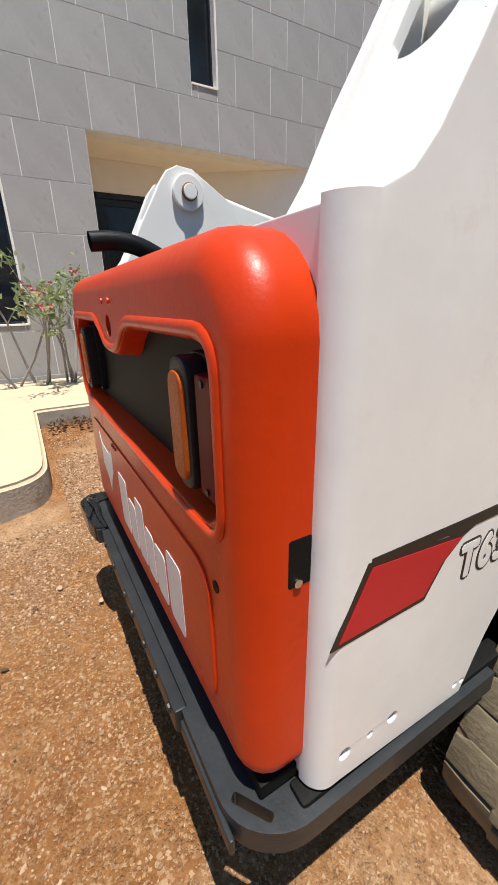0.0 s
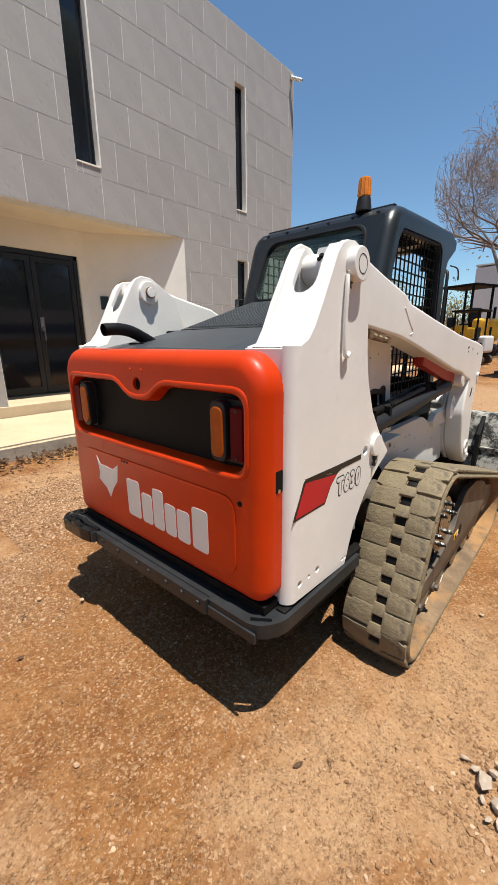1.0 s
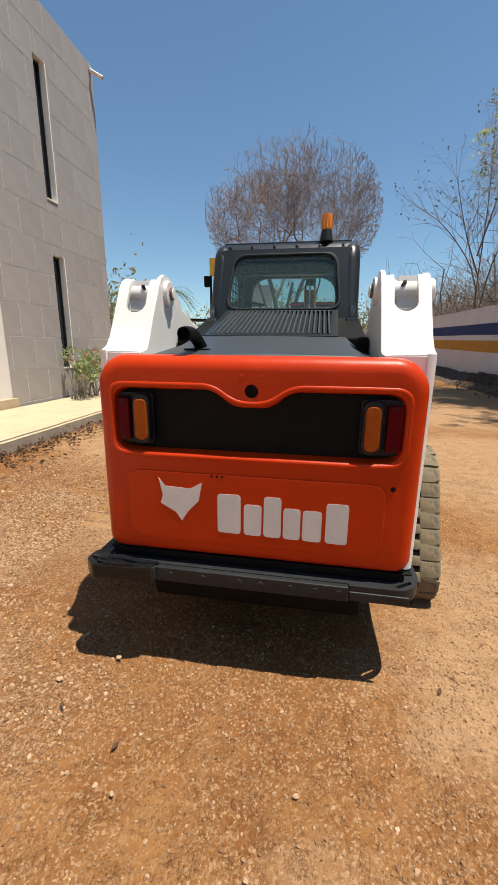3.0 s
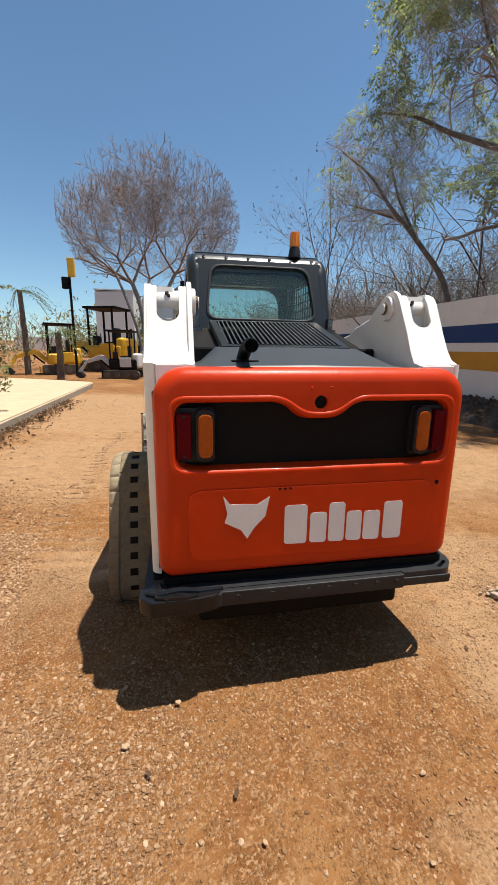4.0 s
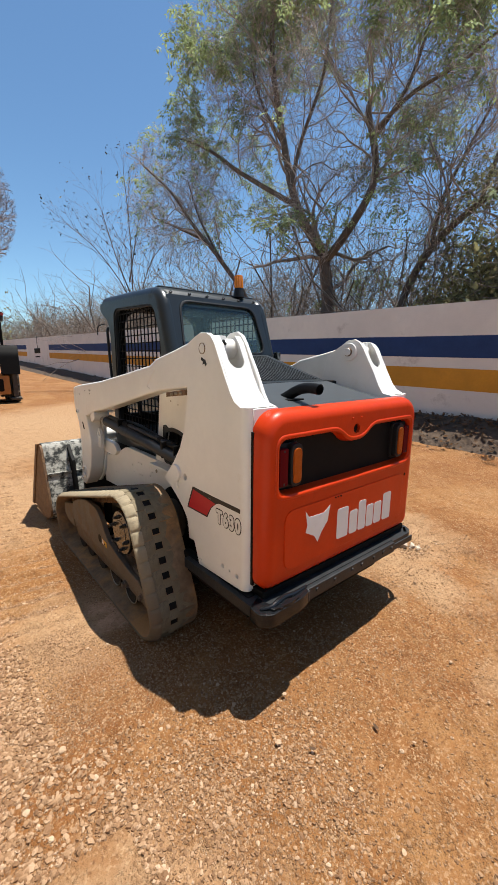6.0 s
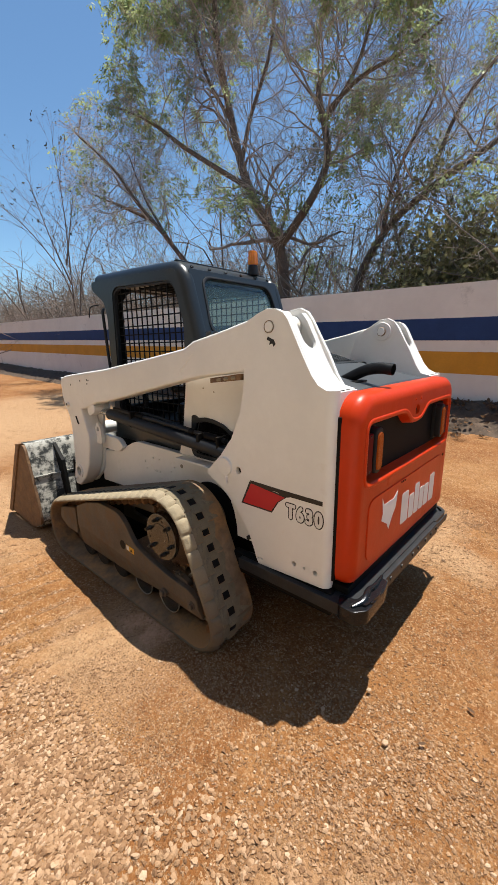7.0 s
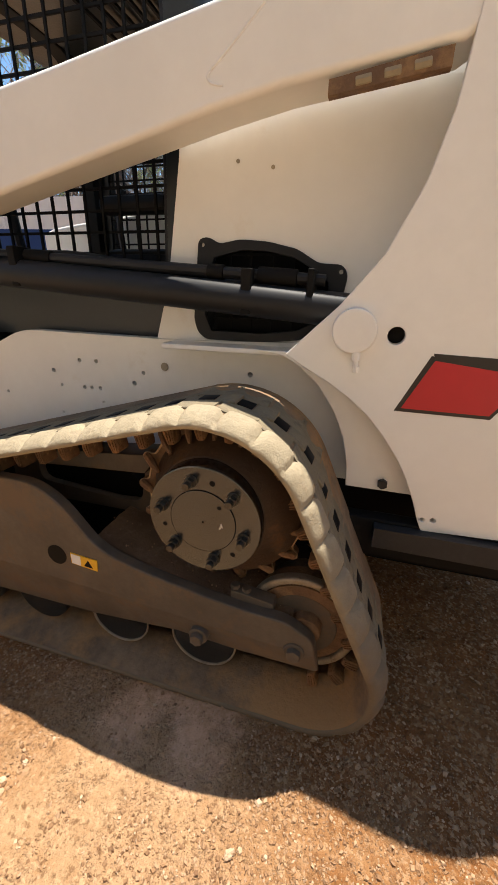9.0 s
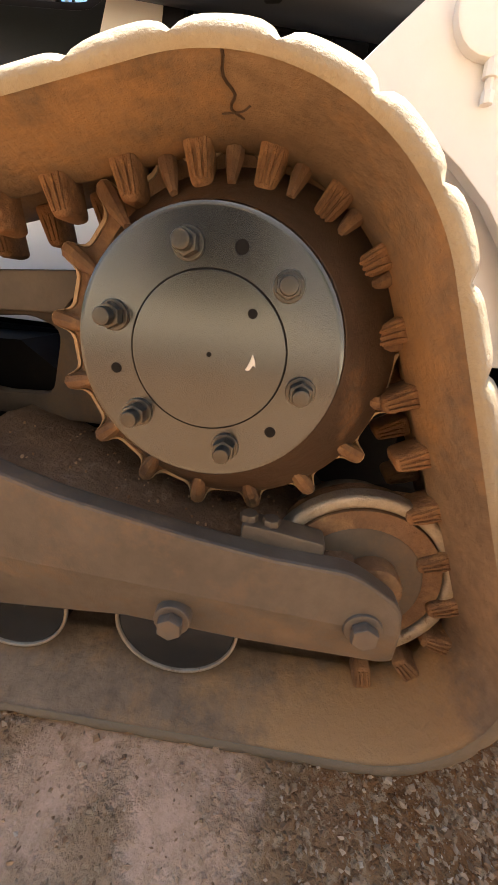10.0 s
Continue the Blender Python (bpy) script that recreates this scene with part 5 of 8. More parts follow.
def cab():
    prof = [(1.036, 1.38), (1.180, 1.812), (1.60, 1.828), (2.085, 1.840), (2.106, 1.828), (2.100, 1.785), (1.960, 1.700), (1.930, 1.60), (1.945, 0.78), (1.10, 0.78), (1.10, 1.20)]
    prof = fillet(prof, [0, 0.05, 0, 0.01, 0.01, 0.02, 0.03, 0.03, 0, 0, 0], 4)
    gap = fillet([(1.845, 1.750), (1.800, 1.780), (1.235, 1.758), (1.195, 1.72), (1.128, 1.52), (1.150, 0.92), (1.870, 0.92)], [0.03, 0.05, 0.05, 0.05, 0.05, 0.05, 0.05], 4)
    for s in (-1, 1):
        bm = prism(bmesh.new(), prof, "x", s * 0.385, s * 0.428, [gap], bevel=0.020, seg=3)
        w = part("cab_side", bm, CABGREY, loader, "dark grey cab side frame")
        line = [(1.0325, 1.364), (1.10, 1.569), (1.150, 1.722), (1.162, 1.754), (1.178, 1.780), (1.202, 1.798), (1.235, 1.808), (1.28, 1.8125), (1.60, 1.826), (2.055, 1.838)]
        part("corner_post", pipe(bmesh.new(), [(s * 0.378, y, z) for y, z in line], 0.050, 20), CABGREY, w, "rounded dark grey cab edge")
        gask = [(y, z) for y, z in gap]
        g2 = [(1.5 + (y - 1.5) * 0.965, 1.35 + (z - 1.35) * 0.97) for y, z in gap]
        part("gasket", prism(bmesh.new(), gask, "x", s * 0.395, s * 0.420, [g2], bevel=0.002), SEATBLK, w)
        # wire screen: every bar a piece
        up = bmesh.new()
        box(up, (-0.003, -0.0035, -0.5), (0.003, 0.0035, 0.5))
        me = bpy.data.meshes.new("bar")
        up.to_mesh(me)
        up.free()
        me.materials.append(BLACK)
        for i in range(13):
            y = 1.19 + i * 0.054
            lo, hi = 0.92, 1.77
            if y < 1.25:
                hi = 1.70
            piece("bar", me, w, Matrix.Translation((s * 0.398, y, (lo + hi) / 2)) @ Matrix.Diagonal((1, 1, hi - lo, 1)))
        for i in range(16):
            z = 0.96 + i * 0.052
            y0, y1 = (1.14 if z < 1.5 else 1.14 + (z - 1.5) * 0.33), 1.86
            piece("bar", me, w, Matrix.Translation((s * 0.394, (y0 + y1) / 2, z)) @ Matrix.Rotation(radians(90), 4, "X") @ Matrix.Diagonal((1, 1, y1 - y0, 1)))
        # grab bar by the front post
        pts = curve_points([(s * 0.40, 2.02, 1.66), (s * 0.425, 1.99, 1.64), (s * 0.43, 1.975, 1.55), (s * 0.43, 1.96, 1.36), (s * 0.425, 1.95, 1.20)], 5)
        part("grab_bar", pipe(bmesh.new(), pts, 0.010, 8), SEATBLK, w)
        pts = curve_points([(s * 0.42, 2.05, 1.69), (s * 0.45, 2.11, 1.675), (s * 0.455, 2.125, 1.61)], 4)
        part("mirror_arm", pipe(bmesh.new(), pts, 0.0045, 6), SEATBLK, w)
    bm = bmesh.new()
    top = fillet([(1.15, 1.795), (1.172, 1.836), (1.215, 1.858), (1.60, 1.880), (2.085, 1.893), (2.115, 1.875), (2.10, 1.80), (2.02, 1.79), (1.2, 1.77)], 0)
    prism(bm, top, "x", -0.382, 0.382, bevel=0.012)
    roof = part("cab_roof", bm, CABGREY, loader, "dark grey cab roof with a front overhang")
    for i in range(6):
        x = -0.33 + i * 0.132
        part("roof_bolt", rod(bmesh.new(), (x, 1.160, 1.823), (x, 1.1535, 1.831), 0.0105, 12, 0.0045), GLOSSSTEEL, roof)
    part("roof_ridge", box(bmesh.new(), (-0.38, 1.22, 1.855), (0.38, 1.25, 1.868), 0.005), CABGREY, roof)
    # sloping rear wall with its window
    slope = math.atan2(1.128 - 0.985, 1.80 - 1.38)
    m = Matrix.Translation((0, 0.985, 1.38)) @ Matrix.Rotation(-slope, 4, "X")
    outer = fillet([(-0.380, 0.0), (0.380, 0.0), (0.380, 0.455), (-0.380, 0.455)], [0, 0, 0.02, 0.02], 6)
    hole = fillet([(-0.335, 0.085), (0.335, 0.085), (0.30, 0.425), (-0.30, 0.425)], 0.075, 6)
    bm = prism(bmesh.new(), outer, "y", 0.0, 0.04, [hole], bevel=0.012, m=m, seg=3)
    rw = part("rear_wall", bm, CABGREY, loader, "dark grey cab rear wall")
    h2 = [(x * 0.955, 0.255 + (z - 0.255) * 0.93) for x, z in hole]
    part("gasket", prism(bmesh.new(), hole, "y", -0.006, 0.03, [h2], bevel=0.004, m=m), SEATBLK, rw, "black rubber window gasket")
    pane = part("pane", prism(bmesh.new(), [(x * 0.97, 0.255 + (z - 0.255) * 0.95) for x, z in hole], "y", 0.010, 0.014, m=m), CABGLASS, rw, "green tinted rear window", smooth=0)
    pane.visible_shadow = False
    # floor, lower rear wall, front frame
    bm = bmesh.new()
    box(bm, (-0.39, 1.0, 0.78), (0.39, 1.98, 0.90), 0.005)
    box(bm, (-0.39, 1.10, 0.9), (0.39, 1.14, 1.40), 0.005)
    part("cab_floor", bm, BLACK, loader, smooth=0)
    opening = fillet([(-0.335, 1.0), (0.335, 1.0), (0.325, 1.782), (-0.325, 1.782)], [0.03, 0.03, 0.15, 0.15], 6)
    part("front_frame", prism(bmesh.new(), [(-0.4, 0.78), (0.4, 0.78), (0.4, 1.815), (-0.4, 1.815)], "y", 1.90, 1.96, [opening], bevel=0.006), BLACK, loader, "black cab front frame")
    # headlining grid under the roof
    for i in range(8):
        part("lining_slat", box(bmesh.new(), (-0.36, 1.24 + i * 0.055, 1.755), (0.36, 1.25 + i * 0.055, 1.765)), BLACK, roof, smooth=0)
    # seat and levers
    bm = bmesh.new()
    box(bm, (-0.24, 1.20, 0.90), (0.24, 1.50, 1.04), 0.04, seg=3)
    seat = part("seat", bm, SEATBLK, loader, "black vinyl operator seat")
    bm = bmesh.new()
    box(bm, (-0.22, 0, 0), (0.22, 0.10, 0.46), 0.045, Matrix.Translation((0, 1.16, 1.00)) @ Matrix.Rotation(radians(10), 4, "X"), seg=3)
    part("backrest", bm, SEATBLK, seat)
    for s in (-1, 1):
        bm = bmesh.new()
        box(bm, (min(s * 0.27, s * 0.33), 1.20, 1.12), (max(s * 0.27, s * 0.33), 1.42, 1.17), 0.02)
        part("armrest", bm, SEATBLK, seat)
        bm = pipe(bmesh.new(), curve_points([(s * 0.30, 1.74, 1.0), (s * 0.30, 1.76, 1.2), (s * 0.29, 1.72, 1.32)], 4), 0.014, 8)
        part("lever", bm, SEATBLK, seat)


cab()


def beacon():
    b = part("beacon_base", rod(bmesh.new(), (0.232, 1.20, 1.852), (0.232, 1.20, 1.918), 0.040, 20, 0.006, r2=0.030), SEATBLK, loader, "black beacon base")
    bm = bmesh.new()
    rod(bm, (0.232, 1.20, 1.915), (0.232, 1.20, 2.002), 0.031, 24, 0.008, r2=0.027)
    for i in range(12):
        a = 2 * math.pi * i / 12
        rod(bm, (0.232 + 0.031 * math.cos(a), 1.20 + 0.031 * math.sin(a), 1.922), (0.232 + 0.027 * math.cos(a), 1.20 + 0.027 * math.sin(a), 1.992), 0.0025, 5)
    part("beacon_lens", bm, BEACON, b, "amber beacon lens")


beacon()


def hull(points):
    pts = sorted(set(points))

    def half(seq):
        out = []
        for p in seq:
            while len(out) >= 2 and (out[-1][0] - out[-2][0]) * (p[1] - out[-2][1]) - (out[-1][1] - out[-2][1]) * (p[0] - out[-2][0]) <= 0:
                out.pop()
            out.append(p)
        return out
    lo, hi = half(pts), half(pts[::-1])
    return lo[:-1] + hi[:-1]


def loop_at(off, count, phase=0.0):
    """Evenly spaced places and outward normals on the track's run, shrunk by off."""
    ring = []
    for cy, cz, r in ((0.887, 0.492, 0.252), (0.662, 0.152, 0.186), (2.025, 0.196, 0.230)):
        ring += [(cy + (r - off) * math.cos(a), cz + (r - off) * math.sin(a)) for a in [2 * math.pi * i / 240 for i in range(240)]]
    h = [Vector(p) for p in hull([(round(y, 6), round(z, 6)) for y, z in ring])]
    n = len(h)
    seg = [(h[(i + 1) % n] - h[i]).length for i in range(n)]
    total = sum(seg)
    out, i, acc = [], 0, 0.0
    for k in range(count):
        target = ((k + phase) / count) * total
        while acc + seg[i] < target and i < n - 1:
            acc += seg[i]
            i += 1
        q = (target - acc) / seg[i]
        d = (h[(i + 1) % n] - h[i]).normalized()
        out.append((h[i].lerp(h[(i + 1) % n], q), Vector((d.y, -d.x))))
    return out


LINKS = 54
PITCH = 0.0840


def undercarriage(s):
    t = part("track_frame", prism(bmesh.new(), fillet([(0.631, 0.132), (0.648, 0.236), (0.708, 0.272), (0.805, 0.277), (0.900, 0.290), (1.05, 0.318), (1.16, 0.350), (1.25, 0.46), (1.32, 0.50), (1.52, 0.50), (1.70, 0.455), (1.84, 0.395), (1.86, 0.115), (1.22, 0.118), (0.980, 0.136), (0.825, 0.126), (0.645, 0.124)],
                                                 [0.012, 0.02, 0.02, 0, 0, 0, 0.05, 0.05, 0.05, 0.03, 0.03, 0.02, 0.02, 0, 0, 0, 0.012]), "x", s * 0.796, s * 0.826, bevel=0.005), FRAMEDUST, loader, "dusty steel track frame")
    # the plate is folded: its lower half leans in
    me = t.data
    fold = bmesh.new()
    fold.from_mesh(me)
    bmesh.ops.bisect_plane(fold, geom=fold.verts[:] + fold.edges[:] + fold.faces[:], plane_co=(0, 0.65, 0.196), plane_no=(0, -0.06, 1))
    for v in fold.verts:
        drop = 0.196 + 0.06 * (v.co.y - 0.65) - v.co.z
        if drop > 0 and abs(v.co.x) > 0.81:
            v.co.x -= s * min(0.024, drop * 0.34)
    fold.to_mesh(me)
    fold.free()
    me.shade_smooth()
    me.set_sharp_from_angle(angle=radians(12))
    part("inner_frame", prism(bmesh.new(), [(0.70, 0.20), (0.80, 0.30), (1.10, 0.34), (1.24, 0.44), (1.7, 0.42), (1.9, 0.30), (1.9, 0.16), (0.7, 0.14)], "x", s * 0.46, s * 0.58), BLACK, t, smooth=0)
    part("top_rail", prism(bmesh.new(), [(1.07, 0.535), (1.08, 0.552), (1.75, 0.490), (1.75, 0.460), (1.10, 0.500)], "x", s * 0.62, s * 0.70, bevel=0.004), FRAMEDUST, t)
    gap = fillet([(1.19, 0.485), (1.145, 0.470), (1.165, 0.370), (1.24, 0.365), (1.50, 0.385), (1.50, 0.450)], [0.015, 0.02, 0.02, 0, 0.03, 0.03], 4)
    part("brace", prism(bmesh.new(), [(1.02, 0.33), (1.05, 0.535), (1.10, 0.540), (1.60, 0.480), (1.60, 0.33)], "x", s * 0.60, s * 0.625, [gap], bevel=0.004), FRAMEDUST, t)
    # dry mud and chips heaped on the frame
    rng = random.Random(7)
    nu, nv = 40, 10
    vs, fs = [], []
    for i in range(nu + 1):
        y = 0.70 + 0.50 * i / nu
        base = 0.256 + 0.085 * max(0.0, (y - 0.86) / 0.34) ** 1.3
        for j in range(nv + 1):
            w = 0.60 + 0.205 * j / nv
            hump = 0.012 * math.sin(math.pi * (0.15 + 0.75 * j / nv)) if y > 0.78 else 0.0
            if j == nv:
                hump -= 0.10
                w = 0.795
            vs.append((s * w, y, base + hump + 0.010 * noise.noise((w * 30, y * 30, 2)) + 0.006 * noise.noise((w * 80, y * 80, 5))))
    for i in range(nu):
        for j in range(nv):
            k = i * (nv + 1) + j
            fs.append((k, k + 1, k + nv + 2, k + nv + 1))
    raw("dry_mud", vs, fs, MUD, t, smooth=True)
    chips = bmesh.new()
    for _ in range(160):
        v = vs[rng.randrange(len(vs))]
        r = rng.uniform(0.001, 0.0035)
        bmesh.ops.create_icosphere(chips, subdivisions=1, radius=r, matrix=Matrix.Translation((v[0] + rng.uniform(-0.01, 0.01), v[1] + rng.uniform(-0.01, 0.01), v[2] + r * 0.3)) @ Euler((rng.uniform(0, 3), rng.uniform(0, 3), 0)).to_matrix().to_4x4() @ Matrix.Diagonal((1, 0.7, 0.6, 1)))
    tagged(part("loose_grit", chips, STONE, t, smooth=0), kind="stuff")
    part("idler_guard", prism(bmesh.new(), fillet([(1.90, 0.36), (2.14, 0.30), (2.16, 0.22), (2.06, 0.17), (1.90, 0.17)], 0.02), "x", s * 0.78, s * 0.812, bevel=0.005), FRAMEDUST, t)
    plate = part("label_plate", prism(bmesh.new(), [(1.168, 0.289), (1.166, 0.320), (1.240, 0.326), (1.240, 0.296)], "x", s * 0.826, s * 0.8285), YELLOW, t, "small yellow and white warning label", smooth=0)
    part("label_field", prism(bmesh.new(), [(1.213, 0.295), (1.212, 0.322), (1.238, 0.324), (1.238, 0.298)], "x", s * 0.828, s * 0.8292), DECALWHITE, plate, smooth=0)
    part("label_mark", prism(bmesh.new(), [(1.180, 0.295), (1.204, 0.297), (1.191, 0.315)], "x", s * 0.828, s * 0.8294), BLACK, plate, smooth=0)
    part("access_hole", prism(bmesh.new(), circle(1.282, 0.310, 0.027, 20), "x", s * 0.8255, s * 0.8275), BLACK, t, smooth=0)
    for y, z in ((0.687, 0.199), (0.912, 0.168)):
        part("bolt", rod(rod(bmesh.new(), (s * 0.805, y, z), (s * 0.830, y, z), 0.023, 20, 0.003), (s * 0.829, y, z), (s * 0.844, y, z), 0.0165, 6, 0.003), FRAMEDUST, t)
    for y in (0.914, 1.15, 1.40, 1.62, 1.80):
        bm = bmesh.new()
        rod(bm, (s * 0.62, y, 0.122), (s * 0.792, y, 0.122), 0.082, 32, 0.006)
        roller = part("track_roller", bm, HUBGREY, t, "worn steel track roller")
        if y > 1.2:
            continue
        part("roller_rim", prism(bmesh.new(), circle(y, 0.122, 0.0845, 40), "x", s * 0.788, s * 0.795, [circle(y, 0.122, 0.080, 40)], bevel=0.002), RIMSTEEL, roller, "rubbed bright rim")
    # rear idler: a dished wheel with a rusty rim
    bm = bmesh.new()
    prism(bm, circle(0.685, 0.214, 0.126, 48), "x", s * 0.738, s * 0.764, [circle(0.685, 0.214, 0.108, 48)], bevel=0.006, seg=3)
    rod(bm, (s * 0.640, 0.685, 0.205), (s * 0.732, 0.685, 0.205), 0.098, 40)
    w = part("rear_idler", bm, RIMSTEEL, t, "rusty rear idler wheel with a rubbed rim")
    part("idler_disc", rod(bmesh.new(), (s * 0.70, 0.685, 0.216), (s * 0.760, 0.685, 0.214), 0.112, 48, r2=0.106), RUST, w)
    part("idler_dish", rod(bmesh.new(), (s * 0.756, 0.685, 0.214), (s * 0.764, 0.685, 0.214), 0.082, 40, 0.004), FRAMEDUST, w)
    part("idler_hub", rod(bmesh.new(), (s * 0.69, 0.672, 0.222), (s * 0.792, 0.672, 0.222), 0.036, 20, 0.006), RUST, w)
    bm = bmesh.new()
    rod(bm, (s * 0.60, 2.025, 0.212), (s * 0.74, 2.025, 0.212), 0.155, 40, 0.012)
    rod(bm, (s * 0.74, 2.025, 0.212), (s * 0.78, 2.025, 0.212), 0.05, 20, 0.006)
    part("front_idler", bm, FRAMEDUST, t, "dusty front idler wheel")
    # sprocket: a dished ring of scalloped teeth with rubbed edges
    teeth, cy, cz = 17, 0.881, 0.490

    def gear(grow):
        ring = []
        for i in range(teeth):
            for f, r in ((-0.42, 0.1830), (-0.30, 0.1835), (-0.22, 0.1860), (-0.17, 0.1910), (-0.135, 0.1990), (-0.10, 0.2045), (-0.04, 0.2075), (0.04, 0.2075), (0.10, 0.2045), (0.135, 0.1990), (0.17, 0.1910), (0.22, 0.1860), (0.30, 0.1835), (0.42, 0.1830)):
                a = 2 * math.pi * (i + f) / teeth + radians(-82.4)
                ring.append((cy + (r + grow) * math.cos(a), cz + (r + grow) * math.sin(a)))
        return ring
    g = part("sprocket", prism(bmesh.new(), gear(0.0), "x", s * 0.712, s * 0.736, bevel=0.004), RUST, loader, "rusty toothed drive sprocket")
    part("tooth_edge", prism(bmesh.new(), gear(0.0012), "x", s * 0.732, s * 0.7385, [gear(-0.0035)], bevel=0.001), RUBBED, g, "rubbed bright tooth edges")
    part("sprocket", prism(bmesh.new(), gear(0.0), "x", s * 0.610, s * 0.635), RUST, loader, "rusty toothed drive sprocket", smooth=0)
    bm = bmesh.new()
    rod(bm, (s * 0.45, 0.887, 0.492), (s * 0.78, 0.887, 0.492), 0.118, 36)
    part("drive_motor", bm, FRAMEDUST, g)
    part("drive_guard", rod(bmesh.new(), (s * 0.486, 0.887, 0.492), (s * 0.500, 0.887, 0.492), 0.190, 40, 0.004), BLACK, g, "black drive housing flange")
    # each tooth runs up the dish as a low rib
    for i in range(teeth):
        a = 2 * math.pi * i / teeth + radians(-82.4)
        u = Vector((0, math.cos(a), math.sin(a)))
        c = Vector((0, cy, cz))
        part("tooth_rib", pipe(bmesh.new(), [c + u * 0.150 + Vector((s * 0.768, 0, 0)), c + u * 0.172 + Vector((s * 0.755, 0, 0)), c + u * 0.200 + Vector((s * 0.736, 0, 0))], [0.004, 0.009, 0.010], 8), RUST, g)
    # rust coloured darker here to paint the shade between hub and lugs
    part("sprocket_web", rod(bmesh.new(), (s * 0.734, cy, cz), (s * 0.806, 0.887, 0.494), 0.180, 64, 0.0, r2=0.124), DARKRUST, g, "brown rusty dish, darkened for the shade round the hub")
    bm = bmesh.new()
    rod(bm, (s * 0.80, 0.887, 0.494), (s * 0.838, 0.887, 0.494), 0.1205, 72, 0.0, r2=0.1205)
    soften(bm, [e for e in bm.edges if all(abs(abs(v.co.x) - 0.838) < 1e-4 for v in e.verts)], 0.007, 2)
    hub = part("hub_cover", bm, HUBGREY, g, "smooth grey machined hub cover")
    bm = bmesh.new()
    prism(bm, circle(0.887, 0.494, 0.0685, 64), "x", s * 0.836, s * 0.8400, bevel=0.0008)
    part("hub_cap", bm, HUBGREY, hub)
    part("hub_groove", prism(bmesh.new(), circle(0.887, 0.494, 0.0700, 64), "x", s * 0.8375, s * 0.8388, [circle(0.887, 0.494, 0.0686, 64)]), BLACK, hub, smooth=0)
    for i in range(6):
        a = radians(75.5 + i * 60)
        y, z = 0.887 + 0.0885 * math.cos(a), 0.494 + 0.0885 * math.sin(a)
        bm = bmesh.new()
        rod(bm, (s * 0.836, y, z), (s * 0.8415, y, z), 0.0135, 20, 0.0015)
        rod(bm, (s * 0.841, y, z), (s * 0.854, y, z), 0.0112, 6, 0.002)
        rod(bm, (s * 0.853, y, z), (s * 0.866, y, z), 0.0078, 14, 0.0022)
        part("wheel_nut", bm, NUTSTEEL, hub, "dull oily wheel nut")
    for a, r, q in ((104, 0.090, 0.0058), (-15, 0.087, 0.0048), (226, 0.091, 0.0052), (133.5, 0.052, 0.0042), (200, 0.001, 0.0022)):
        y, z = 0.887 + r * math.cos(radians(a)), 0.494 + r * math.sin(radians(a))
        part("drilled_hole", prism(bmesh.new(), circle(y, z, q, 14), "x", s * 0.8375, s * (0.8405 if r < 0.06 else 0.8386)), BLACK, hub, smooth=0)
    chip = [(0.8475, 0.498), (0.850, 0.490), (0.853, 0.484), (0.8495, 0.4835), (0.846, 0.489), (0.844, 0.487), (0.8455, 0.494)]
    part("scratch", prism(bmesh.new(), chip, "x", s * 0.8395, s * 0.8404), LIMEWASH, hub, "pale scratch", smooth=0)
    # tie bracket on top of the frame, next to the rear idler
    bm = prism(bmesh.new(), fillet([(0.742, 0.262), (0.742, 0.287), (0.800, 0.296), (0.842, 0.300), (0.842, 0.270)], [0, 0.006, 0.01, 0.006, 0], 3), "x", s * 0.766, s * 0.800, bevel=0.004)
    tab = part("idler_bracket", bm, FRAMEDUST, t, "dusty bracket holding the rear idler")
    for y, z in ((0.835, 0.302), (0.808, 0.299)):
        part("bolt", rod(bmesh.new(), (s * 0.785, y, z - 0.006), (s * 0.785, y, z + 0.006), 0.011, 8, 0.003), FRAMEDUST, tab)


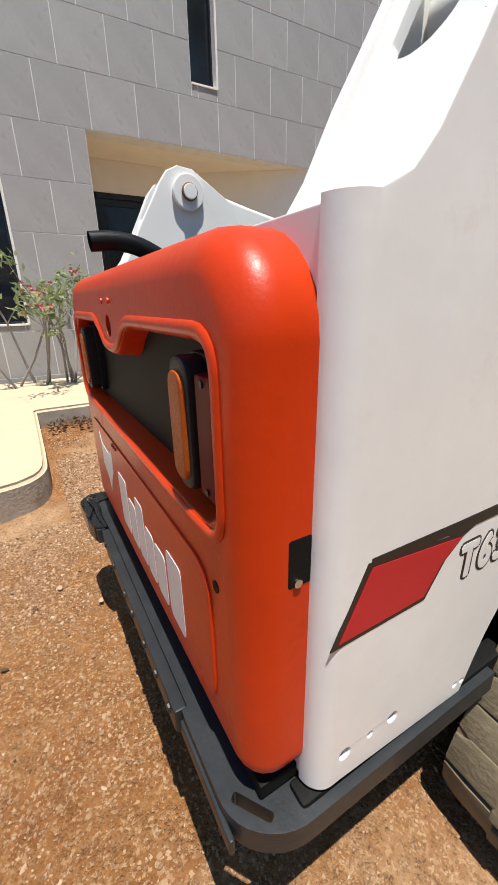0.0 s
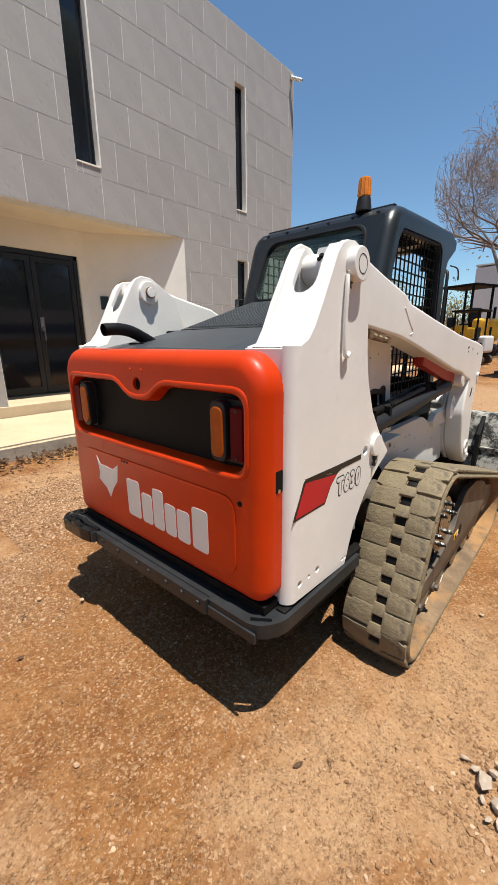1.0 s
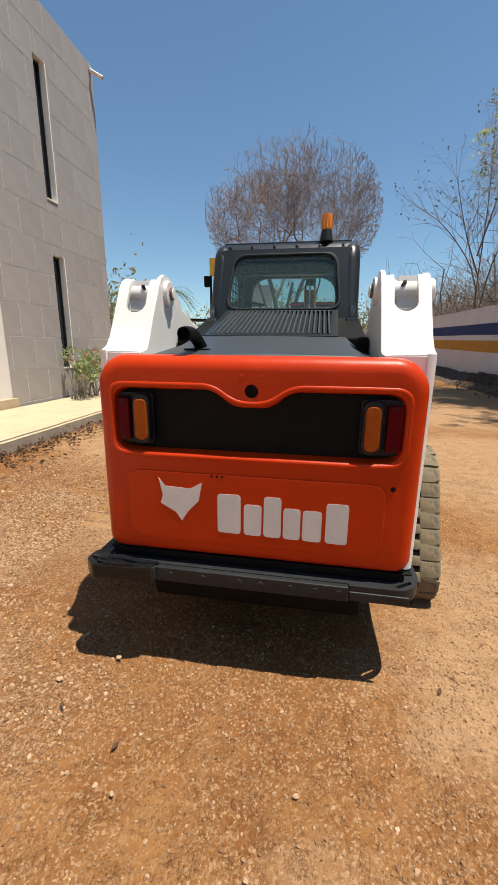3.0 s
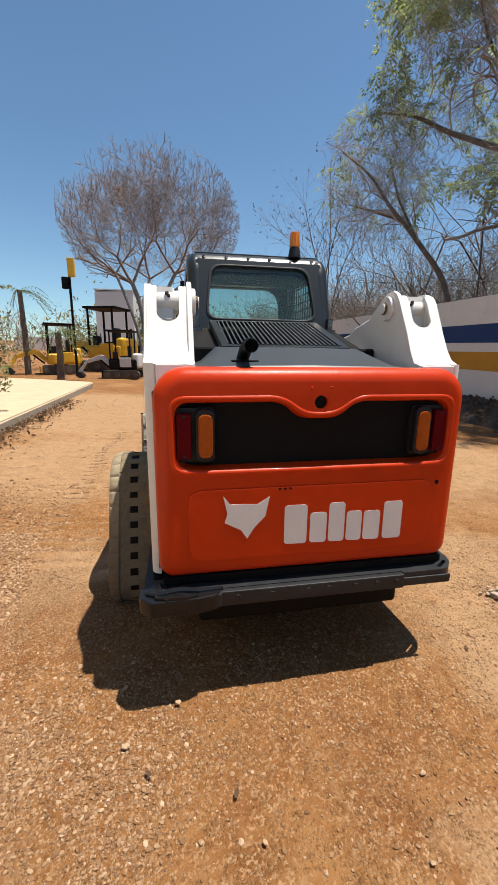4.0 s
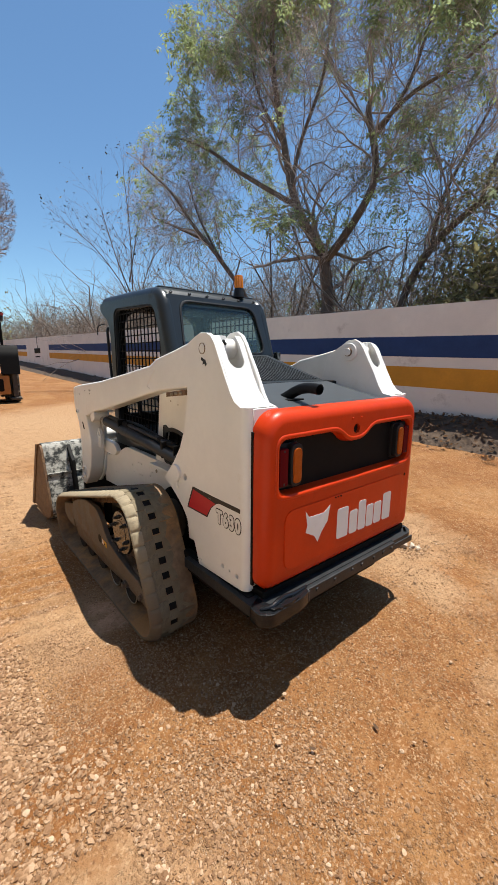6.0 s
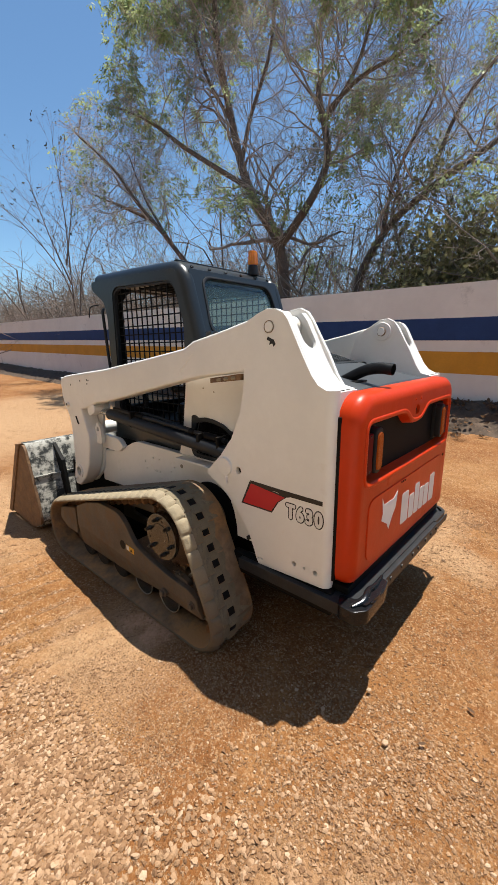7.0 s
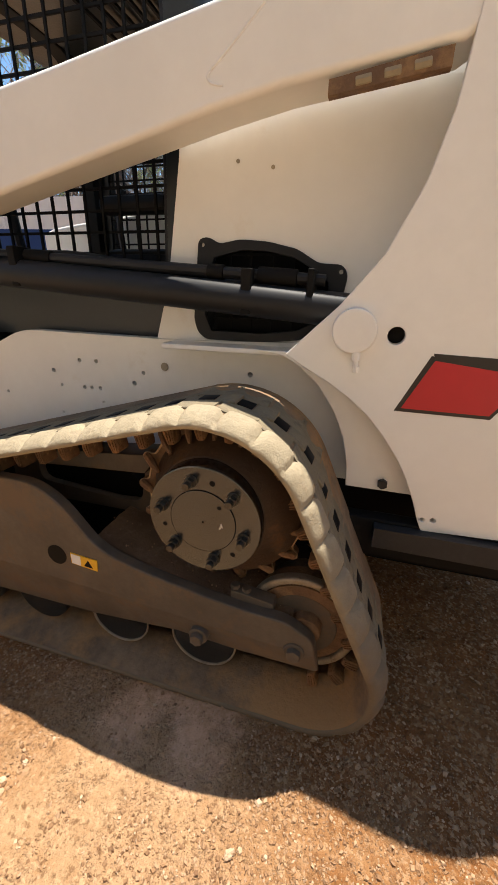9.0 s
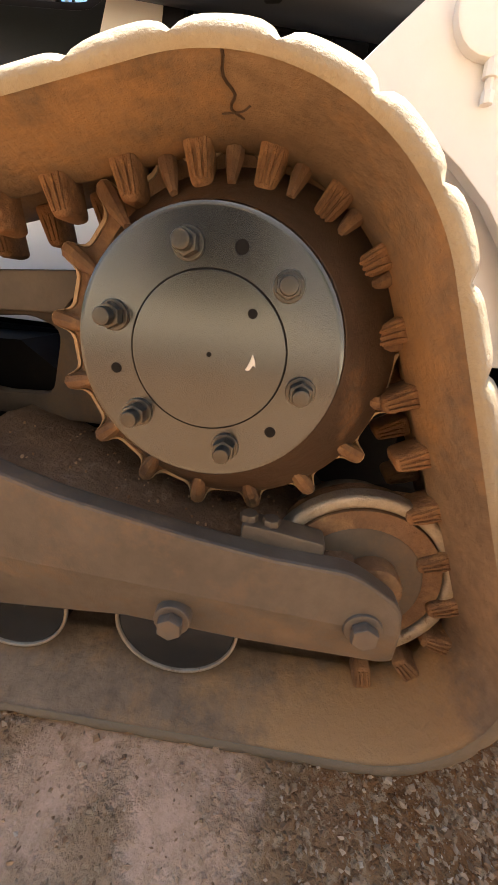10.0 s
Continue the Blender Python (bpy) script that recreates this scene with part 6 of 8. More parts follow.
def rubber_track(s):
    t = new("rubber_track")
    t.parent = loader
    tagged(t, "dusty rubber crawler track with block treads")
    # belt
    n = 216
    worn = 0.007 if s < 0 else 0.0
    outer, inner = loop_at(0.016 + worn, n), loop_at(0.052, n)
    bm = bmesh.new()
    x0, x1 = s * 0.600, s * 0.812
    rings = []
    for (p, a), (q, b) in zip(outer, inner):
        rings.append([bm.verts.new(c) for c in ((x0, p.x, p.y), (x1, p.x, p.y), (s * 0.862, p.x - a.x * 0.024, p.y - a.y * 0.024), *[(s * w, q.x - b.x * h, q.y - b.y * h) for w, h in ((0.861, -0.006), (0.857, -0.0030), (0.852, -0.0005), (0.848, 0.0010), (0.820, 0.0075), (0.785, 0.0140), (0.745, 0.0210), (0.735, 0.0195), (0.728, 0.006), (0.600, 0.006))])])
    for i in range(n):
        bridge(bm, rings[i], rings[(i + 1) % n])
    bmesh.ops.recalc_face_normals(bm, faces=bm.faces[:])
    belt = part("belt", bm, RUBBERIN, t, "mud-stained rubber belt", smooth=40)
    # a torn crease across the belt over the sprocket, and shorter splits
    for pts, r in (([(0.862, 0.890, 0.6990), (0.853, 0.888, 0.6935), (0.838, 0.890, 0.6888), (0.822, 0.883, 0.6851), (0.806, 0.888, 0.6822), (0.795, 0.878, 0.6803)], 0.0013),
                   ([(0.812, 0.872, 0.6830), (0.803, 0.880, 0.6817), (0.799, 0.896, 0.6810)], 0.0011)):
        part("split", pipe(bmesh.new(), [(s * x, y, z - 0.0005) for x, y, z in curve_points(pts, 3)], r, 6), DARKRUST, belt, "dark split in the rubber")
    # treads: two staggered blocks a link, and the slot between them
    def shared(name, bm, material, angle=38):
        me = bpy.data.meshes.new(name)
        bm.to_mesh(me)
        bm.free()
        me.materials.append(material)
        me.shade_smooth()
        me.set_sharp_from_angle(angle=radians(angle))
        return me

    def lug_mesh(a, b, way):
        """Half of a broad worn tread block: a groove at one end, half a scoop out of the outer edge at the other."""
        m = bmesh.new()
        half = PITCH / 2
        w = b - a
        out = [(a, -half + 0.0045), (a + w * 0.55, -half + 0.0065), (b, -half + 0.005), (b, half - 0.011), (b - w * 0.14, half - 0.0095), (b - w * 0.28, half + 0.001), (a, half + 0.001)]
        prism(m, fillet([(x, y * way) for x, y in out], [0.006, 0, 0.006, 0.005, 0.004, 0, 0], 2), "z", 0.002, top, bevel=0.0030, seg=2)
        for v in m.verts:
            # worn: thinner towards the outer edge, uneven on top, bent to the run of the belt
            if v.co.z > 0.008:
                v.co.z -= max(0.0, abs(v.co.x) - 0.07) * 0.10 + 0.0010 * noise.noise((v.co.x * 60, v.co.y * 60, 3))
        return shared("tread_block", m, RUBBER)

    rim_at = 0.078 if s < 0 else 0.120
    top = 0.0110 if s < 0 else 0.0205
    left = [lug_mesh(-0.022, -0.138, way) for way in (1, -1)]
    right = [lug_mesh(0.022, rim_at, way) for way in (1, -1)]
    # sloping cream shoulder round the outer edge, scalloped once a link
    edge = bmesh.new()
    rows, per = [], 10
    for i, (p, a) in enumerate(loop_at(0.026, LINKS * per, 0.3)):
        q = (i % per) / per
        lift = 0.0090 * (1 - (2 * abs(q - 0.5)) ** 5) - 0.002 + 0.0030 * noise.noise((p.x * 14, p.y * 14, 3)) + 0.006 * max(0.0, min(1.0, (0.55 - p.y) / 0.25)) * (p.x < 1.0)
        prof = ((0.074, -0.006), (0.074, 0.0020 + lift), (0.092, -0.0005 + lift), (0.107, -0.0060 + lift * 0.9), (0.1185, -0.0120 + lift * 0.7), (0.1245, -0.0160 + lift * 0.4), (0.1250, -0.020), (0.1210, -0.0245))
        rows.append([edge.verts.new((s * (0.738 + x), p.x + a.x * h, p.y + a.y * h)) for x, h in prof])
    for i in range(len(rows)):
        for j in range(7):
            c, d = rows[i], rows[(i + 1) % len(rows)]
            edge.faces.new((c[j], c[j + 1], d[j + 1], d[j]))
    bmesh.ops.recalc_face_normals(edge, faces=edge.faces[:])
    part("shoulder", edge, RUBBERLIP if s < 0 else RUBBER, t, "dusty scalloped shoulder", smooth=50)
    mid = bmesh.new()
    box(mid, (-0.019, -0.017, 0.002), (0.019, 0.017, 0.0112), 0.001)
    mm = shared("tread_slot", mid, BLACK)
    web = bmesh.new()
    box(web, (-0.030, 0.018, 0.002), (0.030, PITCH - 0.018, top - 0.0005), 0.005)
    bg = shared("tread_web", web, RUBBER)
    fang = bmesh.new()
    prism(fang, fillet([(-0.0145, -0.010), (0.0145, -0.010), (0.0095, 0.038), (-0.0095, 0.038)], 0.007, 3), "x", -0.022, 0.022, bevel=0.006)
    # worn ridges down the face of the lug
    for w in (-0.006, 0.001, 0.007):
        pipe(fang, [(0.021, w * 1.2, 0.0), (0.0232, w, 0.014), (0.0225, w * 0.8, 0.032)], [0.002, 0.0028, 0.0018], 5)
    fm = shared("drive_lug", fang, LUGRUST, 50)
    for k, (p, a) in enumerate(loop_at(0.026 + worn, LINKS, 0.3)):
        along = Vector((0, -a.y, a.x))
        m = Matrix(((s, 0, 0, s * 0.738), (0, along.y, a.x, p.x), (0, along.z, a.y, p.y), (0, 0, 0, 1)))
        piece("tread_block", left[k % 2], t, m)
        piece("tread_block", right[(k + 1) % 2], t, m)
        piece("tread_slot", mm, t, m)
        piece("tread_web", bg, t, m)
    for k, (p, a) in enumerate(loop_at(0.068, LINKS, 0.3)):
        along = Vector((0, -a.y, a.x))
        if p.y < 0.10 and p.x > 0.66:
            continue
        for dx in (-0.065, 0.043):
            m = Matrix(((s, 0, 0, s * (0.705 + dx)), (0, along.y, -a.x, p.x), (0, along.z, -a.y, p.y), (0, 0, 0, 1)))
            piece("drive_lug", fm, t, m)


for side in (-1, 1):
    undercarriage(side)
    rubber_track(side)


def bucket():
    b = thing("loader_bucket", "scratched black and white steel digging bucket", "bucket")
    prof = fillet([(2.40, 0.10), (2.43, 0.29), (2.545, 0.66), (2.58, 0.70), (2.70, 0.64), (3.10, 0.05), (2.60, 0.012)], [0.06, 0.04, 0.02, 0.03, 0.05, 0.01, 0.06])
    for s in (-1, 1):
        side = part("side_plate", prism(bmesh.new(), prof, "x", s * 0.845, s * 0.865, bevel=0.004), RUST, b, "rusty side plate with traces of white paint")
        part("edge_strip", prism(bmesh.new(), [(2.62, 0.70), (2.69, 0.69), (3.12, 0.03), (3.05, 0.03)], "x", s * 0.840, s * 0.876, bevel=0.003), RUST, side, "rusty wear strip")
    shell = [(3.10, 0.012), (2.60, 0.012), (2.47, 0.05), (2.41, 0.12), (2.43, 0.29), (2.545, 0.66), (2.58, 0.70), (2.66, 0.70)]
    back = shell + [(2.66, 0.685), (2.60, 0.682), (2.565, 0.64), (2.45, 0.28), (2.43, 0.14), (2.48, 0.07), (2.61, 0.034), (3.10, 0.026)]
    part("shell", prism(bmesh.new(), back, "x", -0.845, 0.845), BUCKET, b, "bucket back worn from white to black")
    part("weld_strip", box(bmesh.new(), (-0.845, 2.462, 0.44), (0.845, 2.490, 0.46), 0.003), BUCKET, b)
    for x in (-0.64, -0.2, 0.2, 0.64):
        part("rib", prism(bmesh.new(), [(2.43, 0.12), (2.36, 0.2), (2.42, 0.56), (2.55, 0.68)], "x", x - 0.014, x + 0.014, bevel=0.003), BLACK, b)
    bm = bmesh.new()
    box(bm, (-0.58, 2.33, 0.16), (0.58, 2.40, 0.56), 0.01)
    part("quick_hitch", bm, BLACK, loader, "black quick-hitch plate")


bucket()

# company sign on the splayed entrance wall: plain bars and shapes, and a readable line below
SPLAY_A, SPLAY_B = Vector((DX, 2.56, 0)), Vector((FX - 0.012, 3.925, 0))
SPLAY_U = (SPLAY_B - SPLAY_A).normalized()
SPLAY_N = Vector((SPLAY_U.y, -SPLAY_U.x, 0))


def on_splay(proud):
    """From (along, up, out) on the splayed wall to the world."""
    o = SPLAY_A + SPLAY_N * proud
    return Matrix(((SPLAY_U.x, 0, SPLAY_N.x, o.x), (SPLAY_U.y, 0, SPLAY_N.y, o.y), (0, 1, 0, 0), (0, 0, 0, 1)))


def entrance_sign():
    s = thing("entrance_sign", "yellow and dark grey raised company sign on the entrance wall", "sign")
    m = on_splay(0.004)
    for u, w, top in ((0.176, 0.13, 1.975), (0.32, 0.11, 1.93), (0.44, 0.08, 1.93), (0.535, 0.12, 1.925), (0.985, 0.075, 1.93), (1.075, 0.115, 1.935), (1.21, 0.15, 1.94)):
        part("sign_bar", prism(bmesh.new(), fillet([(u, 1.765), (u + w, 1.765), (u + w, top), (u, top)], 0.015, 3), "z", 0, 0.02, m=m, bevel=0.002), CABGREY, s, "dark grey bar")
    part("sign_ring", prism(bmesh.new(), circle(0.82, 1.865, 0.125, 32), "z", 0, 0.022, [circle(0.82, 1.865, 0.05, 24)], m=m, bevel=0.002), YELLOW, s, "yellow ring")
    part("sign_block", prism(bmesh.new(), fillet([(0.70, 1.99), (0.97, 1.99), (0.985, 2.22), (0.72, 2.235)], 0.03), "z", 0, 0.02, m=m, bevel=0.002), YELLOW, s, "yellow block")
    part("sign_arm", prism(bmesh.new(), fillet([(0.40, 1.955), (0.49, 1.955), (0.53, 2.10), (0.58, 2.14), (0.72, 2.00), (0.76, 2.05), (0.60, 2.23), (0.50, 2.19)], 0.02), "z", 0, 0.02, m=m, bevel=0.002), YELLOW, s, "yellow crooked shape")
    lettering("VENTA Y RENTA DE MAQUINARIA PESADA", 0.062, m @ Matrix.Translation((0.77, 1.638, 0.006)) @ Matrix.Diagonal((0.98, 1, 1, 1)), CABGREY, s, "lettering", 0.006, 0.0012)


entrance_sign()

# facade tiles: each near one a piece
TW, GAP = 0.515, 0.010


def facade_tiles():
    cache, rest = {}, bmesh.new()

    def tile_mesh(w, h):
        key = (round(w, 3), round(h, 3))
        if key not in cache:
            bm = box(bmesh.new(), (-0.012, -w / 2, -h / 2), (-0.0055, w / 2, h / 2), 0.001, seg=1)
            me = bpy.data.meshes.new("tile")
            bm.to_mesh(me)
            bm.free()
            me.materials.append(TILE)
            cache[key] = me
        return cache[key]

    z, row = 2.93 - 6 * TW, 0
    rng = random.Random(4)
    while z < BTOP:
        y = 1.46 - 40 * TW + (TW / 2 if row % 2 else 0)
        while y < BY1:
            rects = [(max(y, BY0), min(y + TW, BY1), max(z, 0), min(z + TW, BTOP))]
            for a, b, lo, hi in OPEN:
                cut = []
                for p, q, u, v in rects:
                    if q <= a or p >= b or v <= lo or u >= hi:
                        cut.append((p, q, u, v))
                        continue
                    if p < a:
                        cut.append((p, a, u, v))
                    if q > b:
                        cut.append((b, q, u, v))
                    if u < lo:
                        cut.append((max(p, a), min(q, b), u, lo))
                    if v > hi:
                        cut.append((max(p, a), min(q, b), hi, v))
                rects = cut
            for p, q, u, v in rects:
                if q - p < 0.03 or v - u < 0.03:
                    continue
                at = Matrix.Translation((FX - 0.004 + rng.uniform(-0.0006, 0.0006), (p + q) / 2, (u + v) / 2))
                if (p + q) / 2 > -1.6:
                    piece("tile", tile_mesh(q - p - GAP, v - u - GAP), building, at)
                else:
                    box(rest, (FX - 0.016, p + GAP / 2, u + GAP / 2), (FX - 0.0095, q - GAP / 2, v - GAP / 2))
            y += TW
        z += TW
        row += 1
    tagged(part("far_tiles", rest, TILE, building, smooth=0), kind="stuff")


facade_tiles()

# vegetation


def sticks(segments, sides):
    """Tapered prisms for many (p, q, r0, r1) at once, as vertices and faces."""
    a = np.array([(*s[0], *s[1], s[2], s[3]) for s in segments], dtype=float)
    p, q, r0, r1 = a[:, :3], a[:, 3:6], a[:, 6], a[:, 7]
    d = q - p
    d /= np.maximum(np.linalg.norm(d, axis=1, keepdims=True), 1e-9)
    ref = np.where(np.abs(d[:, 2:3]) < 0.9, np.array([[0.0, 0, 1]]), np.array([[1.0, 0, 0]]))
    u = np.cross(d, ref)
    u /= np.linalg.norm(u, axis=1, keepdims=True)
    v = np.cross(d, u)
    n = len(a)
    verts = np.zeros((n, 2 * sides, 3))
    for j in range(sides):
        c, s = math.cos(2 * math.pi * j / sides), math.sin(2 * math.pi * j / sides)
        o = u * c + v * s
        verts[:, j] = p + o * r0[:, None]
        verts[:, sides + j] = q + o * r1[:, None]
    base = np.arange(n)[:, None] * 2 * sides
    faces = np.concatenate([base + np.array([[j, (j + 1) % sides, sides + (j + 1) % sides, sides + j]]) for j in range(sides)])
    return verts.reshape(-1, 3), faces


def grow(rng, p, d, length, r, depth, out, tips, kids, angle, ratio, lift, wander):
    """Branching limbs: appends segments by depth, and the ends of the finest twigs."""
    steps = 5 if depth > 2 else (4 if depth > 1 else 3)
    for i in range(steps):
        d = (d + Vector((rng.gauss(0, wander), rng.gauss(0, wander), rng.gauss(0, wander) + lift))).normalized()
        q = p + d * (length / steps)
        r2 = r * (0.93 if depth > 1 else 0.82)
        out.setdefault(depth, []).append((p, q, r, r2))
        p, r = q, r2
        if depth > 0 and i >= 1:
            many = kids[depth] if isinstance(kids, (list, tuple)) else kids
            for _ in range(many if rng.random() < 0.85 else many - 1):
                side = d.orthogonal().normalized()
                side.rotate(Matrix.Rotation(rng.uniform(0, 2 * math.pi), 3, d))
                a = radians(rng.gauss(angle, 9))
                c = (d * math.cos(a) + side * math.sin(a)).normalized()
                grow(rng, p, c, length * ratio * rng.uniform(0.7, 1.15), r * 0.58, depth - 1, out, tips, kids, angle, ratio, lift, wander)
    if depth <= 1:
        tips.append((p, d))


def limbs_to_object(name, by_depth, material, parent, fine_sides=3, keep=None, least=0.0):
    verts, faces, n = [], [], 0
    for depth, segs in by_depth.items():
        if keep and not keep(depth):
            continue
        if least:
            segs = [(p, q, max(a, least), max(b, least)) for p, q, a, b in segs]
        v, f = sticks(segs, 7 if depth >= 3 else (5 if depth == 2 else fine_sides))
        verts += v.tolist()
        faces += (f + n).tolist()
        n += len(v)
    return raw(name, verts, faces, material, parent, smooth=True)


def leaf_cloud(name, rng, tips, per, size, material, parent, droop=0.6, loose=0.12, kind="", pick=None):
    """Many small pointed leaves hanging round the twig ends."""
    verts, faces = [], []
    for p, d in tips:
        if pick and not pick(p):
            continue
        for _ in range(per):
            o = p + Vector((rng.gauss(0, loose), rng.gauss(0, loose), rng.gauss(0, loose)))
            ax = (Vector((rng.gauss(0, 0.6), rng.gauss(0, 0.6), rng.gauss(0, 0.5) - droop)) + d * 0.5).normalized()
            side = ax.orthogonal().normalized()
            side.rotate(Matrix.Rotation(rng.uniform(0, 6.28), 3, ax))
            ln = size * rng.uniform(0.6, 1.3)
            w = ln * rng.uniform(0.16, 0.26)
            bend = ax.cross(side) * ln * rng.uniform(-0.15, 0.15)
            k = len(verts)
            verts += [o, o + ax * ln * 0.45 + side * w + bend, o + ax * ln, o + ax * ln * 0.45 - side * w + bend]
            faces.append((k, k + 1, k + 2, k + 3))
    ob = raw(name, [tuple(v) for v in verts], faces, material, parent)
    if kind:
        tagged(ob, kind=kind)
    return ob


def exit_length(p, d, centre, radii):
    """How far a ray runs until it leaves an ellipsoid."""
    o = Vector([(p[i] - centre[i]) / radii[i] for i in range(3)])
    e = Vector([d[i] / radii[i] for i in range(3)])
    a, b, c = e.dot(e), o.dot(e), o.dot(o) - 1
    q = b * b - a * c
    return max(0.0, (-b + math.sqrt(q)) / a) if q > 0 else 0.0


def spread_limbs(rng, p, d, r, depth, env, out, tips, kids, caps, angle, lift, wander):
    """Limbs that fill an ellipsoid crown: each runs towards its rim, and branches on the way."""
    room = exit_length(p, d, env[0], env[1])
    if depth < 2 and room < 0.25:
        return
    length = min(room * rng.uniform(env[2], env[3]) + 0.2, caps[depth] * rng.uniform(0.6, 1.3))
    steps = (2, 4, 5, 6)[depth]
    for i in range(steps):
        d = (d + Vector((rng.gauss(0, wander), rng.gauss(0, wander), rng.gauss(0, wander) + lift))).normalized()
        q = p + d * (length / steps)
        r2 = r * (0.90 if depth >= 2 else 0.8)
        out.setdefault(depth, []).append((p, q, r, r2))
        p, r = q, r2
        if depth > 0 and i >= 1:
            for _ in range(kids[depth]):
                side = d.orthogonal().normalized()
                side.rotate(Matrix.Rotation(rng.uniform(0, 2 * math.pi), 3, d))
                a = radians(rng.gauss(angle, 10))
                spread_limbs(rng, p, (d * math.cos(a) + side * math.sin(a)).normalized(), r * 0.6, depth - 1, env, out, tips, kids, caps, angle, lift, wander)
    if depth <= 1:
        tips.append((p, d))


def guided(out, depth, pts, r0, r1, per=4):
    """A main limb along a curve; gives back its points and directions."""
    c = curve_points(pts, per)
    n = len(c) - 1
    got = []
    for i in range(n):
        a, b = r0 + (r1 - r0) * i / n, r0 + (r1 - r0) * (i + 1) / n
        out.setdefault(depth, []).append((c[i], c[i + 1], a, b))
        got.append((c[i + 1], (c[i + 1] - c[i]).normalized(), b, (i + 1) / n))
    return got


def fork_limbs(rng, p, d, length, r, level, env, out, tips, spread, lift):
    """Forking limbs: each bends upwards, carries side shoots and ends in two or three lesser ones, inside an ellipsoid."""
    room = exit_length(p, d, env[0], env[1])
    if room < 0.06 and level < 4:
        return
    length = min(length, room + 0.1)
    steps = 4 if level > 2 else (3 if level > 0 else 2)
    for i in range(steps):
        d = (d + Vector((rng.gauss(0, 0.10), rng.gauss(0, 0.10), rng.gauss(0, 0.08) + lift))).normalized()
        q = p + d * (length / steps)
        r2 = r * (0.92 if level > 1 else 0.85)
        out.setdefault(level, []).append((p, q, r, r2))
        p, r = q, r2
        if level > 0 and i >= 1 and rng.random() < 0.62:
            side = d.orthogonal().normalized()
            side.rotate(Matrix.Rotation(rng.uniform(0, 2 * math.pi), 3, d))
            a = radians(rng.gauss(spread * 1.25, 8))
            fork_limbs(rng, p, (d * math.cos(a) + side * math.sin(a)).normalized(), length * rng.uniform(0.5, 0.75), r * 0.5, max(0, level - 2), env, out, tips, spread, lift)
    if level == 0:
        tips.append((p, d))
        return
    turn = rng.uniform(0, 2 * math.pi)
    many = 3 if rng.random() < 0.45 else 2
    for k in range(many):
        side = d.orthogonal().normalized()
        side.rotate(Matrix.Rotation(turn + 2 * math.pi * k / many + rng.gauss(0, 0.3), 3, d))
        a = radians(rng.gauss(spread, 7))
        fork_limbs(rng, p, (d * math.cos(a) + side * math.sin(a)).normalized(), length * rng.uniform(0.66, 0.86), r * 0.68, level - 1, env, out, tips, spread, lift)


def bare_tree():
    """Wide bare tree: limewashed stems that fork low, a domed crown of fine twigs, sawn stubs."""
    t = thing("bare_tree", "tall bare spreading tree with pinkish dry twigs and limewashed stems", "tree", (0, 0, 0))
    rng = random.Random(11)
    by, tips = {}, []
    z = ground_height(-2.3, 26)
    env = ((-1.9, 26.1, 9.4), (5.5, 5.2, 4.4))
    stems = [([(-2.35, 26.0, z - 0.1), (-2.6, 26.0, 2.6), (-2.8, 26.0, 4.3), (-3.25, 26.0, 5.7)], 0.20, 0.13, 1),
             ([(-2.7, 25.8, z - 0.1), (-3.0, 25.7, 2.6), (-3.6, 25.6, 4.6), (-4.2, 25.6, 6.2)], 0.10, 0.08, 1),
             ([(-1.95, 26.2, z - 0.1), (-1.6, 26.3, 3.4), (-1.2, 26.2, 5.1), (-0.55, 26.0, 6.4)], 0.16, 0.11, 1),
             ([(-1.3, 26.25, 4.8), (-0.7, 26.6, 5.4), (0.0, 26.9, 6.0)], 0.09, 0.07, 1),
             ([(-2.8, 26.0, 4.2), (-2.5, 26.5, 5.2), (-2.2, 27.0, 6.2)], 0.11, 0.09, 1),
             ([(-2.10, 26.4, 1.6), (-2.05, 26.5, 3.4), (-1.95, 26.5, 4.4), (-1.70, 26.5, 5.5)], 0.11, 0.10, 0),
             ([(-1.95, 26.5, 4.3), (-1.65, 26.4, 5.0)], 0.05, 0.045, 0)]
    for pts, r0, r1, crown in stems:
        got = guided(by, 9, pts, r0, r1)
        if not crown:
            continue
        for p, d, r, q in got:
            if q < 0.99:
                continue
            for k in range(4):
                a = 2 * math.pi * (k + rng.uniform(-0.25, 0.25)) / 4
                away = Vector((math.cos(a), math.sin(a), 0)) * rng.uniform(0.6, 1.2) + Vector((p.x + 1.9, p.y - 26.1, 0)) * 0.30
                fork_limbs(rng, p, (away + Vector((0, 0, rng.uniform(0.25, 0.9)))).normalized(), 2.2, r * 0.72, 6, env, by, tips, 33, 0.022)
    limbs_to_object("trunk", {9: by.pop(9)}, PALEBARK, t)
    limbs_to_object("crown", by, PINKTWIG, t, least=0.0085)
    wash = bmesh.new()
    for pts, r0, _, _ in stems[:3]:
        p, q = Vector(pts[0]), Vector(pts[1])
        rod(wash, p - Vector((0, 0, 0.1)), p.lerp(q, 0.55), r0 + 0.02, 12, r2=r0 + 0.008)
    part("limewash", wash, LIMEWASH, t, "limewashed lower stems")
    p = thing("tree_bed", "low round dark planter wall around the tree", "planter", (0, 0, 0))
    part("wall", prism(bmesh.new(), circle(-2.2, 26, 2.1, 32), "z", z - 0.3, z + 0.45, [circle(-2.2, 26, 1.85, 32)], bevel=0.02), KERB, p)
    part("soil", prism(bmesh.new(), circle(-2.2, 26, 1.86, 24), "z", z - 0.2, z + 0.3), RUBBLE, p)


bare_tree()


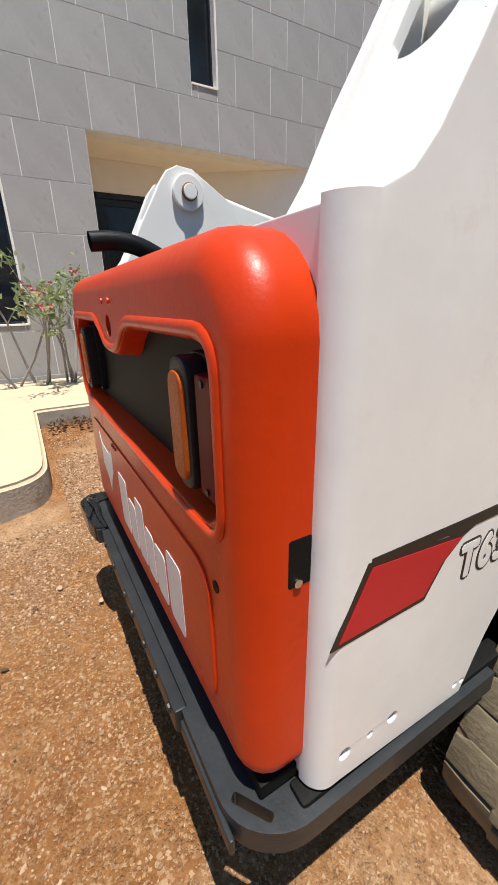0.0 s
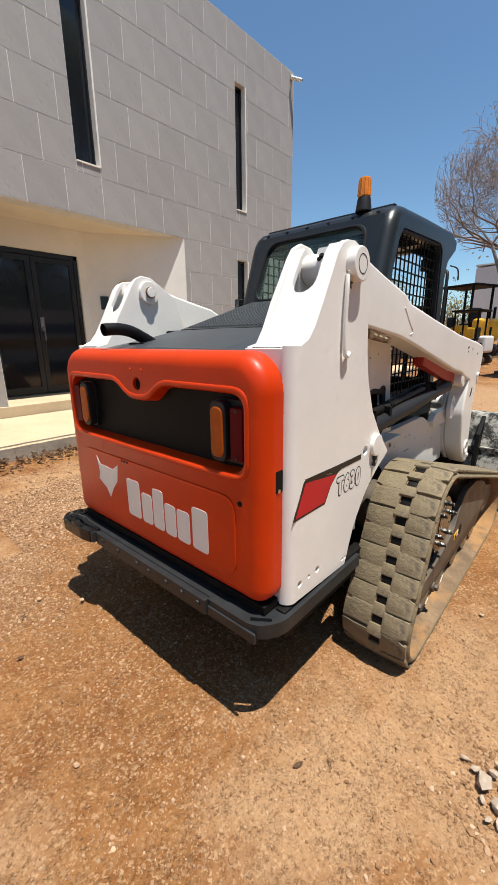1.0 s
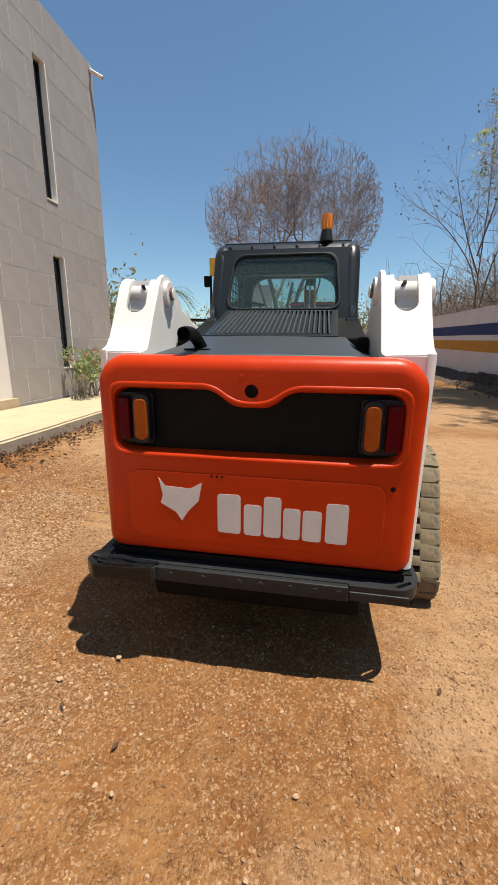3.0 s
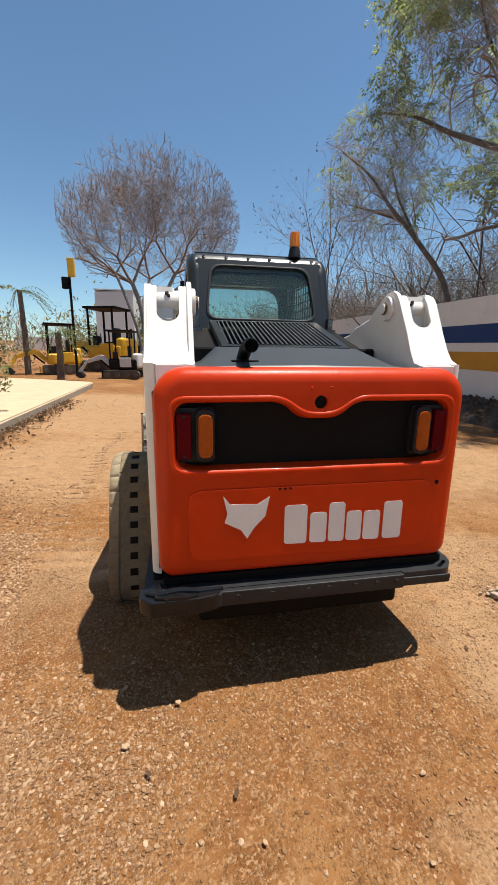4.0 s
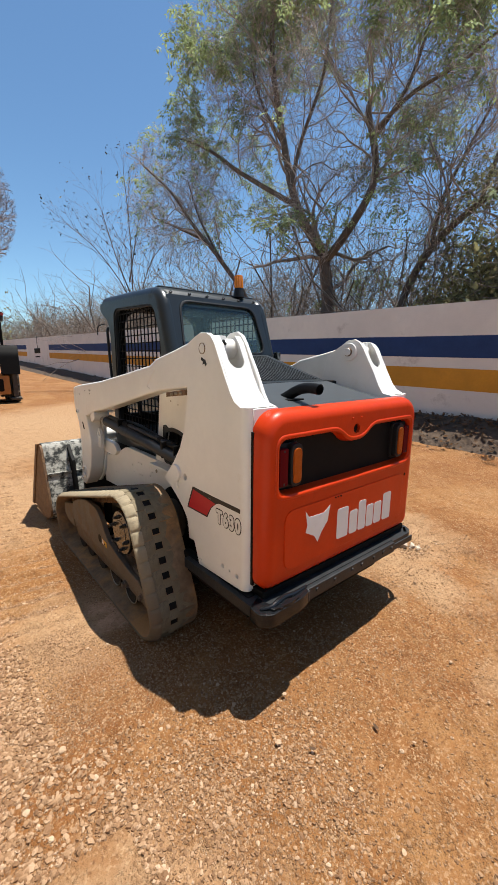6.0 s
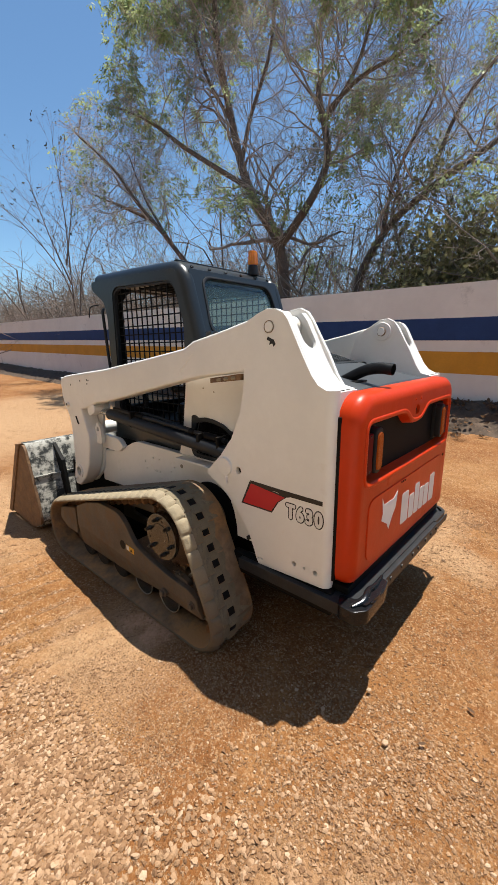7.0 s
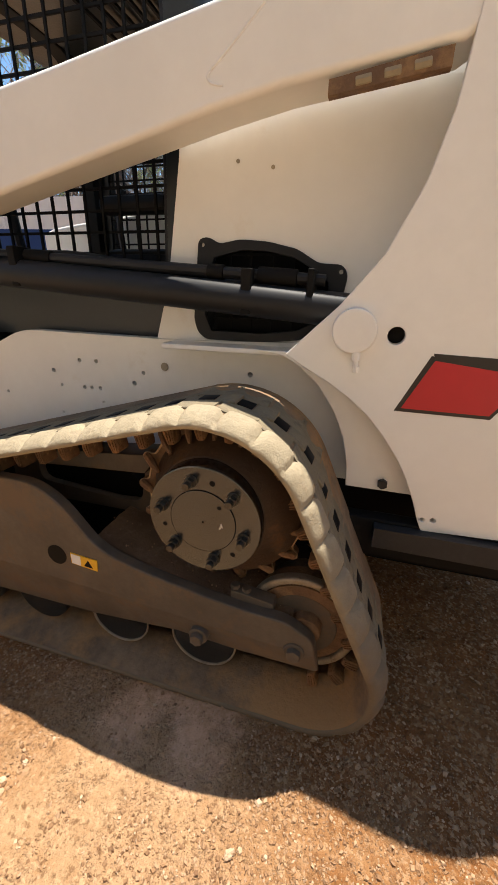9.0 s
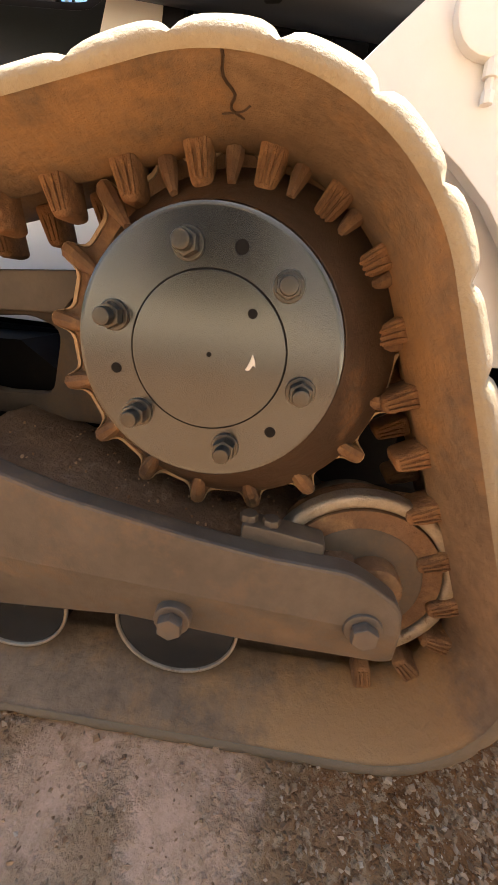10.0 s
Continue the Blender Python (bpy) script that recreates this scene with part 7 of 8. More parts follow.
def leaf_sprays(name, rng, tips, many, material, parent, leaflet=0.125, stalk=0.34):
    """Drooping sprays of paired narrow leaflets at twig ends."""
    verts, faces = [], []
    for p, d in tips:
        for _ in range(many):
            ax = (d * 0.5 + Vector((rng.gauss(0, 0.6), rng.gauss(0, 0.6), rng.gauss(0.1, 0.35)))).normalized()
            ln = stalk * rng.uniform(0.6, 1.25)
            o = p.copy()
            for k in range(4):
                ax = (ax + Vector((0, 0, -0.28))).normalized()
                o = o + ax * (ln / 4)
                flat = ax.cross(Vector((0, 0, 1)))
                flat = flat.normalized() if flat.length > 0.05 else Vector((1, 0, 0))
                for sgn in (-1, 1):
                    u = (flat * sgn + ax * 0.55 + Vector((rng.gauss(0, 0.25), rng.gauss(0, 0.25), rng.gauss(-0.45, 0.25)))).normalized()
                    w = u.cross(ax).cross(u)
                    w = w.normalized() if w.length > 0.01 else ax
                    le = leaflet * rng.uniform(0.7, 1.2)
                    hw = le * 0.20
                    m = len(verts)
                    verts += [tuple(o), tuple(o + u * le * 0.5 + w * hw), tuple(o + u * le), tuple(o + u * le * 0.5 - w * hw)]
                    faces.append((m, m + 1, m + 2, m + 3))
    return raw(name, verts, faces, material, parent)


def hanging_vines(rng, starts, count):
    """Long thin dry creepers that hang and loop from the limbs."""
    segs = []
    for _ in range(count):
        p = rng.choice(starts) + Vector((rng.gauss(0, 0.25), rng.gauss(0, 0.25), rng.gauss(0, 0.2)))
        d = Vector((rng.gauss(0, 0.5), rng.gauss(0, 0.5), -0.8)).normalized()
        r = rng.uniform(0.003, 0.007)
        for _ in range(rng.randint(7, 16)):
            d = (d + Vector((rng.gauss(0, 0.28), rng.gauss(0, 0.28), rng.gauss(-0.06, 0.25)))).normalized()
            q = p + d * rng.uniform(0.12, 0.30)
            if q.z < 2.2:
                break
            segs.append((p, q, r, r))
            p = q
    return {0: segs}


def roadside_tree(label, seed, limbs, env, caps, kids, share, many, start=0.3, low=3.4, vines=0):
    """Half-bare tree: bent main limbs, a tangle of fine twigs and creepers, drooping leaf sprays at the outer ends."""
    t = thing("roadside_tree", label, "tree", (0, 0, 0))
    rng = random.Random(seed)
    by, tips, along = {}, [], []
    for pts, r0, r1 in limbs:
        for p, d, r, q in guided(by, 5, pts, r0, r1, 5):
            if p.z > low:
                along.append(p)
            if q < start or p.z < low:
                continue
            for _ in range(1 if q < 1 else 3):
                away = Vector((rng.gauss(0, 0.8), rng.gauss(0, 0.8), rng.gauss(0.25, 0.4)))
                spread_limbs(rng, p, (d * 0.6 + away).normalized(), r * 0.36, 3, env, by, tips, kids, caps, 50, 0.012, 0.27)
    limbs_to_object("trunk", {5: by.pop(5)}, BARK, t)
    limbs_to_object("fine_branching", by, TWIG, t, least=0.0036)
    if vines:
        tagged(limbs_to_object("creepers", hanging_vines(rng, along, vines), TWIG, t), kind="stuff")
    c, rad = env[:2]

    def outer(p):
        v = Vector([(p[i] - c[i]) / rad[i] for i in range(3)])
        clump = noise.noise(p * 0.7 + Vector((seed, 0, 0)))
        return v.length + 0.25 * v.z + 1.1 * clump > share and rng.random() < 0.42
    leaf_sprays("crown", rng, [q for q in tips if outer(q[0])], many, LEAF, t)


roadside_tree("large half-bare tree with thin green leaf sprays behind the wall", 23,
              [([(7.7, 6.45, 0.0), (7.7, 6.50, 3.0), (7.7, 6.75, 4.45)], 0.19, 0.16),
               ([(7.7, 6.75, 4.4), (7.7, 7.85, 6.0), (7.8, 8.6, 8.1), (7.7, 9.0, 10.2), (7.9, 9.2, 12.4)], 0.15, 0.05),
               ([(7.7, 8.1, 6.6), (7.9, 7.9, 7.8), (8.2, 7.4, 9.4), (8.3, 7.3, 11.4)], 0.07, 0.03),
               ([(7.7, 6.65, 4.2), (7.9, 5.8, 5.2), (8.1, 5.45, 6.2), (8.0, 5.70, 7.6), (8.2, 5.75, 8.0)], 0.12, 0.06),
               ([(8.1, 5.55, 7.0), (8.5, 5.0, 8.0), (8.8, 4.8, 9.0), (9.0, 4.7, 9.8)], 0.06, 0.025),
               ([(8.1, 5.5, 7.2), (8.3, 4.7, 7.7), (8.5, 3.8, 7.9), (8.6, 3.0, 8.2)], 0.06, 0.025),
               ([(7.7, 7.9, 6.0), (7.0, 9.6, 7.2), (6.5, 10.7, 8.1), (5.9, 11.8, 8.7)], 0.08, 0.03),
               ([(7.8, 8.5, 7.8), (7.6, 9.1, 8.8), (7.5, 9.5, 9.7), (7.4, 9.7, 10.6)], 0.06, 0.022)],
              ((7.5, 7.5, 8.2), (3.6, 4.5, 5.2), 0.4, 1.2), (0.45, 0.75, 1.3, 2.1), (0, 2, 1, 1), 0.97, 3, vines=190)
roadside_tree("thin leaning half-bare tree with green leaf sprays behind the wall", 29,
              [([(7.4, 8.9, 0.0), (7.2, 9.3, 3.0), (6.7, 10.2, 4.6), (6.2, 11.2, 5.9), (5.8, 11.9, 7.0), (5.2, 12.8, 8.0)], 0.10, 0.03),
               ([(6.3, 11.0, 5.5), (6.0, 12.0, 6.0), (5.6, 13.0, 6.5)], 0.045, 0.02),
               ([(6.7, 10.2, 4.6), (6.6, 11.4, 6.2), (6.5, 12.0, 7.6)], 0.05, 0.02)],
              ((6.0, 11.9, 6.8), (1.8, 2.4, 2.2), 0.4, 1.15), (0.4, 0.7, 1.2, 1.8), (0, 1, 1, 1), 0.95, 1, low=4.4, vines=110)
roadside_tree("half-bare leaning tree with sparse green leaves behind the wall", 31,
              [([(8.6, 5.0, 0.0), (8.6, 4.75, 2.8), (8.7, 4.1, 4.2), (8.8, 3.1, 5.0), (9.0, 2.0, 5.6), (9.2, 0.6, 6.4)], 0.12, 0.05),
               ([(8.7, 4.1, 4.2), (8.9, 4.0, 5.4), (9.1, 3.6, 6.4), (9.2, 3.2, 7.2)], 0.06, 0.025),
               ([(8.8, 3.1, 5.0), (9.0, 2.6, 6.6), (9.2, 1.4, 7.9)], 0.06, 0.025)],
              ((9.0, 2.0, 6.4), (3.0, 4.6, 4.0), 0.4, 1.25), (0.45, 0.7, 1.1, 1.7), (0, 1, 1, 1), 1.0, 2, vines=40)


def sapling():
    t = thing("sapling", "thin leggy sapling with few dark leaves behind the wall", "tree", (0, 0, 0))
    rng = random.Random(5)
    by, tips = {}, []
    env = ((6.3, 17.3, 7.0), (3.2, 3.2, 3.6), 0.5, 1.1)
    for pts in ([(6.7, 17.3, 0), (6.6, 17.3, 4.0), (6.6, 17.3, 7.0), (6.45, 17.3, 9.6)], [(6.7, 17.4, 0), (6.6, 17.4, 3.8), (5.3, 17.5, 6.0), (4.0, 17.6, 7.0)], [(6.6, 17.2, 0), (6.9, 17.2, 4.0), (7.5, 17.1, 6.0), (8.3, 17.0, 7.0)], [(6.6, 17.3, 4.2), (5.9, 17.2, 5.8), (5.3, 17.2, 7.8)], [(6.45, 17.3, 5.0), (6.8, 17.3, 6.6), (7.1, 17.3, 8.0)]):
        for p, d, r, q in guided(by, 5, pts, 0.038, 0.010, 4):
            if q > 0.35:
                for _ in range(2):
                    spread_limbs(rng, p, (d + Vector((rng.gauss(0, 0.6), rng.gauss(0, 0.6), 0.15))).normalized(), r * 0.6, 1, env, by, tips, (0, 2), (0.7, 1.6), 34, 0.05, 0.08)
    limbs_to_object("trunk", {5: by.pop(5)}, BARK, t)
    tagged(limbs_to_object("fine_branching", by, BARK, t), kind="stuff")
    leaf_cloud("crown", rng, tips, 2, 0.12, DARKLEAF, t, pick=lambda p: rng.random() < 0.45, loose=0.02)


sapling()


def thicket(name, seed, count, area, height, label, thick=1.0):
    """Dry scrub in one object: many thin stems with crooked twigs."""
    rng = random.Random(seed)
    by = {}
    for _ in range(count):
        x, y = rng.uniform(area[0], area[1]), rng.uniform(area[2], area[3])
        h = height * rng.uniform(0.55, 1.15)
        grow(rng, Vector((x, y, ground_height(x, y) - 0.1)), Vector((rng.gauss(0, 0.25), rng.gauss(0, 0.25), 1)).normalized(), h, (0.009 + 0.005 * h) * thick, 2, by, [], (0, 2, 2), 40, 0.46, 0.02, 0.20)
    ob = limbs_to_object(name, by, SCRUBTWIG, None)
    tagged(ob, label, "scrub", kind="stuff")


def twig_mist(name, seed, count, area, top, label, long=0.7, thick=0.006):
    """Tangle of short crooked twigs, thinning upwards."""
    rng = np.random.default_rng(seed)
    x, y = rng.uniform(area[0], area[1], count), rng.uniform(area[2], area[3], count)
    crest = top * np.array([0.78 + 0.45 * noise.noise((a * 0.35, b * 0.35, 3)) + 0.25 * noise.noise((a * 1.3, b * 1.3, 6)) for a, b in zip(x, y)])
    z = 0.4 + (crest - 0.4) * rng.random(count) ** 0.8
    z += np.array([ground_height(a, b) for a, b in zip(x, y)])
    d = rng.normal(0, 1, (count, 3)) + np.array([0, 0, 0.7])
    d /= np.linalg.norm(d, axis=1, keepdims=True)
    ln = long * rng.uniform(0.4, 1.3, count)
    p = np.stack([x, y, z], 1)
    mid = p + d * ln[:, None] * 0.5
    end = mid + (d + rng.normal(0, 0.35, (count, 3))) * ln[:, None] * 0.5
    r = thick * rng.uniform(0.6, 1.5, count)
    half = count // 3
    segs = [(a, b, q, q * 0.6) for a, b, q in zip(p, end, r)][half:] + [(a, b, q, q * 0.8) for a, b, q in zip(p[:half], mid, r)] + [(b, c, q * 0.8, q * 0.4) for b, c, q in zip(mid[:half], end, r)]
    v, f = sticks(segs, 3)
    tagged(raw(name, v.tolist(), f.tolist(), SCRUBTWIG, smooth=True), label, "scrub", kind="stuff")


thicket("scrub", 41, 340, (8.2, 15, -8, 24), 5.2, "dense dry grey-brown scrub behind the yard wall")
thicket("scrub", 42, 260, (8.4, 22, 22, 60), 5.6, "dense dry grey-brown scrub behind the yard wall", 1.5)
thicket("scrub", 43, 160, (-28, 14, 60, 76), 5.0, "dry scrub beyond the gate", 2.0)
twig_mist("dry_brush", 44, 28000, (7.6, 14, -8, 26), 5.6, "tangle of dry grey-brown twigs behind the yard wall")
twig_mist("dry_brush", 45, 14000, (7.2, 20, 26, 62), 5.6, "tangle of dry grey-brown twigs behind the yard wall", 1.1, 0.012)


def bushes_green(name, seed, centre, spread, count, size, label):
    rng = random.Random(seed)
    tips = []
    for _ in range(count):
        v = Vector((rng.gauss(0, 0.42), rng.gauss(0, 0.42), abs(rng.gauss(0, 0.5))))
        p = Vector(centre) + Vector((v.x * spread[0], v.y * spread[1], v.z * spread[2]))
        tips.append((p, Vector((0, 0, 1))))
    ob = leaf_cloud(name, rng, tips, 4, size, OLIVE, None, droop=0.1, loose=0.2)
    tagged(ob, label, "bush", kind="stuff")


bushes_green("green_bushes", 51, (9.0, 2.2, 1.9), (1.4, 2.2, 2.4), 3200, 0.165, "dense olive green bushes behind the yard wall")
bushes_green("creeper_clump", 55, (8.6, 3.0, 4.9), (0.8, 1.1, 0.9), 260, 0.10, "olive green creeper hanging in the trees behind the wall")
bushes_green("creeper_clump", 56, (8.3, 5.9, 6.0), (0.5, 0.6, 0.9), 200, 0.09, "olive green creeper hanging in the trees behind the wall")
bushes_green("green_bushes", 52, (-13.5, 24, 0.6), (4.0, 4.0, 4.2), 1500, 0.28, "green bushes beyond the building")
bushes_green("green_bushes", 53, (-5.5, 48, 1.0), (9.0, 3.0, 5.0), 1500, 0.45, "green trees at the end of the yard")
bushes_green("green_bushes", 54, (3.2, 66, 1.5), (12.0, 3.0, 5.0), 1800, 0.5, "grey-green trees beyond the gate")


def palm(at, seed, height, fronds=16):
    t = thing("palm", "small fan palm with ragged green fronds", "palm", (0, 0, 0))
    rng = random.Random(seed)
    base = Vector(at)
    bm = bmesh.new()
    pipe(bm, [base, base + Vector((0.05, 0, height * 0.5)), base + Vector((0.0, 0.05, height))], [0.16, 0.13, 0.11], 10)
    part("trunk", bm, BARK, t)
    top = base + Vector((0, 0.05, height))
    for i in range(fronds):
        a = rng.uniform(0, 2 * math.pi)
        rise = rng.uniform(-0.3, 1.2)
        verts, faces = [], []
        out = Vector((math.cos(a), math.sin(a), 0))
        prev = None
        for j in range(9):
            q = j / 8
            c = top + out * 1.5 * q + Vector((0, 0, rise * q - 1.1 * q * q))
            side = Vector((-out.y, out.x, 0))
            for s in (-1, 1):
                k = len(verts)
                tip = c + side * s * (0.45 * math.sin(math.pi * min(1, q + 0.15))) + out * 0.25 + Vector((0, 0, -0.12))
                verts += [tuple(c), tuple(c + out * 0.05), tuple(tip)]
                faces.append((k, k + 1, k + 2))
            if prev:
                k = len(verts)
                verts += [tuple(prev + side * 0.015), tuple(prev - side * 0.015), tuple(c - side * 0.012), tuple(c + side * 0.012)]
                faces.append((k, k + 1, k + 2, k + 3))
            prev = c
        raw("frond", verts, faces, PALM, t)


palm((-10.4, 19.5, 0.0), 61, 4.1)
palm((-8.1, 20.5, 0.0), 62, 4.3)
palm((-5.35, 16.2, 0.2), 63, 1.9)


def flower_bush(at, seed, height, spread, count):
    t = thing("flowering_shrub", "leggy pink flowering shrub at the foot of the building", "shrub", (0, 0, 0), group="flowering shrubs")
    rng = random.Random(seed)
    by, tips = {}, []
    for _ in range(count):
        p = Vector(at) + Vector((rng.uniform(-0.12, 0.12), rng.uniform(-spread, spread) * 0.5, 0))
        grow(rng, p, Vector((rng.gauss(0.1, 0.22), rng.gauss(0, 0.35), 1)).normalized(), height * rng.uniform(0.6, 0.95), 0.016, 1, by, tips, 1, 38, 0.42, 0.02, 0.12)
    limbs_to_object("branching", by, PALEBARK, t, 5)
    leaf_cloud("leaves", rng, tips, 22, 0.085, LEAF, t, droop=-0.1, loose=0.05)
    verts, faces = [], []
    for p, d in tips[::2]:
        for _ in range(5):
            o = p + Vector((rng.gauss(0, 0.045), rng.gauss(0, 0.045), rng.gauss(0.03, 0.03)))
            for k in range(5):
                a = 2 * math.pi * k / 5 + rng.uniform(-0.2, 0.2)
                u = Vector((0.6, math.cos(a), math.sin(a))).normalized()
                w = Vector((0, -math.sin(a), math.cos(a)))
                n = len(verts)
                verts += [tuple(o), tuple(o + u * 0.016 + w * 0.009), tuple(o + u * 0.028), tuple(o + u * 0.016 - w * 0.009)]
                faces.append((n, n + 1, n + 2, n + 3))
    tagged(raw("blossom", verts, faces, PINK, t), kind="stuff")


flower_bush((-4.12, -0.05, walk_height(-4.12)), 71, 1.25, 0.8, 9)
flower_bush((-4.05, 5.5, walk_height(-4.05)), 72, 0.75, 0.9, 20)

# machines standing further up the yard


def digger_tyre(parent, at, r, w, name="wheel"):
    bm = bmesh.new()
    rod(bm, (-w / 2, 0, 0), (w / 2, 0, 0), r, 32, w * 0.18)
    x = part(name, bm, TYRE, parent, "large dusty lugged tyre")
    x.location = at
    for i in range(18):
        a = 2 * math.pi * i / 18
        bm = bmesh.new()
        for s in (-1, 1):
            box(bm, (0.0, -0.04, r - 0.03), (s * w * 0.48, 0.05, r + 0.035), 0.01, Matrix.Rotation(a + s * 0.06, 4, "X"))
        part("lug", bm, TYRE, x)
    bm = bmesh.new()
    rod(bm, (-w * 0.35, 0, 0), (w * 0.35, 0, 0), r * 0.55, 24, 0.02)
    part("rim", bm, ORANGEYEL, x)


def backhoe():
    b = thing("backhoe_loader", "faded orange backhoe loader with a black canopy, seen from behind", "backhoe", (-0.05, 14.6, 0.0))
    b.rotation_euler = (0, 0, radians(-8))
    for s in (-1, 1):
        digger_tyre(b, (s * 0.82, 0.1, 0.72), 0.70, 0.46)
        digger_tyre(b, (s * 0.78, 2.3, 0.45), 0.43, 0.30)
        part("fender", prism(bmesh.new(), fillet([(-0.86, 0.95), (-0.80, 1.60), (-0.62, 1.88), (0.6, 1.86), (0.9, 1.3), (0.84, 1.25), (0.55, 1.66), (-0.45, 1.66), (-0.66, 1.45), (-0.74, 0.95)], [0.02, 0.1, 0.1, 0.1, 0.02, 0.02, 0.1, 0.1, 0.1, 0.02], 3), "x", s * 0.56, s * 1.10, bevel=0.015), BLACK, b, "scuffed black mudguard")
    bm = bmesh.new()
    box(bm, (-0.5, -0.5, 0.45), (0.5, 2.6, 1.05), 0.04)
    box(bm, (-0.42, 1.2, 1.0), (0.42, 2.9, 1.6), 0.06)
    part("body", bm, BLACK, b, "dusty black body")
    bm = bmesh.new()
    box(bm, (-0.78, -0.78, 0.30), (0.78, -0.52, 0.92), 0.03)
    frame_part = part("stabiliser_frame", bm, ORANGEYEL, b, "worn orange rear frame")
    for x0, x1 in ((-0.60, -0.28), (0.28, 0.60)):
        part("frame_recess", prism(bmesh.new(), fillet([(x0, 0.40), (x1, 0.40), (x1, 0.80), (x0, 0.80)], 0.05), "y", -0.784, -0.775), BLACK, frame_part, smooth=0)
    for x in (-0.18, -0.06, 0.06, 0.18):
        part("hose", pipe(bmesh.new(), curve_points([(x, -0.60, 0.85), (x * 1.4, -0.90, 0.95), (x * 1.2, -0.95, 0.60), (x, -0.80, 0.45)], 5), 0.022, 6), SEATBLK, frame_part)
    for s in (-1, 1):
        bm = bmesh.new()
        box(bm, (s * 0.92 - 0.07, -0.78, 0.2), (s * 0.92 + 0.07, -0.6, 1.35), 0.02)
        box(bm, (s * 0.92 - 0.16, -0.85, 0.12), (s * 0.92 + 0.16, -0.5, 0.2), 0.02)
        part("stabiliser", bm, TYRE, b)
        for y in (-0.35, 0.95):
            part("canopy_post", box(bmesh.new(), (s * 0.68 - 0.04, y - 0.05, 1.2), (s * 0.68 + 0.04, y + 0.05, 2.78), 0.01), BLACK, b)
    part("canopy", box(bmesh.new(), (-0.80, -0.55, 2.76), (0.80, 1.15, 2.92), 0.03), BLACK, b, "flat black canopy with a worn red rim")
    part("canopy_edge", box(bmesh.new(), (-0.82, -0.57, 2.80), (0.82, -0.54, 2.88), 0.005), REDARM, b)
    bm = bmesh.new()
    box(bm, (-0.28, 0.15, 1.05), (0.28, 0.6, 1.25), 0.05)
    box(bm, (-0.25, 0.55, 1.2), (0.25, 0.7, 1.85), 0.05)
    part("seat", bm, SEATBLK, b)
    # boom, folded upright behind the canopy
    bm = bmesh.new()
    for x0, x1 in ((-0.20, -0.155), (0.155, 0.20)):
        prism(bm, [(-0.80, 0.95), (-0.55, 0.95), (-0.60, 2.0), (-0.75, 3.35), (-0.95, 3.50), (-1.05, 3.25), (-0.98, 2.1)], "x", x0, x1, bevel=0.010)
    prism(bm, [(-0.60, 1.0), (-0.64, 2.0), (-0.80, 3.3), (-0.84, 3.3), (-0.70, 2.0), (-0.66, 1.0)], "x", -0.16, 0.16)
    boom = part("boom", bm, ORANGEYEL, b, "faded orange boom folded upright")
    part("boom_cylinder", rod(bmesh.new(), (0, -1.02, 1.55), (0, -0.98, 2.75), 0.075, 14, 0.01), CHROME, boom, "bright hydraulic cylinder")
    part("boom_rod", rod(bmesh.new(), (0, -0.99, 2.70), (0, -0.96, 3.4), 0.04, 12), CHROME, boom)
    bm = bmesh.new()
    prism(bm, fillet([(-1.10, 1.45), (-0.60, 1.45), (-0.58, 2.20), (-0.80, 2.36), (-1.10, 2.25)], 0.06, 3), "x", -0.30, -0.20, bevel=0.01)
    prism(bm, fillet([(-1.10, 1.45), (-0.60, 1.45), (-0.58, 2.20), (-0.80, 2.36), (-1.10, 2.25)], 0.06, 3), "x", 0.20, 0.30, bevel=0.01)
    rod(bm, (-0.34, -0.88, 2.18), (0.34, -0.88, 2.18), 0.06, 14, 0.01)
    rod(bm, (-0.34, -0.88, 1.62), (0.34, -0.88, 1.62), 0.06, 14, 0.01)
    part("swing_bracket", bm, ORANGEYEL, b, "orange swing bracket with heavy pins")
    for x in (-0.17, 0.17):
        part("hydraulic_line", pipe(bmesh.new(), [(x, -1.06, 1.6), (x, -1.0, 2.6), (x * 0.9, -1.0, 3.5)], 0.02, 6), SEATBLK, boom)
    for sx in (-1, 1):
        part("work_lamp", box(bmesh.new(), (sx * 0.70 - 0.06, -0.62, 2.66), (sx * 0.70 + 0.06, -0.54, 2.76), 0.012), SEATBLK, b)
    part("boom_head", box(bmesh.new(), (-0.16, -1.05, 3.45), (0.16, -0.70, 3.85), 0.03), BLACK, b)
    hose = curve_points([(0.1, -0.9, 3.7), (0.22, -0.95, 4.05), (0.32, -0.9, 3.9), (0.3, -0.85, 3.5), (0.15, -0.8, 3.0)], 5)
    part("hose", pipe(bmesh.new(), hose, 0.025, 6), SEATBLK, b)
    bm = bmesh.new()
    prism(bm, [(-1.0, 1.35), (-1.4, 1.45), (-1.55, 1.1), (-1.35, 0.72), (-1.0, 0.70), (-1.15, 0.8), (-1.35, 1.1), (-1.2, 1.3)], "x", -0.28, 0.28, bevel=0.01)
    part("digging_bucket", bm, STEEL, b)
    part("swing_post", box(bmesh.new(), (-0.2, -0.85, 0.6), (0.2, -0.5, 1.35), 0.04), TYRE, b)
    bm = bmesh.new()
    prism(bm, fillet([(2.9, 0.12), (2.95, 0.9), (3.15, 1.0), (3.7, 0.2), (3.6, 0.1)], 0.05), "x", -1.1, 1.1)
    part("front_bucket", bm, ORANGEYEL, b)


backhoe()


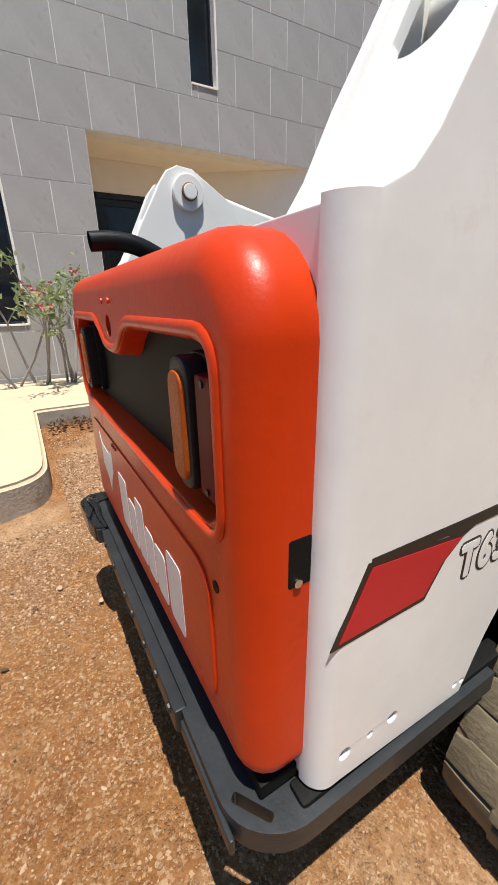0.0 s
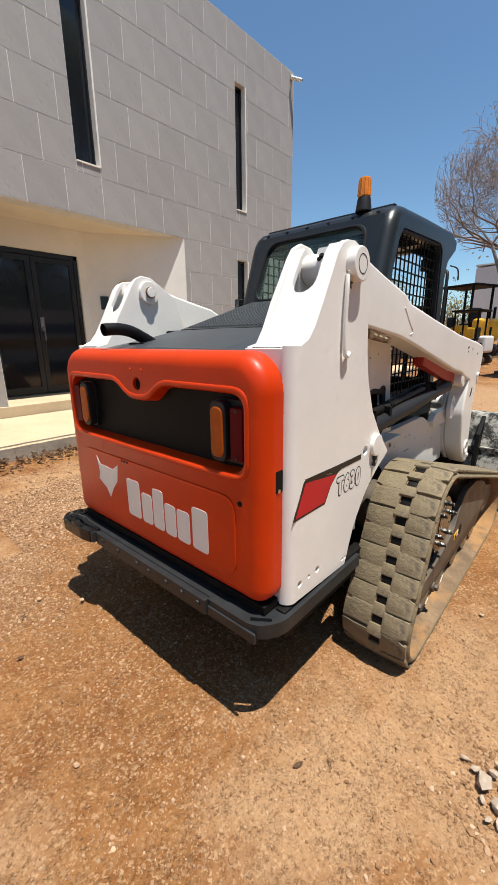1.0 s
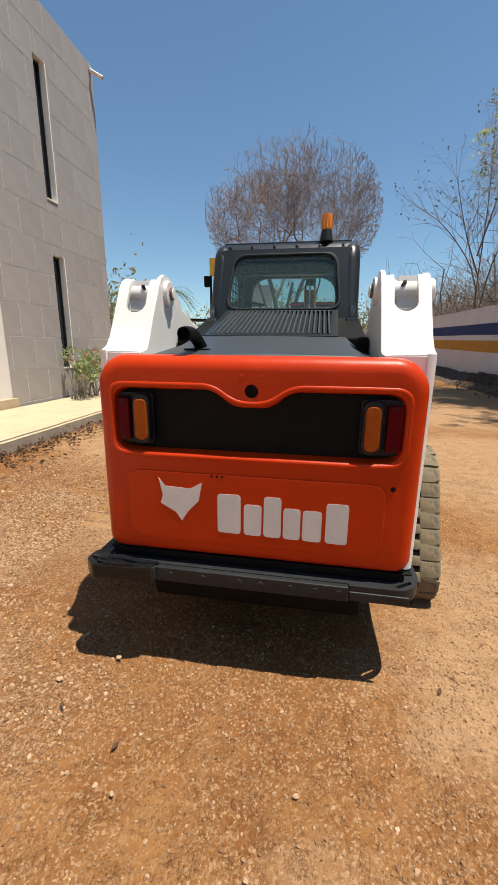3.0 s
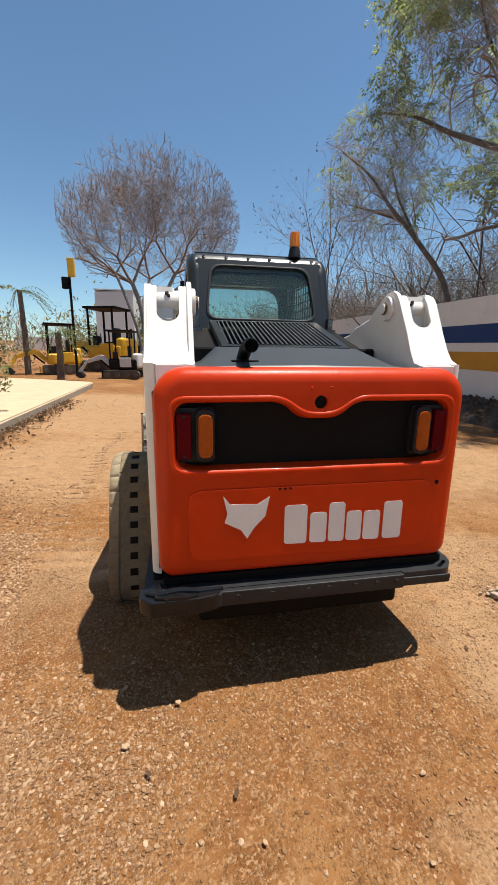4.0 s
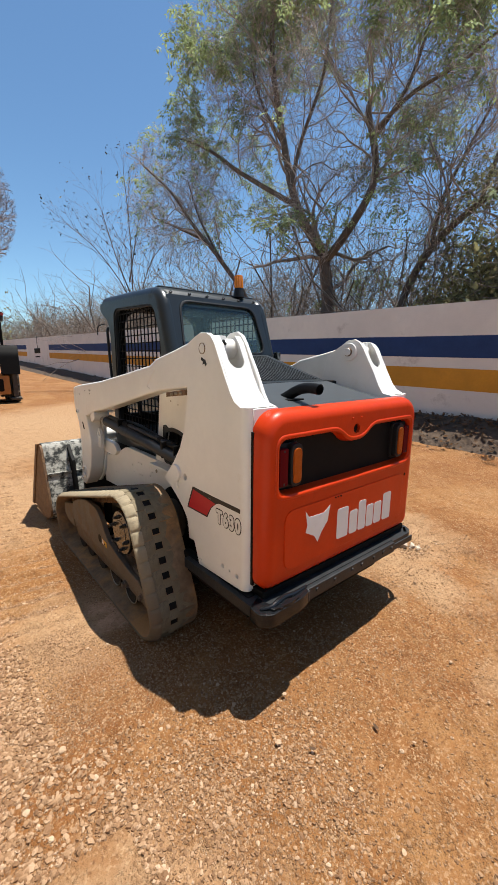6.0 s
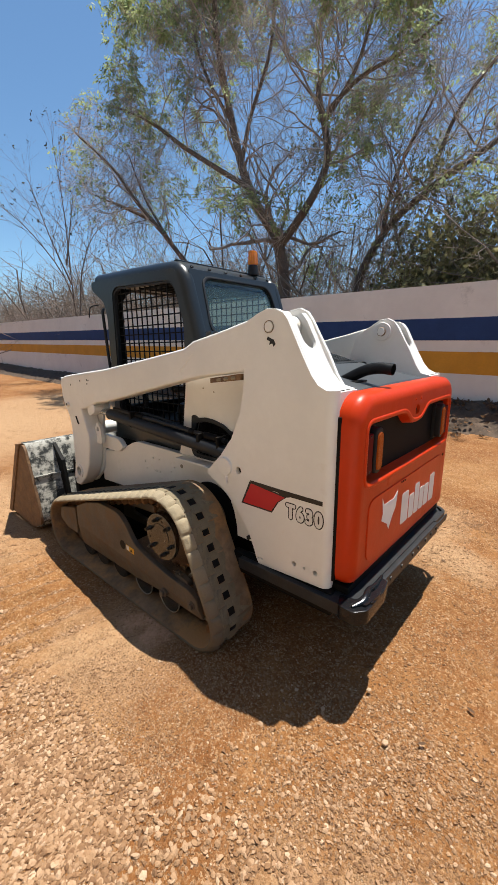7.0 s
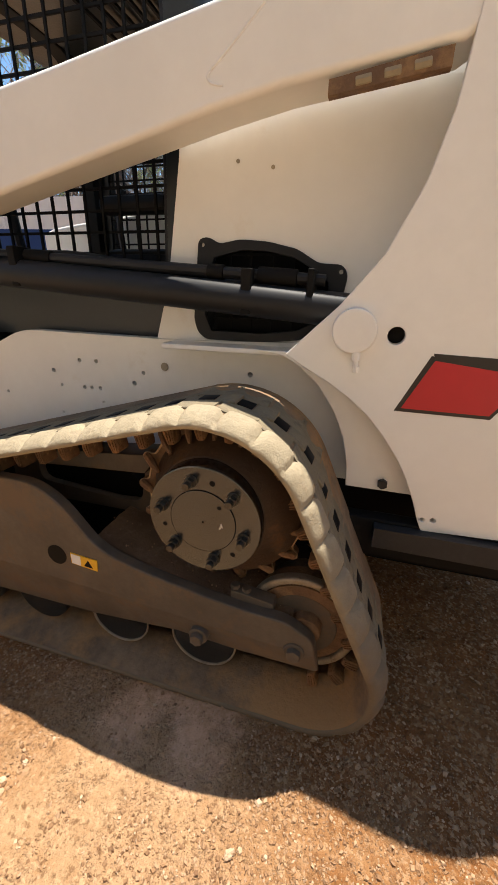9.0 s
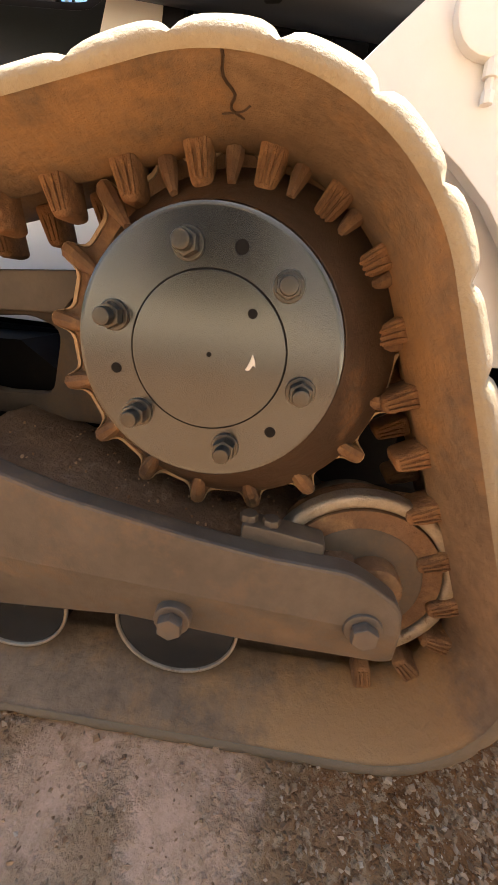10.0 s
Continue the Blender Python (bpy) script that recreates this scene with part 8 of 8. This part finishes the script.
def mini_digger(at, turn, paint, label, arm=None, cover=None, size=1.0):
    d = thing("mini_excavator", label, "excavator", at, group="parked mini excavators")
    d.rotation_euler = (0, 0, radians(turn))
    d.scale = (size, size, size)
    for s in (-1, 1):
        bm = bmesh.new()
        ring = [(-0.75 + 0.22 * math.cos(a), 0.22 + 0.22 * math.sin(a)) for a in np.linspace(math.pi / 2, 1.5 * math.pi, 9)] + [(0.75 + 0.22 * math.cos(a), 0.22 + 0.22 * math.sin(a)) for a in np.linspace(-math.pi / 2, math.pi / 2, 9)]
        prism(bm, ring, "x", s * 0.45, s * 0.75, bevel=0.02)
        t = part("crawler", bm, TYRE, d, "dusty rubber crawler")
        for y in (-0.75, -0.3, 0.2, 0.75):
            part("roller", rod(bmesh.new(), (s * 0.74, y, 0.2), (s * 0.78, y, 0.2), 0.13, 16, 0.01), FRAMEDUST, t)
    bm = bmesh.new()
    box(bm, (-0.7, -0.85, 0.5), (0.7, 0.65, 1.05), 0.1, seg=3)
    part("upper_body", bm, paint, d)
    bm = bmesh.new()
    box(bm, (-0.65, -0.95, 0.55), (0.65, -0.6, 1.35), 0.12, seg=3)
    part("engine_cover", bm, cover or GALV, d)
    part("side_cover", box(bmesh.new(), (-0.73, -0.55, 0.62), (-0.69, 0.05, 1.12), 0.02), cover or GALV, d)
    part("slew_ring", rod(bmesh.new(), (0, 0, 0.30), (0, 0, 0.52), 0.34, 24), BLACK, d)
    part("console", box(bmesh.new(), (-0.55, 0.20, 1.0), (-0.30, 0.45, 1.42), 0.04), SEATBLK, d)
    for x in (-0.18, 0.18):
        part("lever", rod(bmesh.new(), (x, 0.45, 1.0), (x, 0.50, 1.55), 0.018, 8), BLACK, d)
    part("exhaust", rod(bmesh.new(), (0.42, -0.78, 1.3), (0.42, -0.78, 1.75), 0.05, 10), BLACK, d)
    for x, y in ((-0.6, -0.5), (0.6, -0.5), (-0.6, 0.55), (0.6, 0.55)):
        part("canopy_post", box(bmesh.new(), (x - 0.035, y - 0.035, 1.0), (x + 0.035, y + 0.035, 2.48), 0.008), BLACK, d)
    part("canopy", box(bmesh.new(), (-0.70, -0.68, 2.47), (0.70, 0.72, 2.56), 0.03), BLACK, d)
    bm = bmesh.new()
    box(bm, (-0.25, -0.3, 1.0), (0.25, 0.15, 1.2), 0.05)
    box(bm, (-0.25, -0.42, 1.15), (0.25, -0.28, 1.75), 0.05)
    part("seat", bm, SEATBLK, d)
    bm = bmesh.new()
    prism(bm, [(0.60, 0.78), (0.74, 0.62), (1.20, 1.02), (1.95, 0.80), (2.02, 0.96), (1.22, 1.26), (1.02, 1.20)], "x", -0.09, 0.09, bevel=0.012)
    part("boom", bm, arm or paint, d)
    part("boom_cylinder", rod(bmesh.new(), (0, 0.78, 0.55), (0, 1.28, 0.98), 0.045, 12, 0.005), BLACK, d)
    bm = bmesh.new()
    prism(bm, [(1.85, 1.02), (2.05, 0.92), (2.50, 0.32), (2.36, 0.24)], "x", -0.07, 0.07, bevel=0.01)
    part("dipper", bm, arm or GALV, d)
    bm = bmesh.new()
    prism(bm, fillet([(2.34, 0.36), (2.52, 0.34), (2.58, 0.10), (2.30, 0.0), (2.12, 0.12)], 0.04), "x", -0.22, 0.22, bevel=0.01)
    part("bucket", bm, STEEL, d)
    bm = bmesh.new()
    box(bm, (-0.75, 0.95, 0.08), (0.75, 1.03, 0.42), 0.02)
    part("dozer_blade", bm, paint, d)


mini_digger((-3.05, 18.2, ground_height(-3.05, 18.2)), 84, BLACK, "parked white and black mini excavator under a black canopy", GALV, GALV, 0.86)
mini_digger((-4.5, 23.6, ground_height(-4.5, 23.6)), 70, YELLOW, "large parked yellow excavator under a black canopy", YELLOW, YELLOW, 1.42)
mini_digger((-6.6, 21.0, ground_height(-6.6, 21.0)), 110, YELLOW, "parked yellow mini excavator under a black canopy", YELLOW, YELLOW)
mini_digger((-0.6, 31.0, ground_height(-0.6, 31.0)), 200, YELLOW, "parked yellow mini excavator behind the tree", YELLOW, GALV)


def shed():
    h = thing("shed", "plain white metal shed at the far end of the yard", "shed", (0, 0, 0))
    z = ground_height(-8, 44)
    bm = bmesh.new()
    prism(bm, [(-9.0, z), (-5.1, z), (-5.1, z + 7.0), (-9.0, z + 6.8)], "y", 44, 50)
    part("wall", bm, GALV, h, smooth=0)
    part("roof", box(bmesh.new(), (-9.06, 43.95, z + 7.0), (-5.04, 50.05, z + 7.12)), GALV, h, smooth=0)


shed()


def flag_board():
    b = thing("pole_board", "small yellow board on a thin black pole", "sign", (0, 0, 0))
    part("pole", rod(bmesh.new(), (-5.6, 20, 0), (-5.6, 20, 5.0), 0.06, 10), BLACK, b)
    part("board", box(bmesh.new(), (-5.62, 19.8, 4.9), (-5.3, 20.0, 5.75), 0.02), YELLOW, b)
    part("lamp", box(bmesh.new(), (-5.95, 19.85, 4.35), (-5.65, 20.1, 4.9), 0.05), BLACK, b)


flag_board()

# boundary at the other sides, plain walls
for lo, hi, nm in (((-30, 78, -0.5), (30, 78.3, 4.2), "wall_north"), ((-30, -14.3, -0.5), (6.2, -14, 2.4), "wall_south"), ((-30.2, -14, -0.5), (-30, 78, 2.6), "wall_west")):
    w = part(nm, box(bmesh.new(), lo, hi), WALLWHITE, None, smooth=0)
    tagged(w, "plain weathered white boundary wall", "wall", kind="structure")

# loose stones, gravel and dry leaves


SILT = ((-0.90, 1.02), (-0.97, 1.03), (-0.90, 0.87), (-0.97, 0.86))


def gravel(name, seed, count, area, smallest, largest, dense, label, round_from=0.006):
    """Loose chips of stone, in one object; the larger ones are rounded, then flat chips, the smallest splinters."""
    rng = np.random.default_rng(seed)
    chip = np.array([(1, 0.1, 0), (0.1, 0.95, 0), (-0.95, 0, 0), (0, -1, 0), (0.66, 0.05, 0.62), (0.05, 0.64, 0.70), (-0.64, 0.05, 0.66), (0, -0.66, 0.60)], dtype=float)
    chip_faces = [(0, 1, 5, 4), (1, 2, 6, 5), (2, 3, 7, 6), (3, 0, 4, 7), (4, 5, 6, 7)]
    wedge = np.array([(1, 0.2, 0), (-0.1, 0.9, 0), (-1, -0.1, 0), (0.1, -0.9, 0), (0.55, 0.1, 0.85), (-0.5, -0.1, 0.8)], dtype=float)
    wedge_faces = [(0, 1, 5, 4), (1, 2, 5), (2, 3, 4, 5), (3, 0, 4)]
    turn = [2 * math.pi * i / 6 for i in range(6)]
    pebble = np.array([(math.cos(a), math.sin(a), -0.1) for a in turn] + [(0.86 * math.cos(a + 0.4), 0.86 * math.sin(a + 0.4), 0.50) for a in turn] + [(0.05, 0.0, 0.80)], dtype=float)
    pebble_faces = [(i, (i + 1) % 6, 6 + (i + 1) % 6, 6 + i) for i in range(6)] + [(6 + i, 6 + (i + 1) % 6, 12) for i in range(6)]
    verts, faces = [], []
    n = k = 0
    while n < count:
        x, y = rng.uniform(area[0], area[1]), rng.uniform(area[2], area[3])
        if rng.random() > dense(x, y):
            continue
        if x < -1.25 and y < -0.1 or x < -2.95:
            continue
        if any(math.hypot(x - u, y - v) < 0.105 + 0.04 * noise.noise((x * 12, y * 12, 5)) for u, v in SILT) and rng.random() < 0.82:
            continue
        s = smallest * (largest / smallest) ** (rng.random() ** 2.3)
        if x > -1.35 and y > 0.2:
            s *= 0.75
        elif x < -1.2:
            s *= 1.35
        shape, form, jit = (pebble, pebble_faces, 0.30) if s >= round_from else (chip, chip_faces, 0.32) if s > 0.65 * round_from else (wedge, wedge_faces, 0.34)
        a = rng.uniform(0, 6.28)
        c, d = math.cos(a), math.sin(a)
        j = shape * (1 + rng.uniform(-jit, jit, shape.shape)) * np.array([s, s * rng.uniform(0.55, 1), s * rng.uniform(0.6, 1.05)])
        z = ground_height(x, y) + s * rng.uniform(-0.15, 0.15)
        near = math.exp(-((x * x + (y - 1) ** 2) / 60.0))
        z += near * (0.018 * noise.noise((x * 0.9, y * 0.9, 0)) + 0.010 * noise.noise((x * 3.1, y * 3.1, 4)) + 0.006 * noise.noise((x * 9, y * 9, 8)) - 0.004)
        tilt, lean = rng.normal(0, 0.25, 2)
        verts.append(np.stack([x + j[:, 0] * c - j[:, 1] * d, y + j[:, 0] * d + j[:, 1] * c, z + j[:, 2] + tilt * j[:, 0] + lean * j[:, 1]], 1))
        faces += [tuple(k + i for i in f) for f in form]
        k += len(shape)
        n += 1
    tagged(raw(name, np.concatenate(verts).tolist(), faces, STONE), label, "gravel", kind="stuff")


def patchy(x, y):
    v = 0.5 + 0.5 * noise.noise((x * 0.8, y * 0.8, 11)) + 0.35 * noise.noise((x * 2.6, y * 2.6, 13))
    left = 0.30 + 0.70 / (1 + math.exp((x + 0.7 + 0.5 * noise.noise((y * 0.9, x, 17))) * 4.5))
    return max(0.05, min(1.0, v)) * left


def beside_track(x, y):
    v = 0.5 + 1.0 * noise.noise((x * 1.3, y * 1.3, 21)) + 0.5 * noise.noise((x * 4, y * 4, 23))
    return max(0.0, min(1, (-0.35 + 0.55 * noise.noise((x * 2, y * 2, 31)) + 0.3 * noise.noise((x * 7, y * 7, 33)) - x) / 0.9)) ** 1.4 * max(0.12, min(1, v))


gravel("gravel", 81, 30000, (-2.6, 1.9, -2.0, 2.6), 0.0026, 0.0105, patchy, "loose pale and ochre gravel chips on the earth", 0.0085)
gravel("gravel", 82, 50000, (-2.2, -0.50, -1.4, 1.5), 0.0032, 0.0092, beside_track, "loose gravel chips beside the track", 0.0080)
gravel("gravel", 85, 17000, (-1.32, -0.80, 0.25, 1.45), 0.0014, 0.006, lambda x, y: max(0.25, 0.7 + noise.noise((x * 3, y * 3, 61))), "fine grit beside the track", 0.0045)
gravel("gravel", 86, 38000, (-0.8, 1.7, -1.6, 1.0), 0.0022, 0.0078, lambda x, y: max(0.15, min(1, 0.55 + 1.1 * noise.noise((x * 2.2, y * 2.2, 71)) + 0.5 * noise.noise((x * 7, y * 7, 73)))), "fine grit and crumbs on the beaten earth", 0.0075)
gravel("gravel", 87, 1500, (0.98, 1.36, 0.12, 0.52), 0.0028, 0.0125, lambda x, y: math.exp(-(((x - 1.2) / 0.14) ** 2 + ((y - 0.31) / 0.14) ** 2)), "pale crumbs round the heap of mortar", 0.0075)
# crumbs thrown up in rows by a crawler track
gravel("earth_crumbs", 84, 11000, (-1.55, -0.98, 1.15, 5.5), 0.003, 0.012, lambda x, y: max(0.0, -math.sin(y * 46 + x * 6 + 1.5 * noise.noise((x * 2, y, 1)))) ** 2 * math.exp(-((x + 1.26) / 0.25) ** 4) * max(0.15, 0.6 + noise.noise((x * 3, y * 2, 41))), "rows of crumbled earth left by a crawler track")
gravel("gravel", 83, 2600, (-2.95, 5.5, 2.5, 12.0), 0.005, 0.016, lambda x, y: 0.6, "scattered stones further up the yard")


def stones():
    rng = random.Random(91)
    shapes = []
    for i in range(5):
        bm = bmesh.new()
        bmesh.ops.create_icosphere(bm, subdivisions=2, radius=1)
        for v in bm.verts:
            v.co *= 1 + 0.55 * noise.noise(v.co * 1.6 + Vector((i * 9, 0, 0))) + 0.22 * noise.noise(v.co * 4 + Vector((i * 5, 3, 0)))
            v.co.z *= 0.55
        me = bpy.data.meshes.new("stone")
        bm.to_mesh(me)
        bm.free()
        me.materials.append(STONE)
        shapes.append(me)
    spots = [(0.22, -0.46, 0.010), (-0.70, -0.22, 0.012), (-1.34, 0.27, 0.014), (-0.73, 0.02, 0.010)]
    for _ in range(14):
        x, y = rng.uniform(-1.9, 1.8), rng.uniform(-1.6, 1.5)
        if x < -1.2 and y < 0:
            continue
        spots.append((x, y, rng.uniform(0.005, 0.010)))
    for x, y, r in spots:
        o = new("stone", rng.choice(shapes))
        o.location = (x, y, ground_height(x, y) + r * 0.2)
        o.rotation_euler = (0, 0, rng.uniform(0, 6.28))
        o.scale = (r, r * rng.uniform(0.65, 1), r)
        tagged(o, "loose pale stone lying on the orange earth", "stone", "loose stones on the yard")
    # broken lumps of pale mortar in a small heap
    lumps = []
    for i in range(4):
        bm = bmesh.new()
        for _ in range(13):
            v = Vector((rng.gauss(0, 1), rng.gauss(0, 1), rng.gauss(0, 1))).normalized() * rng.uniform(0.75, 1.0)
            bm.verts.new((v.x, v.y * 0.85, v.z * 0.6))
        bmesh.ops.convex_hull(bm, input=bm.verts[:])
        bmesh.ops.delete(bm, geom=[v for v in bm.verts if not v.link_faces], context="VERTS")
        soften(bm, bm.edges[:], 0.07, 1)
        bmesh.ops.recalc_face_normals(bm, faces=bm.faces[:])
        me = bpy.data.meshes.new("mortar_lump")
        bm.to_mesh(me)
        bm.free()
        me.materials.append(MORTAR)
        lumps.append(me)
    heap = [(1.165, 0.300, 0.034), (1.213, 0.258, 0.027), (1.225, 0.215, 0.024), (1.140, 0.325, 0.016), (1.108, 0.338, 0.013), (1.182, 0.345, 0.017), (1.215, 0.310, 0.019), (1.250, 0.275, 0.022), (1.190, 0.385, 0.012), (1.235, 0.355, 0.015), (1.172, 0.250, 0.012), (1.195, 0.205, 0.013), (1.260, 0.225, 0.018)]
    for x, y, r in heap:
        o = new("mortar_lump", rng.choice(lumps))
        o.location = (x, y, ground_height(x, y) + r * 0.22)
        o.rotation_euler = (rng.uniform(-0.3, 0.3), rng.uniform(-0.3, 0.3), rng.uniform(0, 6.28))
        o.scale = (r * 1.15, r, r)
        tagged(o, "broken lump of pale mortar in a small heap", "rubble", "heap of broken mortar")


stones()


def curled_leaf(bm, m, ln, w, curl):
    rows = []
    for i in range(5):
        q = i / 4
        half = w * math.sin(math.pi * (0.08 + 0.9 * q)) ** 0.8
        z = curl * ln * (q - 0.5) ** 2 * 2
        rows.append([bm.verts.new(m @ Vector((ln * (q - 0.5), s * half, z + abs(s) * half * curl * 0.9))) for s in (-1, 0, 1)])
    for a, b in zip(rows, rows[1:]):
        for j in range(2):
            bm.faces.new((a[j], a[j + 1], b[j + 1], b[j]))


def leaves():
    rng = random.Random(95)
    spots = [(0.36, -0.18, 0.028), (-0.36, -0.42, 0.032), (-0.62, -0.32, 0.028), (0.80, 0.05, 0.024)]
    for _ in range(4):
        spots.append((rng.uniform(-1.7, 1.5), rng.uniform(-1.3, 1.2), rng.uniform(0.02, 0.035)))
    for x, y, ln in spots:
        if x < -1.25 and y < 0 or (abs(x) < 0.9 and y > 0.5):
            continue
        bm = bmesh.new()
        curled_leaf(bm, Matrix.Rotation(rng.uniform(0, 6.28), 4, "Z"), ln, ln * 0.22, rng.uniform(0.05, 0.2))
        o = part("dry_leaf", bm, DRYLEAF, None, smooth=60)
        o.location = (x, y, ground_height(x, y) + 0.004)
        tagged(o, "curled dry brown leaf on the ground", "leaf", "fallen leaves on the yard")
    # drift of leaves along the kerb
    bm = bmesh.new()
    for _ in range(1500):
        y = rng.uniform(-0.1, 9)
        x = -3.0 - (0.03 if y < 3 else 0.04 * (y - 3) + 0.03) + abs(rng.gauss(0, 0.20))
        m = Matrix.Translation((x, y, ground_height(x, y) + rng.uniform(0.008, 0.05))) @ Euler((rng.gauss(0, 0.5), rng.gauss(0, 0.5), rng.uniform(0, 6.28))).to_matrix().to_4x4()
        ln = rng.uniform(0.03, 0.07)
        curled_leaf(bm, m, ln, ln * 0.25, rng.uniform(0.1, 0.7))
    tagged(part("leaf_litter", bm, DRYLEAF, None, smooth=60), "drift of dry brown leaves along the kerb", "leaves", kind="stuff")
    bm = bmesh.new()
    for _ in range(1800):
        y = rng.uniform(-4, 14)
        x = WX - abs(rng.gauss(0.1, 0.5)) - 0.05
        q = max(0.0, 1 - (WX - x) / 1.15)
        m = Matrix.Translation((x, y, 0.42 * q * q * (3 - 2 * q) + rng.uniform(0.0, 0.06))) @ Euler((rng.gauss(0, 0.5), rng.gauss(0, 0.5), rng.uniform(0, 6.28))).to_matrix().to_4x4()
        ln = rng.uniform(0.05, 0.11)
        curled_leaf(bm, m, ln, ln * 0.28, rng.uniform(0.1, 0.7))
    tagged(part("leaf_litter", bm, DRYLEAF, None, smooth=60), "dry leaf litter on the bank by the wall", "leaves", kind="stuff")


leaves()
